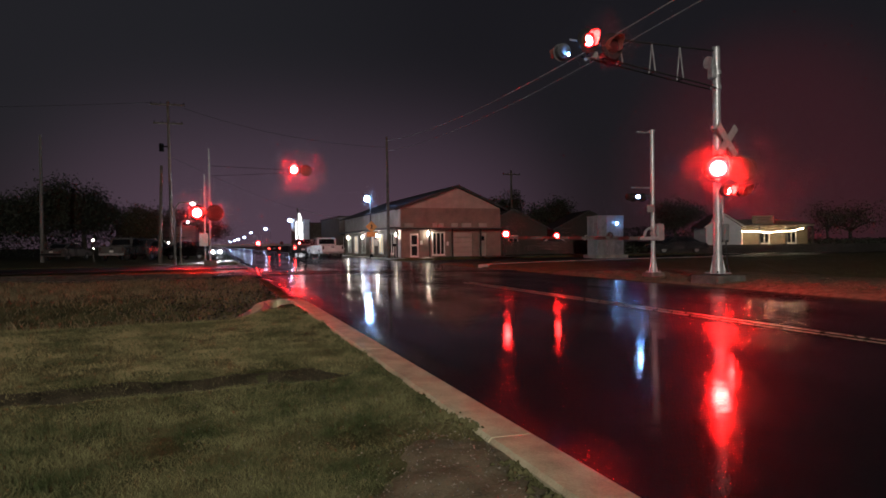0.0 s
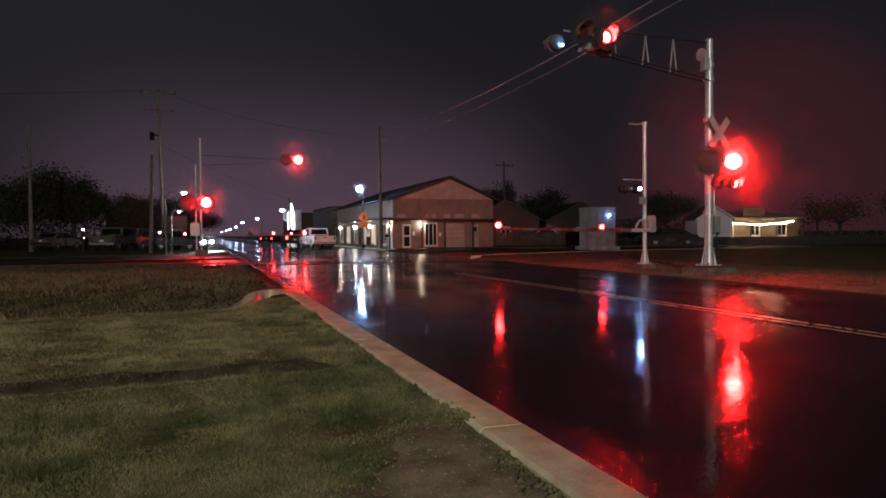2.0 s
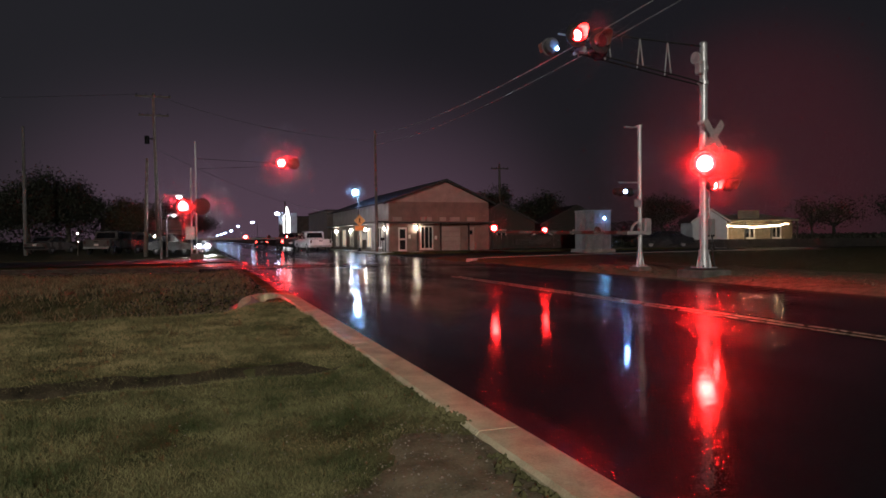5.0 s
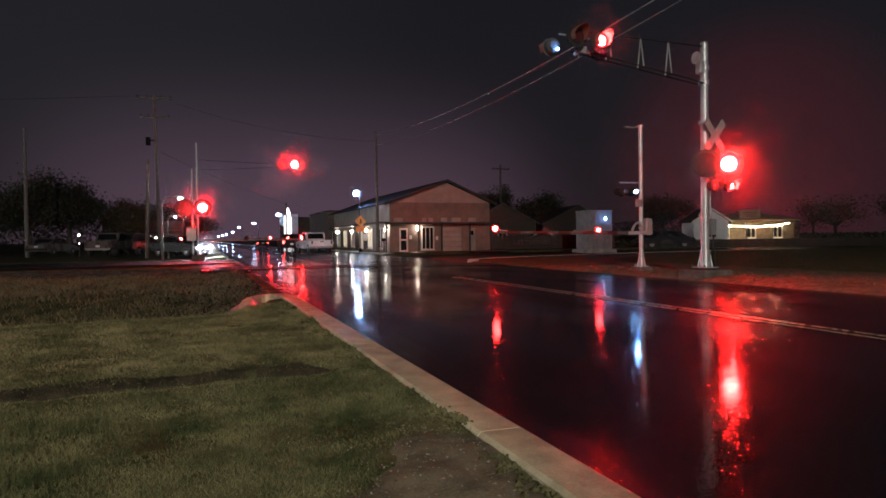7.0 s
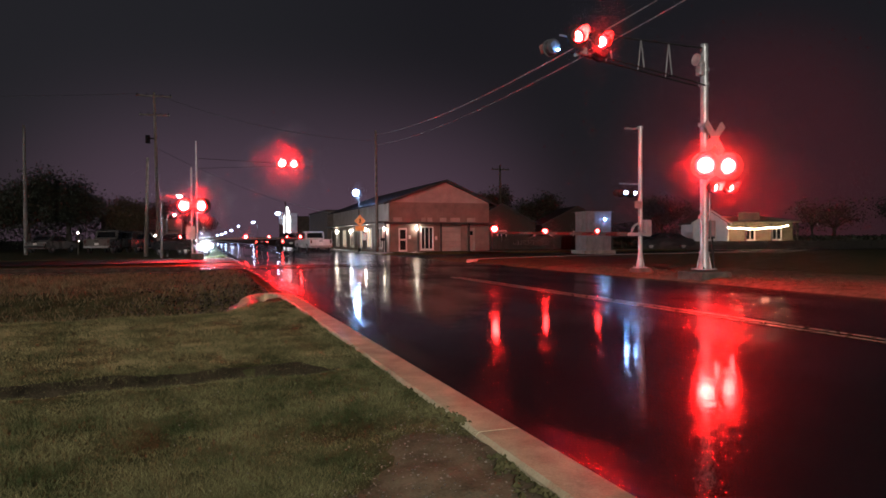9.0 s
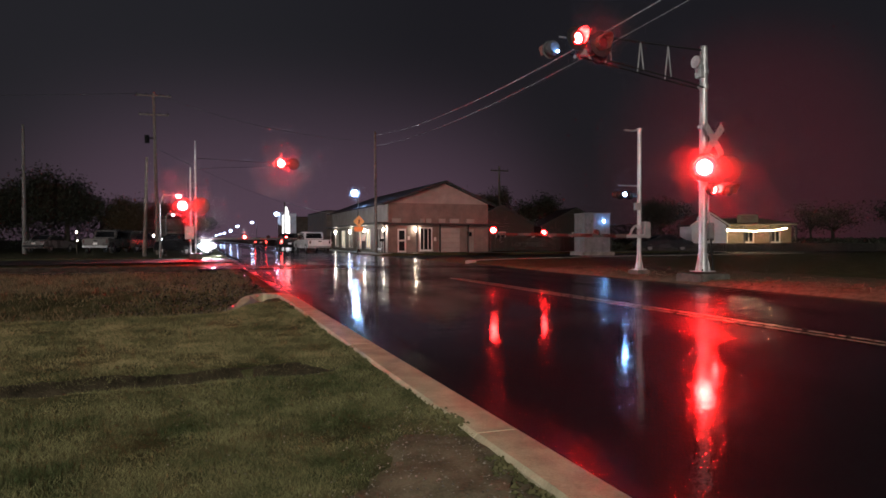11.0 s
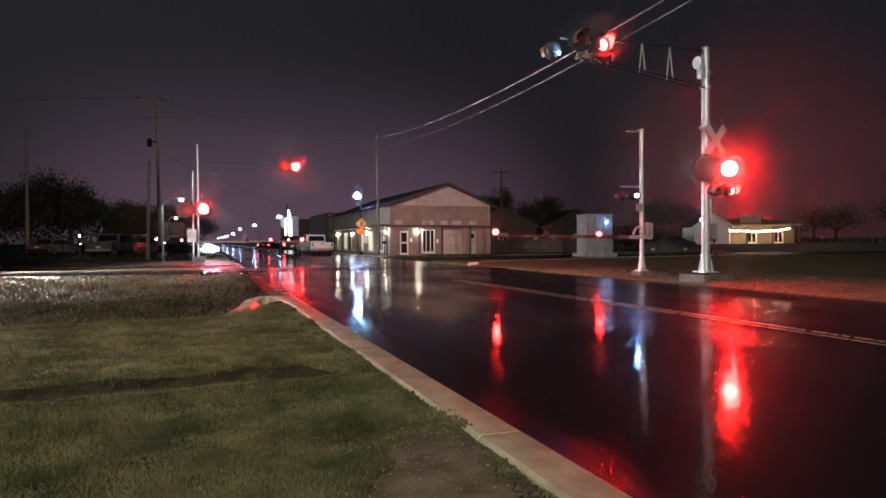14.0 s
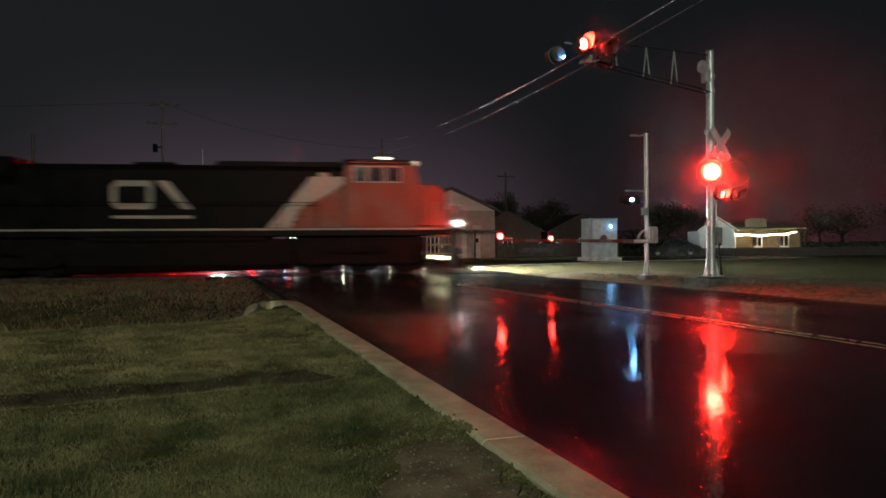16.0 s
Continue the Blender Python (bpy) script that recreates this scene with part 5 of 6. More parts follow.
def warning_sign():
    ob = thing("pedestrian_sign", pose(12.0, 50.4, 0.05), "amber diamond warning sign over an orange plate on a post", "road sign")
    bm = bmesh.new()
    box(bm, 0, 0, 1.4, 0.06, 0.06, 2.8, 0.01)
    part("post", bm, M_GALV, ob)
    bm = bmesh.new()
    box(bm, 0, -0.05, 2.55, 0.68, 0.01, 0.68, 0.003, m=Matrix.Translation((0, 0, 2.55)) @ pose(0, 0, 0, 0, 45, 0) @ Matrix.Translation((0, 0, -2.55)))
    d = part("diamond_plate", bm, M_YSIGN, ob, "amber diamond plate with a walking figure sign")
    bm = bmesh.new()
    slab(bm, [(-0.10, 2.36), (-0.02, 2.56), (-0.07, 2.68), (0.03, 2.74), (0.10, 2.60), (0.04, 2.52), (0.12, 2.34), (0.05, 2.36), (0.0, 2.46), (-0.05, 2.34)], "y", -0.066, -0.060)
    part("pictogram", bm, M_BLACK, d)
    bm = bmesh.new()
    box(bm, 0, -0.05, 1.93, 0.78, 0.01, 0.40, 0.003)
    part("lower_plate", bm, M_ORANGE, ob, "plain orange plate")
    bm = bmesh.new()
    box(bm, 0.35, -0.05, 1.25, 0.34, 0.01, 0.55, 0.003)
    part("white_plate", bm, M_WHITE, ob, "plain white plate")
    bm = bmesh.new()
    cyl(bm, (0, 0, 0), (0, 0, 0.35), 0.22, 0.06, 12)
    part("foot", bm, M_BLACK, ob)


warning_sign()


def letter_box():
    ob = thing("letter_box", pose(13.0, 47.0, 0.1), "dark letter box on a post by the wall", "letter box")
    bm = bmesh.new()
    box(bm, 0, 0, 0.45, 0.07, 0.07, 0.9, 0.01)
    part("post", bm, M_BLACK, ob)
    bm = bmesh.new()
    box(bm, 0, 0, 0.98, 0.42, 0.24, 0.22, 0.05)
    part("box", bm, M_BLACK, ob)


letter_box()


def pylon_sign():
    """Tall lit sign of the filling station down the street."""
    ob = thing("pylon_sign", pose(13.4, 106.0, 0), "tall brightly lit white pylon sign with red panel", "sign")
    bm = bmesh.new()
    box(bm, 0.82, 0.05, 3.65, 1.05, 0.4, 3.5, 0.05)
    part("side_panel", bm, M_WHITE, ob, "plain pale side panel")
    bm = bmesh.new()
    box(bm, -1.28, 0.05, 4.2, 0.62, 0.4, 2.6, 0.05)
    part("side_panel", bm, M_WHITE, ob, "plain pale side panel")
    bm = bmesh.new()
    slab(bm, [(-0.95, 0.9), (0.28, 0.9), (0.28, 5.0), (0.12, 5.0), (0.12, 5.9), (-0.05, 5.9), (-0.12, 6.5), (-0.45, 6.5), (-0.52, 5.7), (-0.95, 4.8)], "y", -0.2, 0.3)
    part("cabinet", bm, M_WHITE, ob)
    bm = bmesh.new()
    slab(bm, [(-0.88, 1.9), (0.22, 1.9), (0.22, 4.9), (0.06, 4.95), (0.05, 5.8), (-0.10, 5.85), (-0.16, 6.4), (-0.40, 6.4), (-0.47, 5.6), (-0.88, 4.7)], "y", -0.25, -0.2)
    part("lit_face", bm, G_SIGN, ob, "glowing white sign face")
    bm = bmesh.new()
    slab(bm, [(-1.6, 2.2), (-0.95, 1.9), (-0.95, 3.3), (-1.6, 3.7)], "y", -0.30, -0.17)
    part("red_panel", bm, M_REDSTRIPE, ob, "plain red panel")
    for x in (-0.6, 0.9):
        bm = bmesh.new()
        box(bm, x, 0, 0.94, 0.2, 0.3, 1.94, 0.02)
        part("leg", bm, M_GALV, ob)


pylon_sign()


def shop(x, y, w, d, h, wall, label, lit=(), roof=None, turn=0, canopy=True):
    """A plain low building seen from far off: walls, roof, windows and a door."""
    ob = thing("shop_building", pose(x, y, 0, 0, 0, turn), label, "building")
    bm = bmesh.new()
    box(bm, 0, d / 2, h / 2, w, d, h, 0.02)
    part("wall", bm, wall, ob)
    bm = bmesh.new()
    box(bm, 0, d / 2 - 0.1, h + 0.07, w + 0.3, d + 0.3, 0.14, 0.02)
    part("roof", bm, roof or M_SHINGLE, ob)
    n = max(2, int(w / 2.4))
    for k in range(n):
        a = -w / 2 + w * (k + 0.2) / n
        window_unit(ob, a, a + w / n * 0.55, 0.7, 2.1, -0.03, lit=k in lit)
    if canopy:
        bm = bmesh.new()
        box(bm, 0, -0.6, 2.45, w, 1.2, 0.12, 0.02)
        part("canopy", bm, M_AWNING, ob)
    return ob


shop(19.5, 78, 10, 14, 4.6, M_BRICK, "dark low brick shop along the street", roof=M_SHINGLE)
shop(22, 118, 14, 16, 5.2, M_BRICK, "dark shop building down the street", lit=(0, 1, 2))
shop(-7.5, 95, 10, 12, 4.0, M_BRICK, "dark shop building across the street", lit=(0,))
shop(-9, 150, 14, 16, 4.6, M_BRICK, "far dark shop building along the street", lit=(1, 2))
shop(32, 72, 9, 8, 2.6, M_BRICK, "dark low building behind the fence", canopy=False)


def gabled_house(x, y, w, d, h, rise, wall, label, turn=0):
    ob = thing("house", pose(x, y, 0, 0, 0, turn), label, "house")
    bm = bmesh.new()
    slab(bm, [(-w / 2, 0), (w / 2, 0), (w / 2, h), (0, h + rise), (-w / 2, h)], "y", 0, d)
    part("wall", bm, wall, ob)
    for s in (-1, 1):
        bm = bmesh.new()
        slab(bm, [(s * (w / 2 + 0.25), h - 0.12), (0, h + rise + 0.06), (0, h + rise + 0.16), (s * (w / 2 + 0.25), h)], "y", -0.25, d + 0.2)
        part("roof", bm, M_SHINGLE, ob)
        bm = bmesh.new()
        slab(bm, [(s * (w / 2 + 0.25), h - 0.16), (0, h + rise - 0.02), (0, h + rise + 0.12), (s * (w / 2 + 0.25), h)], "y", -0.29, -0.25)
        part("bargeboard", bm, M_WHITE if wall == M_BLUEHOUSE else M_AWNING, ob)
    window_unit(ob, -0.5, 0.5, 0.9, 1.9, -0.03)
    return ob


gabled_house(40.9, 42.7, 3.0, 2.6, 2.32, 0.99, M_BLUEHOUSE, "pale blue gabled house front", turn=-20)
gabled_house(28.5, 58, 7, 7, 2.6, 1.9, M_FENCE, "dark gabled house behind the fence", turn=-15)
gabled_house(40, 62, 8, 7, 2.6, 2.0, M_FENCE, "dark house behind the shelter", turn=-15)


def cafe():
    """Low cream building with a veranda hung with festoon bulbs."""
    ob = thing("cafe_building", pose(47.2, 44.16, 0, 0, 0, -22), "low cream building with veranda", "building")
    bm = bmesh.new()
    box(bm, 0, 2.5, 1.3, 7.4, 5, 2.6, 0.02)
    part("wall", bm, M_CAFEWALL, ob, "weathered tan boards")
    bm = bmesh.new()
    slab(bm, [(-1.5, 2.35), (5.2, 3.05), (5.2, 3.18), (-1.5, 2.47)], "x", -3.7, 3.5)
    part("roof", bm, M_CREAM, ob, "pale lean-to roof")
    bm = bmesh.new()
    box(bm, -0.85, -1.2, 2.95, 1.9, 0.1, 0.75, 0.02)
    sign = part("sign_board", bm, M_CREAM, ob, "plain cream sign board on the roof")
    for k in range(3):
        bm = bmesh.new()
        box(bm, -0.85, -1.26, 3.12 - 0.19 * k, 1.3 - 0.3 * k, 0.01, 0.07)
        part("lettering_bar", bm, M_BRICK, sign)
    for x in (-3.5, -1.2, 1.1, 3.4):
        bm = bmesh.new()
        box(bm, x, -1.35, 1.2, 0.12, 0.12, 2.4, 0.01)
        part("veranda_post", bm, M_AWNING, ob)
    for k, x in enumerate((-2.6, -0.2, 2.2)):
        window_unit(ob, x - 0.45, x + 0.45, 0.8, 1.9, -0.03, lit=False)
    fest = thing("festoon_lights", pose(46.85, 44.3, 0, 0, 0, -22), "string of warm festoon bulbs along a veranda", "string lights")
    bm = bmesh.new()
    tube(bm, [(-3.2 + 6.0 * k / 30, -1.55, 2.18 - 0.05 * math.sin(math.pi * k / 10) ** 2 - 0.12 * math.sin(math.pi * k / 30)) for k in range(31)], 0.012, 5)
    part("wire", bm, M_BLACK, fest)
    spots = [(-3.2 + 6.0 * k / 23, 2.10 - 0.07 * math.sin(math.pi * k / 7.7) ** 2 - 0.24 * math.sin(math.pi * k / 23)) for k in range(24)]
    spots += [(-2.96, 1.55), (-2.96, 1.22), (-2.96, 0.92)]
    for x, z in spots:
        bm = bmesh.new()
        ball(bm, (x, -1.55, z), 0.05, 8, 6)
        part("bulb", bm, G_BULB, fest)


cafe()


def fence(x0, y0, x1, y1, h, n, label):
    ob = thing("fence", Matrix(), label, "fence")
    d = Vector((x1 - x0, y1 - y0, 0))
    ang = math.degrees(math.atan2(d.y, d.x))
    w = d.length / n
    me = None
    for k in range(n):
        p = Vector((x0, y0, 0)) + d * ((k + 0.5) / n)
        m = pose(p.x, p.y, 0.05 + 0.04 * nz(k, 0, 2.7), 0, 0, ang)
        if me is None:
            bm = bmesh.new()
            box(bm, 0, 0, h / 2, w * 0.9, 0.03, h, 0.006)
            me = part("fence_board", bm, M_FENCE, ob, m=m).data
        else:
            share("fence_board", me, ob, m)
    for z in (0.4, h - 0.3):
        bm = bmesh.new()
        box(bm, 0, 0.04, z, d.length, 0.05, 0.09, 0.005)
        part("rail", bm, M_FENCE, ob, m=pose((x0 + x1) / 2, (y0 + y1) / 2, 0, 0, 0, ang))


fence(23.0, 51.5, 34.0, 47.0, 1.25, 80, "dark weathered board fence behind the street")
fence(34.6, 44.0, 62.0, 35.0, 0.72, 150, "low dark fence in front of the cafe")


def tree(x, y, h, r, leaf, n, label, seed, trunk=0.18, name="tree", flat=0.8):
    """Tapered trunk, forked limbs and a crown of many small leaf clumps."""
    g = np.random.default_rng(seed)
    ob = thing(name, pose(x, y, height(x, y)), label, "tree")
    bm = bmesh.new()
    th = h * 0.42
    tube(bm, [(0, 0, -0.1), (0.05, 0, th * 0.5), (0.0, 0.06, th)], [trunk, trunk * 0.8, trunk * 0.6], 9)
    ends = []
    for k in range(9):
        a, e = k * 2.4 + g.uniform(-0.4, 0.4), g.uniform(0.25, 1.2)
        ln = h * g.uniform(0.28, 0.5)
        p0 = Vector((0, 0, th * g.uniform(0.7, 1.0)))
        p2 = p0 + Vector((math.cos(a) * math.cos(e) * r * 0.8, math.sin(a) * math.cos(e) * r * 0.8, math.sin(e) * ln))
        p1 = p0.lerp(p2, 0.5) + Vector((g.uniform(-0.2, 0.2), g.uniform(-0.2, 0.2), 0.2))
        tube(bm, [p0, p1, p2], [trunk * 0.42, trunk * 0.25, trunk * 0.08], 6)
        ends += [p1, p2, p1.lerp(p2, 0.5)]
        for j in range(3):
            q = p1.lerp(p2, g.uniform(0.1, 0.9))
            q2 = q + Vector((g.uniform(-1, 1) * r * 0.4, g.uniform(-1, 1) * r * 0.4, g.uniform(0.0, 1) * r * 0.35))
            tube(bm, [q, q2], [trunk * 0.14, trunk * 0.05], 5)
            ends.append(q2)
    part("trunk", bm, M_BARK, ob, smooth=True)
    if n:
        n = int(n * 3.2)
        c = np.array([ends[i] for i in g.integers(0, len(ends), n)], float)
        c = c + g.normal(0, r * 0.175, (n, 3)) * (1, 1, flat)
        s = g.uniform(0.04, 0.11, (n, 1)) * (r / 3.5) ** 0.5
        a, b = g.normal(0, 1, (n, 3)), g.normal(0, 1, (n, 3))
        a /= np.linalg.norm(a, axis=1, keepdims=True)
        b -= a * (a * b).sum(1, keepdims=True)
        b /= np.linalg.norm(b, axis=1, keepdims=True)
        v = np.stack([c - a * s * 1.5, c - b * s * 0.7, c + a * s * 1.5, c + b * s * 0.7], 1).reshape(-1, 3)
        f = np.arange(n * 4).reshape(-1, 4)
        crown = mesh_np("crown", v, f, leaf)
        crown.parent = ob


tree(-18.5, 84, 9.5, 5.5, M_LEAF, 9000, "large dark broad tree beyond the track", 1, 0.4)
tree(-14.6, 85, 9.0, 4.2, M_LEAF, 8000, "large dark broad tree beyond the track", 2, 0.35)
tree(-25.5, 88, 8.5, 4.8, M_LEAF, 7000, "dark broad tree beyond the track", 3, 0.35)
tree(-8.6, 86, 6.6, 3.2, M_LEAFDRY, 5000, "thin brownish tree beyond the track", 4, 0.22)
tree(-5.0, 104, 7.2, 4.2, M_LEAF, 5000, "dark tree along the street", 5, 0.25)
tree(-1.5, 170, 8.5, 5.0, M_LEAF, 4000, "dark tree down the street", 6, 0.3)
tree(36, 80, 8.5, 3.8, M_LEAFDRY, 3500, "sparse tree behind the shops", 7, 0.25)
tree(42, 74, 7.5, 4.2, M_LEAF, 4500, "dark tree behind the fence", 8, 0.25)
tree(52, 62, 6.5, 3.4, M_LEAF, 4000, "dark tree behind the cafe", 9, 0.25)
tree(62, 50, 5.6, 3.0, M_LEAFDRY, 300, "bare winter tree beside the cafe", 10, 0.15)
tree(68, 52, 5.8, 3.4, M_LEAFDRY, 700, "thin winter tree beyond the cafe", 11, 0.25)
tree(76, 48, 6.5, 3.8, M_LEAF, 4000, "dark tree beyond the cafe", 12, 0.25)
tree(33.2, 68, 9.6, 1.7, M_LEAF, 1800, "slim dark palm-like tree behind the shop", 13, 0.18)


def hedge(x0, x1, y0, y1, h, n, label, seed, leaf=None):
    g = np.random.default_rng(seed)
    x, y = g.uniform(x0, x1, n), g.uniform(y0, y1, n)
    top = np.array([h * (0.65 + 0.5 * noise.noise(Vector((a * 0.25, b * 0.1, seed)))) for a, b in zip(x, y)])
    c = np.stack([x, y, g.uniform(0.0, 1, n) ** 0.7 * top], 1)
    s = g.uniform(0.06, 0.16, (n, 1))
    a, b = g.normal(0, 1, (n, 3)), g.normal(0, 1, (n, 3))
    a /= np.linalg.norm(a, axis=1, keepdims=True)
    b /= np.linalg.norm(b, axis=1, keepdims=True)
    v = np.stack([c - a * s * 1.4, c - b * s, c + a * s * 1.4, c + b * s], 1).reshape(-1, 3)
    tagged(mesh_np("bushes", v, np.arange(n * 4).reshape(-1, 4), leaf or M_LEAF), label, "bushes", kind="stuff")


hedge(-75, -4, 92, 100, 5.2, 16000, "dark belt of trees and bushes beyond the track", 21)
hedge(24, 110, 88, 98, 5.0, 16000, "dark belt of trees behind the shops", 22)
hedge(54, 100, 40, 60, 1.6, 9000, "dark bushes beyond the cafe", 23)
hedge(30, 45, 49, 52, 1.3, 3000, "dark shrubs behind the fence", 24)


def board_in_grass():
    bm = bmesh.new()
    box(bm, 0, 0, 0, 0.95, 0.12, 0.03, 0.006)
    tagged(part("plank", bm, M_PLANK, m=pose(-2.95, 12.55, height(-2.95, 12.55) + 0.09, 0, -6, 20)), "bleached wooden plank lying in the ditch grass", "plank")


board_in_grass()

# ---- road vehicles ----


def wheel(parent, x, y, r, w=0.22):
    bm = bmesh.new()
    lathe(bm, [(r * 0.62, -w / 2), (r * 0.94, -w / 2), (r, -w * 0.3), (r, w * 0.3), (r * 0.94, w / 2), (r * 0.62, w / 2)], 20)
    hub = new("wheel")
    hub.parent = parent
    hub.matrix_basis = pose(x, y, r)
    part("tyre", bm, M_TYRE, hub, smooth=True)
    bm = bmesh.new()
    lathe(bm, [(0, -w * 0.36), (r * 0.30, -w * 0.40), (r * 0.62, -w * 0.30), (r * 0.62, w * 0.3), (0, w * 0.36)], 16)
    part("rim", bm, M_RIM, hub, smooth=True)


def vehicle(kind, m, paint, label, tail=True, heads=False, name="car"):
    """A vehicle pointing to +x: body from side outlines, glazed cabin, wheels and lights. The tail is at the -x end."""
    ob = thing(name, m, label, "pickup truck" if kind == "pickup" else "car")
    if kind == "pickup":
        L, W, r = 5.4, 1.9, 0.40
        lower = [(-2.7, 0.55), (-2.7, 1.12), (-0.75, 1.14), (1.05, 1.12), (2.55, 1.02), (2.7, 0.85), (2.7, 0.48), (2.2, 0.42), (-2.3, 0.42)]
        cab = [(-0.80, 1.10), (-0.62, 1.72), (-0.40, 1.80), (0.55, 1.80), (1.25, 1.10)]
        axles = (-1.75, 1.75)
    elif kind == "suv":
        L, W, r = 4.7, 1.85, 0.36
        lower = [(-2.3, 0.50), (-2.35, 1.08), (1.0, 1.10), (2.2, 0.98), (2.35, 0.75), (2.3, 0.40), (-2.1, 0.36)]
        cab = [(-2.28, 1.06), (-2.05, 1.66), (-1.8, 1.74), (0.25, 1.72), (1.05, 1.08)]
        axles = (-1.42, 1.42)
    else:
        L, W, r = 4.6, 1.8, 0.33
        lower = [(-2.2, 0.45), (-2.25, 0.88), (-1.6, 0.98), (1.0, 0.95), (2.1, 0.78), (2.3, 0.60), (2.25, 0.34), (-2.1, 0.32)]
        cab = [(-1.75, 0.95), (-1.0, 1.40), (-0.5, 1.46), (0.4, 1.44), (1.15, 0.94)]
        axles = (-1.35, 1.40)
    bm = bmesh.new()
    slab(bm, lower, "y", -W / 2, W / 2)
    soften(bm, 0.06, 2)
    body = part("body", bm, paint, ob, smooth=True)
    bm = bmesh.new()
    slab(bm, cab, "y", -W / 2 + 0.12, W / 2 - 0.12)
    soften(bm, 0.07, 2)
    part("cabin", bm, paint, ob, smooth=True)
    # glazing set slightly proud of the cabin
    for s in (-1, 1):
        bm = bmesh.new()
        cx = sum(p[0] for p in cab) / len(cab)
        cz = 1.15 if kind == "pickup" else (1.14 if kind == "suv" else 1.0)
        shrunk = [(cx + (px - cx) * 0.84, cz + (pz - cz) * 0.80 + 0.02) for px, pz in cab]
        slab(bm, shrunk, "y", s * (W / 2 - 0.118), s * (W / 2 - 0.112))
        part("side_window", bm, M_GLASS, ob)
    for (xa, za), (xb, zb), nm, off in ((cab[0], cab[1], "rear_window", -0.012), (cab[-1], cab[-2], "windscreen", 0.012)):
        bm = bmesh.new()
        a, b = Vector((xa, 0, za)), Vector((xb, 0, zb))
        p, q = a.lerp(b, 0.22), a.lerp(b, 0.92)
        w = W / 2 - 0.26
        bm.faces.new([bm.verts.new((p.x + off, -w, p.z)), bm.verts.new((p.x + off, w, p.z)), bm.verts.new((q.x + off, w * 0.92, q.z)), bm.verts.new((q.x + off, -w * 0.92, q.z))])
        bmesh.ops.solidify(bm, geom=bm.faces[:], thickness=0.006)
        part(nm, bm, M_GLASS, ob)
    for x in axles:
        for s in (-1, 1):
            wheel(ob, x, s * (W / 2 - 0.10), r)
    zt = 0.92 if kind != "sedan" else 0.74
    xt = lower[1][0]
    for s in (-1, 1):
        bm = bmesh.new()
        box(bm, xt - 0.01, s * (W / 2 - 0.14), zt, 0.06, 0.18 if kind != "pickup" else 0.12, 0.26 if kind != "sedan" else 0.14, 0.015)
        part("tail_light", bm, G_TAIL if tail else M_REDSTRIPE, ob, "lit red tail light" if tail else "red tail light")
        bm = bmesh.new()
        lathe(bm, [(0, -0.06), (0.05, -0.05), (0.09, -0.01), (0.10, 0.05), (0, 0.06)], 14)
        part("headlight", bm, G_CARHEAD if heads else M_GLASS, ob, smooth=True, m=pose(2.36 if kind != "pickup" else 2.70, s * (0.44 if heads else W / 2 - 0.28), 0.62, 0, 0, 90))
    bm = bmesh.new()
    box(bm, xt - 0.05, 0, 0.52, 0.14, W * 0.94, 0.16, 0.03)
    part("bumper", bm, M_RIM if kind == "pickup" else M_BLACK, ob)
    bm = bmesh.new()
    box(bm, xt - 0.03, 0, 0.74, 0.02, 0.30, 0.15, 0.004)
    part("number_plate", bm, M_WHITE, ob)
    if kind == "pickup":
        bm = bmesh.new()
        box(bm, -1.72, 0, 1.13, 1.78, W - 0.3, 0.03)
        part("bed", bm, M_BLACK, ob, "dark load bed")
        bm = bmesh.new()
        box(bm, -2.715, 0, 0.98, 0.03, 0.28, 0.07, 0.01)
        part("tailgate_handle", bm, M_BLACK, ob)
    return ob


vehicle("pickup", pose(8.95, 55.0, 0.0, 0, 0, 95), M_CARWHITE, "white pickup truck parked by the kerb", tail=False, name="pickup_truck")
vehicle("suv", pose(8.15, 65.5, 0.02, 0, 0, 90), M_CARDARK, "dark car with lit red tail lights on the wet street")
vehicle("sedan", pose(8.3, 99.0, 0.02, 0, 0, 90), M_CARDARK, "dark car with lit red tail lights farther down the street")
vehicle("pickup", pose(-6.8, 56.2, 0.12, 0, 0, 78), M_CARTAN, "dull grey pickup truck parked on the grass", tail=False, name="pickup_truck")
vehicle("suv", pose(-4.9, 58.5, 0.12, 0, 0, 60), M_CARDARK, "dark car parked behind the pole", tail=False)
vehicle("sedan", pose(-11.9, 62.0, 0.12, 0, 0, 70), M_CARTAN, "dull grey car parked beyond the track", tail=False)
vehicle("sedan", pose(37.0, 43.9, 0.08, 0, 0, 160), M_CARDARK, "dark car parked beside the blue house", tail=False)
vehicle("sedan", pose(30.2, 53.6, 0.08, 0, 0, 165), M_CARWHITE, "pale car parked behind the fence", tail=False)
WAITING_CAR = vehicle("sedan", pose(0.45, 45.6, 0.1, 0, 0, -90), M_CARBLACK, "car with bright headlights that rolls up to the crossing", tail=False, heads=True)


def porch_light(x, y, z, r, lit, label):
    ob = thing("yard_lamp", pose(x, y, height(x, y)), label, "lamp post", "small yard lamps")
    bm = bmesh.new()
    cyl(bm, (0, 0, -0.1), (0, 0, z - r), 0.04, 0.03, 8)
    part("post", bm, M_POLE, ob)
    bm = bmesh.new()
    ball(bm, (0, 0, z), r, 10, 6)
    part("globe", bm, lit, ob, smooth=True)


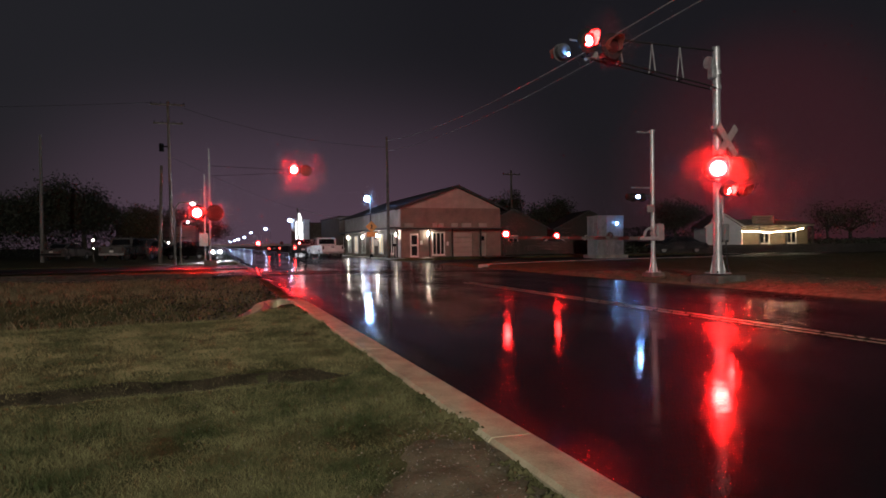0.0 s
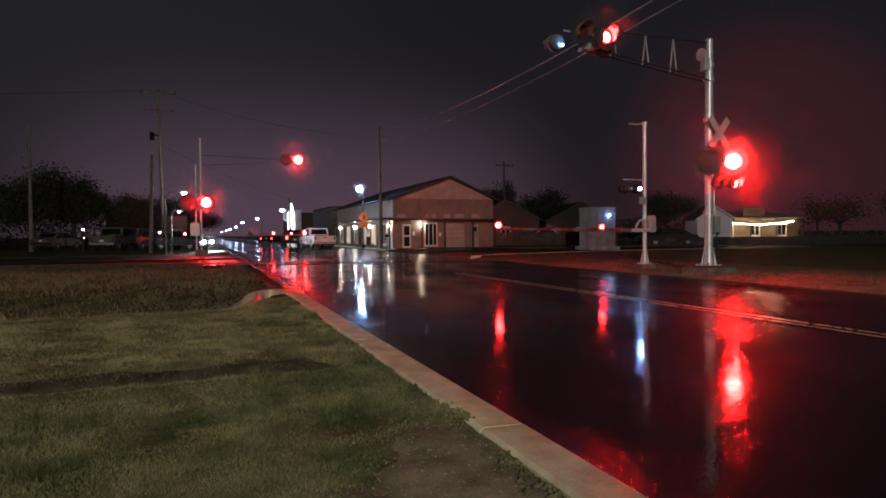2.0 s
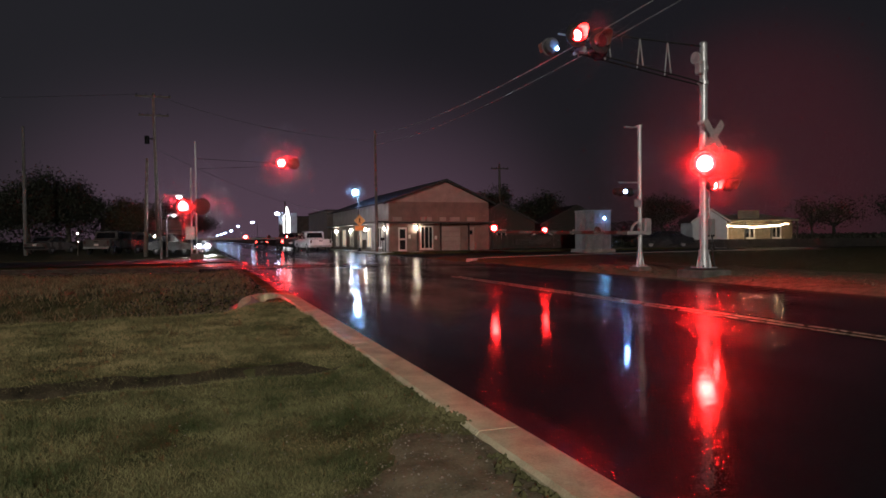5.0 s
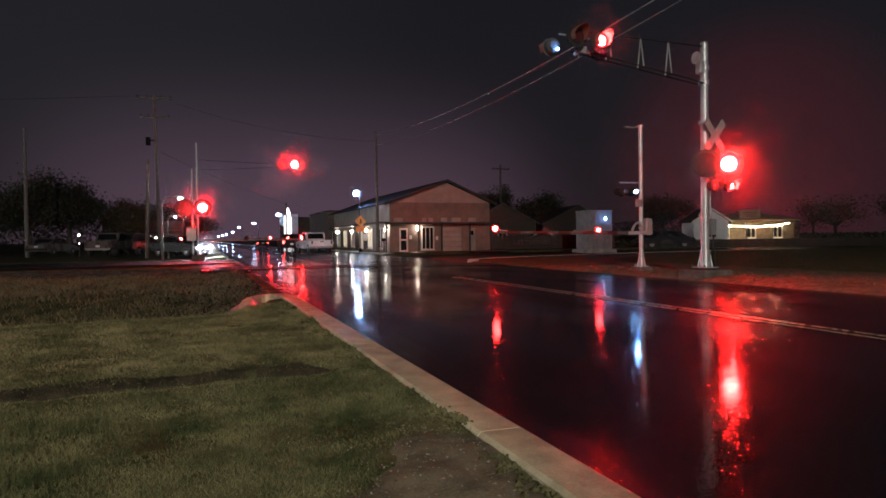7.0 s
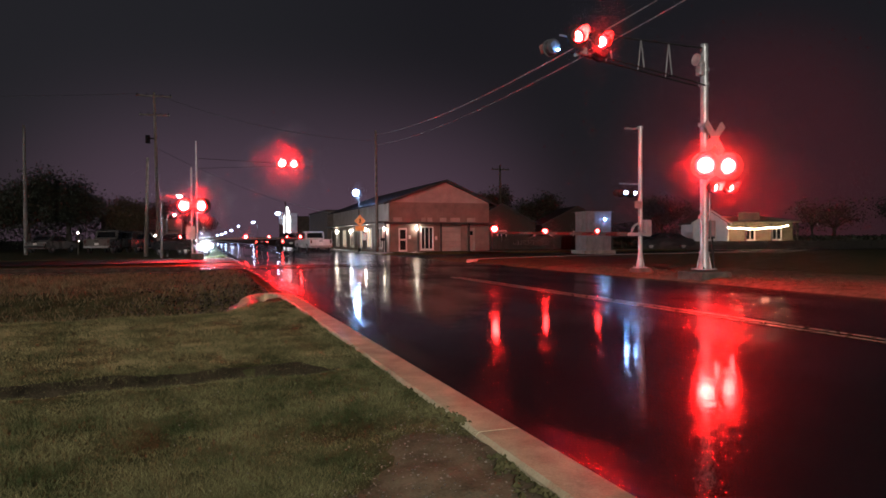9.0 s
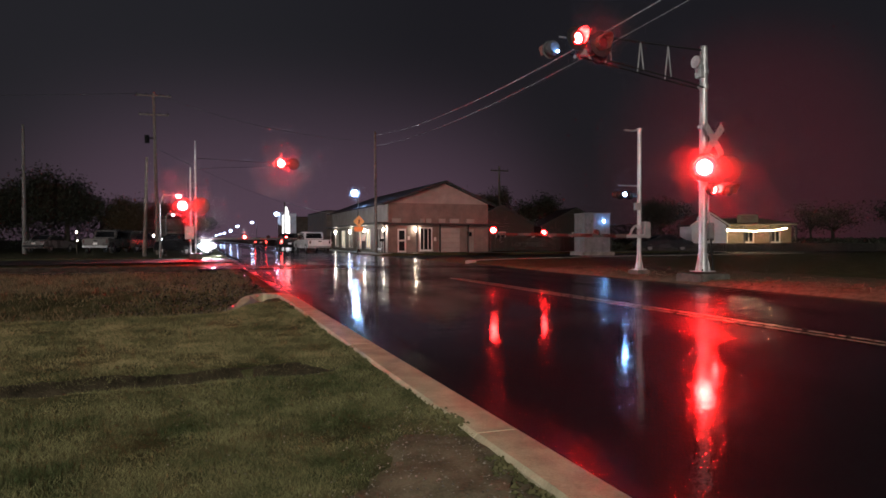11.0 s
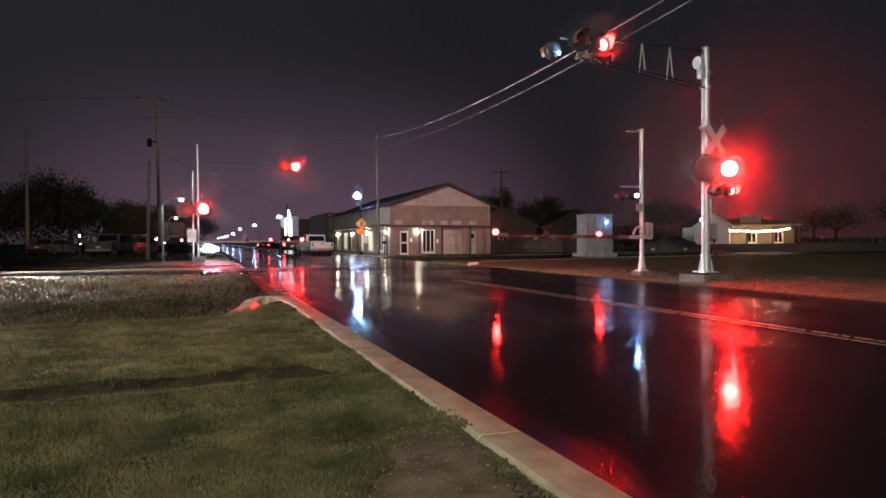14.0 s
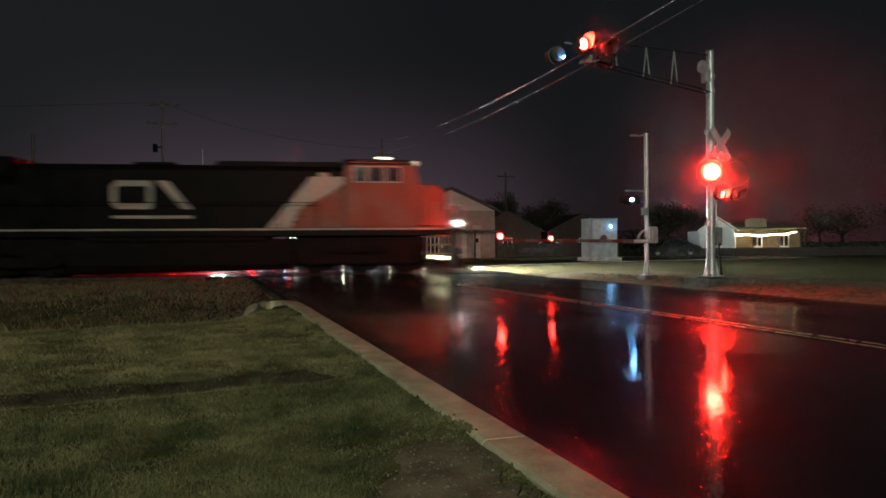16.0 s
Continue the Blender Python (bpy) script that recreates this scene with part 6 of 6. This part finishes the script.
for x, y, z, r in ((-5.35, 61, 1.55, 0.09), (-3.9, 62, 1.55, 0.08), (-3.35, 63, 1.2, 0.10), (-9.7, 60.5, 1.85, 0.07), (-14.6, 66, 1.2, 0.05), (-11.2, 70, 1.1, 0.06)):
    porch_light(x, y, z, r, G_WARM if r < 0.09 else G_SMALL, "small lamp on a post in the yards beyond the track")

# ---- locomotive ----


def build_locomotive():
    """Six-axle diesel locomotive; x forward, the front coupler at the origin, z from the rail head."""
    ob = thing("locomotive", TRACK @ pose(-30, 0, 0.082), "black, red and white diesel locomotive with lit headlights", "locomotive")
    D = 1.86                                     # walkway height

    def put(name, bm, material, label="", smooth=False, parent=None, m=None):
        return part(name, bm, material, parent or ob, label, smooth, m)

    # underframe with pale sill stripe
    bm = bmesh.new()
    box(bm, -11.2, 0, D - 0.16, 20.9, 3.06, 0.30, 0.03)
    put("underframe", bm, M_LOCOBLACK)
    for s in (-1, 1):
        bm = bmesh.new()
        box(bm, -11.2, s * 1.536, D - 0.05, 20.8, 0.012, 0.07)
        put("sill_stripe", bm, M_LOCOWHITE, "pale stripe along the walkway edge")
    # fuel tank
    bm = bmesh.new()
    slab(bm, [(-1.35, 0.45), (-1.2, 0.22), (1.2, 0.22), (1.35, 0.45), (1.35, 1.45), (-1.35, 1.45)], "x", -15.4, -7.0)
    soften(bm, 0.05)
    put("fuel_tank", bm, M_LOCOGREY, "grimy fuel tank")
    # bogies
    for cx in (-4.3, -18.1):
        for s in (-1, 1):
            bm = bmesh.new()
            slab(bm, [(cx - 2.6, 0.62), (cx - 2.5, 0.95), (cx - 1.4, 1.02), (cx - 1.0, 0.80), (cx + 1.0, 0.80), (cx + 1.4, 1.02), (cx + 2.5, 0.95), (cx + 2.6, 0.62), (cx + 2.3, 0.40), (cx - 2.3, 0.40)], "y", s * 1.02, s * 1.16)
            soften(bm, 0.03)
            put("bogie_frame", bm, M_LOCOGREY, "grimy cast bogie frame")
            for k in (-1.85, 0, 1.85):
                bm = bmesh.new()
                box(bm, cx + k, s * 1.19, 0.54, 0.34, 0.10, 0.34, 0.04)
                put("axle_box", bm, M_LOCOGREY)
                bm = bmesh.new()
                tube(bm, [(cx + k + 0.42, s * 1.18, 0.75 + 0.035 * j) for j in range(8)], 0.09, 8)
                put("spring", bm, M_LOCOGREY)
        for k in (-1.85, 0, 1.85):
            bm = bmesh.new()
            cyl(bm, (cx + k + 0.48, -0.55, 0.52), (cx + k + 0.48, 0.55, 0.52), 0.40, 0.40, 14)
            put("traction_motor", bm, M_LOCOGREY, "dark traction motor between the axles")
        bm = bmesh.new()
        box(bm, cx, 0, 1.22, 5.4, 2.3, 0.72, 0.08)
        put("bolster", bm, M_LOCOGREY)
        bm = bmesh.new()
        box(bm, cx, 0, 0.60, 5.3, 1.15, 0.56, 0.06)
        put("brake_rigging", bm, M_LOCOGREY)
        for k in (-1.85, 0, 1.85):
            bm = bmesh.new()
            for s in (-1, 1):
                lathe_at = [(0, -0.07), (0.46, -0.07), (0.53, -0.06), (0.535, 0.05), (0.56, 0.07), (0, 0.07)]
                b2 = bmesh.new()
                lathe(b2, lathe_at, 26)
                bmesh.ops.transform(b2, matrix=pose(0, s * 0.75, 0, 0, 0, 0 if s < 0 else 180), verts=b2.verts)
                tmp = bpy.data.meshes.new("tmp")
                b2.to_mesh(tmp)
                b2.free()
                bm.from_mesh(tmp)
                bpy.data.meshes.remove(tmp)
            cyl(bm, (0, -0.8, 0), (0, 0.8, 0), 0.09, 0.09, 12)
            for s in (-1, 1):
                box(bm, 0.22, s * 0.84, 0.0, 0.26, 0.03, 0.10)
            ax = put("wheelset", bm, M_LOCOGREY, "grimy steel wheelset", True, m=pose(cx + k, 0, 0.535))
            WHEELSETS.append(ax)
    # air reservoirs
    for s in (-1, 1):
        bm = bmesh.new()
        cyl(bm, (-8.0, s * 1.22, 1.45), (-14.4, s * 1.22, 1.45), 0.20, 0.20, 14)
        put("air_reservoir", bm, M_LOCOGREY, smooth=True)
    # long hood
    bm = bmesh.new()
    slab(bm, [(-0.98, D), (0.98, D), (0.98, 4.16), (0.75, 4.40), (-0.75, 4.40), (-0.98, 4.16)], "x", -17.2, -4.95)
    soften(bm, 0.02)
    put("engine_hood", bm, M_LOCOBLACK, "black engine hood")
    for k in range(10):
        x = -6.7 - k * 1.05
        for s in (-1, 1):
            if s > 0 and k % 2:
                continue
            bm = bmesh.new()
            box(bm, x, s * 0.986, 2.98, 0.96, 0.02, 1.85, 0.006)
            put("hood_door", bm, M_LOCOBLACK)
    bm = bmesh.new()
    slab(bm, [(-1.0, D), (1.0, D), (1.02, 3.55), (1.52, 3.95), (1.52, 4.50), (1.2, 4.60), (-1.2, 4.60), (-1.52, 4.50), (-1.52, 3.95), (-1.02, 3.55)], "x", -21.2, -17.2)
    soften(bm, 0.03)
    put("radiator", bm, M_LOCOBLACK, "flared black radiator section")
    for s in (-1, 1):
        for j in range(6):
            bm = bmesh.new()
            box(bm, -19.2, s * 1.53, 3.98 + 0.075 * j, 3.6, 0.02, 0.045)
            put("radiator_slat", bm, M_LOCOGREY)
    bm = bmesh.new()
    box(bm, -12.4, 0, 4.43, 1.6, 1.1, 0.20, 0.05)
    put("exhaust_hatch", bm, M_LOCOBLACK)
    bm = bmesh.new()
    box(bm, -7.5, 0, 4.44, 5.0, 1.6, 0.26, 0.06)
    put("roof_hatch", bm, M_LOCOBLACK)
    # cab with raked white band and red front
    cab_side = [(-4.93, D), (-4.93, 4.32), (-4.70, 4.55), (-2.40, 4.55), (-2.10, 4.42), (-1.97, 3.75), (-1.97, D)]
    bm = bmesh.new()
    slab(bm, cab_side, "y", -1.50, 1.50)
    soften(bm, 0.06)
    put("cab", bm, M_LOCORED, "red driver's cab", True)
    bm = bmesh.new()
    slab(bm, [(-1.535, 4.38), (1.535, 4.38), (1.42, 4.57), (1.1, 4.64), (-1.1, 4.64), (-1.42, 4.57)], "x", -4.96, -2.32)
    put("cab_roof", bm, M_LOCOBLACK, "black cab roof")
    # nose
    bm = bmesh.new()
    slab(bm, [(-1.98, D), (-1.98, 3.64), (-1.25, 3.62), (-0.95, 3.52), (-0.80, 3.25), (-0.78, D)], "y", -1.20, 1.20)
    soften(bm, 0.10, 3)
    put("nose", bm, M_LOCORED, "red rounded nose", True)
    bm = bmesh.new()
    slab(bm, [(-1.96, 3.642), (-1.28, 3.622), (-1.05, 3.56), (-1.05, 3.60), (-1.28, 3.66), (-1.96, 3.68)], "y", -0.9, 0.9)
    put("nose_top", bm, M_LOCOBLACK, "black anti-glare nose top")
    for s in (-1, 1):
        # white raked band and black behind it, as thin plates on cab and hood sides
        bm = bmesh.new()
        slab(bm, [(-8.02, D + 0.02), (-7.06, D + 0.02), (-6.74, 2.62), (-5.50, 3.27), (-4.96, 3.66), (-4.96, 3.94), (-6.27, 3.94)], "y", s * 1.012, s * 1.024)
        put("white_band", bm, M_LOCOWHITE, "raked white band")
        bm = bmesh.new()
        slab(bm, [(-7.03, D + 0.02), (-4.955, D + 0.02), (-4.955, 3.64), (-5.49, 3.25), (-6.72, 2.60)], "y", s * 1.012, s * 1.024)
        put("red_field", bm, M_LOCORED, "red field ahead of the white band")
        bm = bmesh.new()
        for k in range(2):
            box(bm, -6.95 + 0.28 * k, s * 1.026, 2.12 + 0.22 * k, 0.20, 0.02, 0.05)
        put("grab_iron", bm, M_LOCOBLACK)
        bm = bmesh.new()
        box(bm, -5.75, s * 1.0, 4.02, 0.42, 0.05, 0.16, 0.01)
        put("intake_cover", bm, M_LOCOWHITE, "small pale cover high on the hood")
        # cab windows
        for a, b in ((-4.53, -4.10), (-3.96, -3.40), (-3.24, -2.74)):
            bm = bmesh.new()
            box(bm, (a + b) / 2, s * 1.520, 3.99, b - a, 0.02, 0.56, 0.0)
            w = put("cab_window", bm, M_GLASS)
            bm = bmesh.new()
            for cx, cz, sx, sz in (((a + b) / 2, 4.295, b - a + 0.1, 0.05), ((a + b) / 2, 3.685, b - a + 0.1, 0.05), (a - 0.025, 3.99, 0.05, 0.56), (b + 0.025, 3.99, 0.05, 0.56)):
                box(bm, cx, s * 1.524, cz, sx, 0.03, sz)
            put("window_frame", bm, M_LOCOWHITE, parent=w)
        # maker's mark as plain pale shapes: a hollow rounded block and a slanted block
        bm = bmesh.new()
        x0, x1, z0, z1, t = -13.85, -12.3, 2.63, 3.74, 0.22
        out = [(x0 + 0.22, z0), (x1 - 0.1, z0), (x1, z0 + 0.1), (x1, z1 - 0.1), (x1 - 0.1, z1), (x0 + 0.22, z1), (x0, z1 - 0.22), (x0, z0 + 0.22)]
        inn = [(x0 + t + 0.1, z0 + t), (x1 - t, z0 + t), (x1 - t, z0 + t + 0.05), (x1 - t, z1 - t - 0.05), (x1 - t, z1 - t), (x0 + t + 0.1, z1 - t), (x0 + t, z1 - t - 0.1), (x0 + t, z0 + t + 0.1)]
        ya, yb = s * 1.008, s * 1.016
        ring = [[bm.verts.new((p[0], y, p[1])) for p in o] for o in (out, inn) for y in (ya, yb)]
        for k in range(8):
            j = (k + 1) % 8
            bm.faces.new((ring[1][k], ring[1][j], ring[3][j], ring[3][k]))
            bm.faces.new((ring[0][k], ring[2][k], ring[2][j], ring[0][j]))
            bm.faces.new((ring[0][k], ring[0][j], ring[1][j], ring[1][k]))
            bm.faces.new((ring[2][k], ring[3][k], ring[3][j], ring[2][j]))
        put("mark", bm, M_LOCOWHITE, "plain pale hollow block painted on the hood")
        bm = bmesh.new()
        slab(bm, [(-12.15, 3.74), (-11.75, 3.74), (-10.83, 2.63), (-11.23, 2.63)], "y", ya, yb)
        put("mark", bm, M_LOCOWHITE, "plain pale slanted block painted on the hood")
        bm = bmesh.new()
        slab(bm, [(-13.8, 2.26), (-10.83, 2.26), (-10.83, 2.38), (-13.8, 2.38)], "y", ya, yb)
        put("lettering_bar", bm, M_LOCOWHITE, "thin pale bar of small lettering")
        # handrails and stanchions
        bm = bmesh.new()
        tube(bm, [(-20.9, s * 1.48, D + 1.0), (-6.0, s * 1.48, D + 1.0)], 0.018, 6)
        put("handrail", bm, M_LOCOBLACK)
        for k in range(11):
            bm = bmesh.new()
            tube(bm, [(-6.0 - 1.49 * k, s * 1.48, D), (-6.0 - 1.49 * k, s * 1.48, D + 1.0)], 0.016, 6)
            put("stanchion", bm, M_LOCOBLACK)
        # front steps, grab rails and step light
        for j in range(4):
            bm = bmesh.new()
            box(bm, -1.03, s * 1.30, 0.42 + 0.37 * j, 0.58, 0.36, 0.07, 0.008)
            put("step", bm, M_STEPEDGE if j else M_LOCOGREY, "steel step with yellow edge")
        for x in (-1.28, -0.62):
            bm = bmesh.new()
            box(bm, x, s * 1.30, 1.05, 0.04, 0.42, 1.35, 0.01)
            put("step_side", bm, M_LOCOBLACK)
        for x in (-1.30, -0.55):
            bm = bmesh.new()
            tube(bm, [(x, s * 1.50, 1.0), (x, s * 1.52, D + 1.0), (x + 0.1, s * 1.50, D + 1.06)], 0.02, 6)
            put("grab_rail", bm, M_LOCOWHITE, "pale grab rail")
        bm = bmesh.new()
        box(bm, -1.0, s * 1.495, 0.62, 0.40, 0.03, 0.13, 0.02)
        put("step_light", bm, G_STEP, "lit yellow step light")
        # ditch light in a can facing forward
        bm = bmesh.new()
        lathe(bm, [(0, 0.14), (0.15, 0.14), (0.15, -0.02), (0.17, -0.02), (0.17, 0.18), (0, 0.18)], 16)
        can = put("ditch_light", bm, M_LOCOBLACK, "round ditch light", True, m=pose(-0.17, s * 0.92, D + 0.22, 0, 0, 90))
        bm = bmesh.new()
        lathe(bm, [(0, -0.045), (0.10, -0.035), (0.148, -0.01), (0.148, 0.02), (0, 0.02)], 16)
        put("glass", bm, G_HEAD, "glowing headlight glass", parent=can)
        # number board at the cab front corner
        bm = bmesh.new()
        box(bm, -2.10, s * 1.05, 4.48, 0.22, 0.62, 0.16, 0.02)
        put("number_board", bm, G_ROOM, "lit number board")
    # headlight pair on the nose
    for y in (-0.17, 0.17):
        bm = bmesh.new()
        lathe(bm, [(0, 0.10), (0.135, 0.10), (0.135, -0.06), (0.155, -0.06), (0.155, 0.14), (0, 0.14)], 16)
        can = put("headlight", bm, M_LOCORED, "round headlight", True, m=pose(-0.74, y, 3.18, 0, 0, 90))
        bm = bmesh.new()
        lathe(bm, [(0, -0.045), (0.09, -0.03), (0.133, -0.01), (0.133, 0.02), (0, 0.02)], 16)
        put("glass", bm, G_HEAD, "glowing headlight glass", parent=can)
    for y0, y1 in ((-1.2, -0.45), (-0.38, 0.38), (0.45, 1.2)):
        bm = bmesh.new()
        bm.faces.new([bm.verts.new(p) for p in ((-1.985, y0, 3.80), (-1.985, y1, 3.80), (-2.09, y1, 4.36), (-2.09, y0, 4.36))])
        bmesh.ops.solidify(bm, geom=bm.faces[:], thickness=-0.03)
        put("windscreen", bm, M_GLASS)
    # end platform, pilot, coupler, horn, mirrors
    bm = bmesh.new()
    box(bm, -0.55, 0, D - 0.10, 0.75, 2.9, 0.14, 0.02)
    put("end_platform", bm, M_LOCOGREY)
    bm = bmesh.new()
    slab(bm, [(-1.45, 1.75), (-1.45, 0.28), (-0.6, 0.16), (0.6, 0.16), (1.45, 0.28), (1.45, 1.75)], "x", -0.42, -0.34)
    put("pilot_plate", bm, M_LOCOBLACK)
    bm = bmesh.new()
    slab(bm, [(-0.34, 0.85), (-0.30, 0.20), (-0.02, 0.14), (-0.10, 0.45)], "y", -1.35, 1.35)
    put("snow_plough", bm, M_LOCOGREY)
    bm = bmesh.new()
    box(bm, -0.15, 0, 0.88, 0.45, 0.20, 0.22, 0.03)
    box(bm, 0.08, 0.06, 0.88, 0.22, 0.30, 0.30, 0.05)
    put("coupler", bm, M_LOCOGREY)
    for y in (-1.35, -0.5, 0.5, 1.35):
        bm = bmesh.new()
        tube(bm, [(-0.28, y, D - 0.05), (-0.26, y, D + 1.02)], 0.02, 6)
        put("front_stanchion", bm, M_RAILPAINT)
    for a, b in ((-1.35, -0.5), (0.5, 1.35)):
        bm = bmesh.new()
        tube(bm, [(-0.26, a, D + 1.02), (-0.26, b, D + 1.02)], 0.02, 6)
        tube(bm, [(-0.27, a, D + 0.55), (-0.27, b, D + 0.55)], 0.016, 6)
        box(bm, -0.50, math.copysign(1.40, a + b), D + 0.58, 0.44, 0.02, 0.62, 0.008)
        put("front_rail", bm, M_RAILPAINT, "pale front handrail")
    bm = bmesh.new()
    for y in (-0.12, 0, 0.12):
        cyl(bm, (-4.0, y, 4.74), (-3.5, y, 4.76), 0.03, 0.09, 10)
    box(bm, -4.0, 0, 4.67, 0.1, 0.4, 0.12)
    put("horn", bm, M_LOCOGREY)
    bm = bmesh.new()
    box(bm, -3.35, -0.9, 4.67, 0.66, 0.5, 0.14, 0.03)
    put("roof_box", bm, M_LOCOWHITE, "pale box on the cab roof")
    # glowing strip stands in for light caught on the roof box
    bm = bmesh.new()
    box(bm, -3.35, -1.16, 4.69, 0.55, 0.03, 0.05, 0.01)
    put("roof_glint", bm, G_STEP, "glowing strip added for the glint on the cab roof box")
    return ob


WHEELSETS = []
LOCOMOTIVE = build_locomotive()

# ---- what moves ----
HALF = 0.611          # seconds from one change of the flashing lights to the next
FIRST = 0.435


def turn_rows(base, lit_at_start):
    """Rows by which a lens turns over at each change; for a moment both lenses of a pair show."""
    rows, a, lit, k = [(0.0, base @ pose(0, 0, 0, 0, 0, 0 if lit_at_start else 180))], 0 if lit_at_start else 180, lit_at_start, 0
    while FIRST + HALF * k < 15.9:
        t = FIRST + HALF * k
        f0 = round((t - 0.05 if not lit else t) * 30)
        for j in range(4):
            if j:
                a += 60
            if f0 + j > 0:
                rows.append(((f0 + j) / 30, base @ pose(0, 0, 0, 0, 0, a)))
        lit = not lit
        k += 1
    rows.append((16.0, base @ pose(0, 0, 0, 0, 0, a)))
    return rows


def motions():
    for group, start in ((ON_LEFT, True), (ON_RIGHT, False)):
        for lens in group:
            walk(lens, turn_rows(lens.matrix_basis.copy(), start))
    # the train comes out of the west at a steady pace
    speed, front15 = 9.4, -5.1
    walk(LOCOMOTIVE, [(t, TRACK @ pose(front15 + speed * (t - 15.0), 0, 0.082)) for t in (0.0, 4.0, 8.0, 12.0, 14.0, 15.0, 16.0)])
    for ax in WHEELSETS:
        base = ax.matrix_basis.copy()
        rows = [(0.0, base)]
        for k in range(46):
            t = 13.0 + k * 2 / 30
            rows.append((t, base @ pose(0, 0, 0, 0, math.degrees(speed / 0.535) * (t - 13.0), 0)))
        walk(ax, rows)
    walk(WAITING_CAR, [(0.0, pose(-1.7, 54.6, 0.1, 0, 0, -38)), (3.5, pose(-1.6, 51.6, 0.1, 0, 0, -42)), (7.0, pose(-1.4, 48.7, 0.1, 0, 0, -48)),
                       (9.0, pose(-1.2, 47.2, 0.1, 0, 0, -52)), (11.5, pose(-0.95, 46.6, 0.1, 0, 0, -54)), (16.0, pose(-0.9, 46.5, 0.1, 0, 0, -54))])


motions()
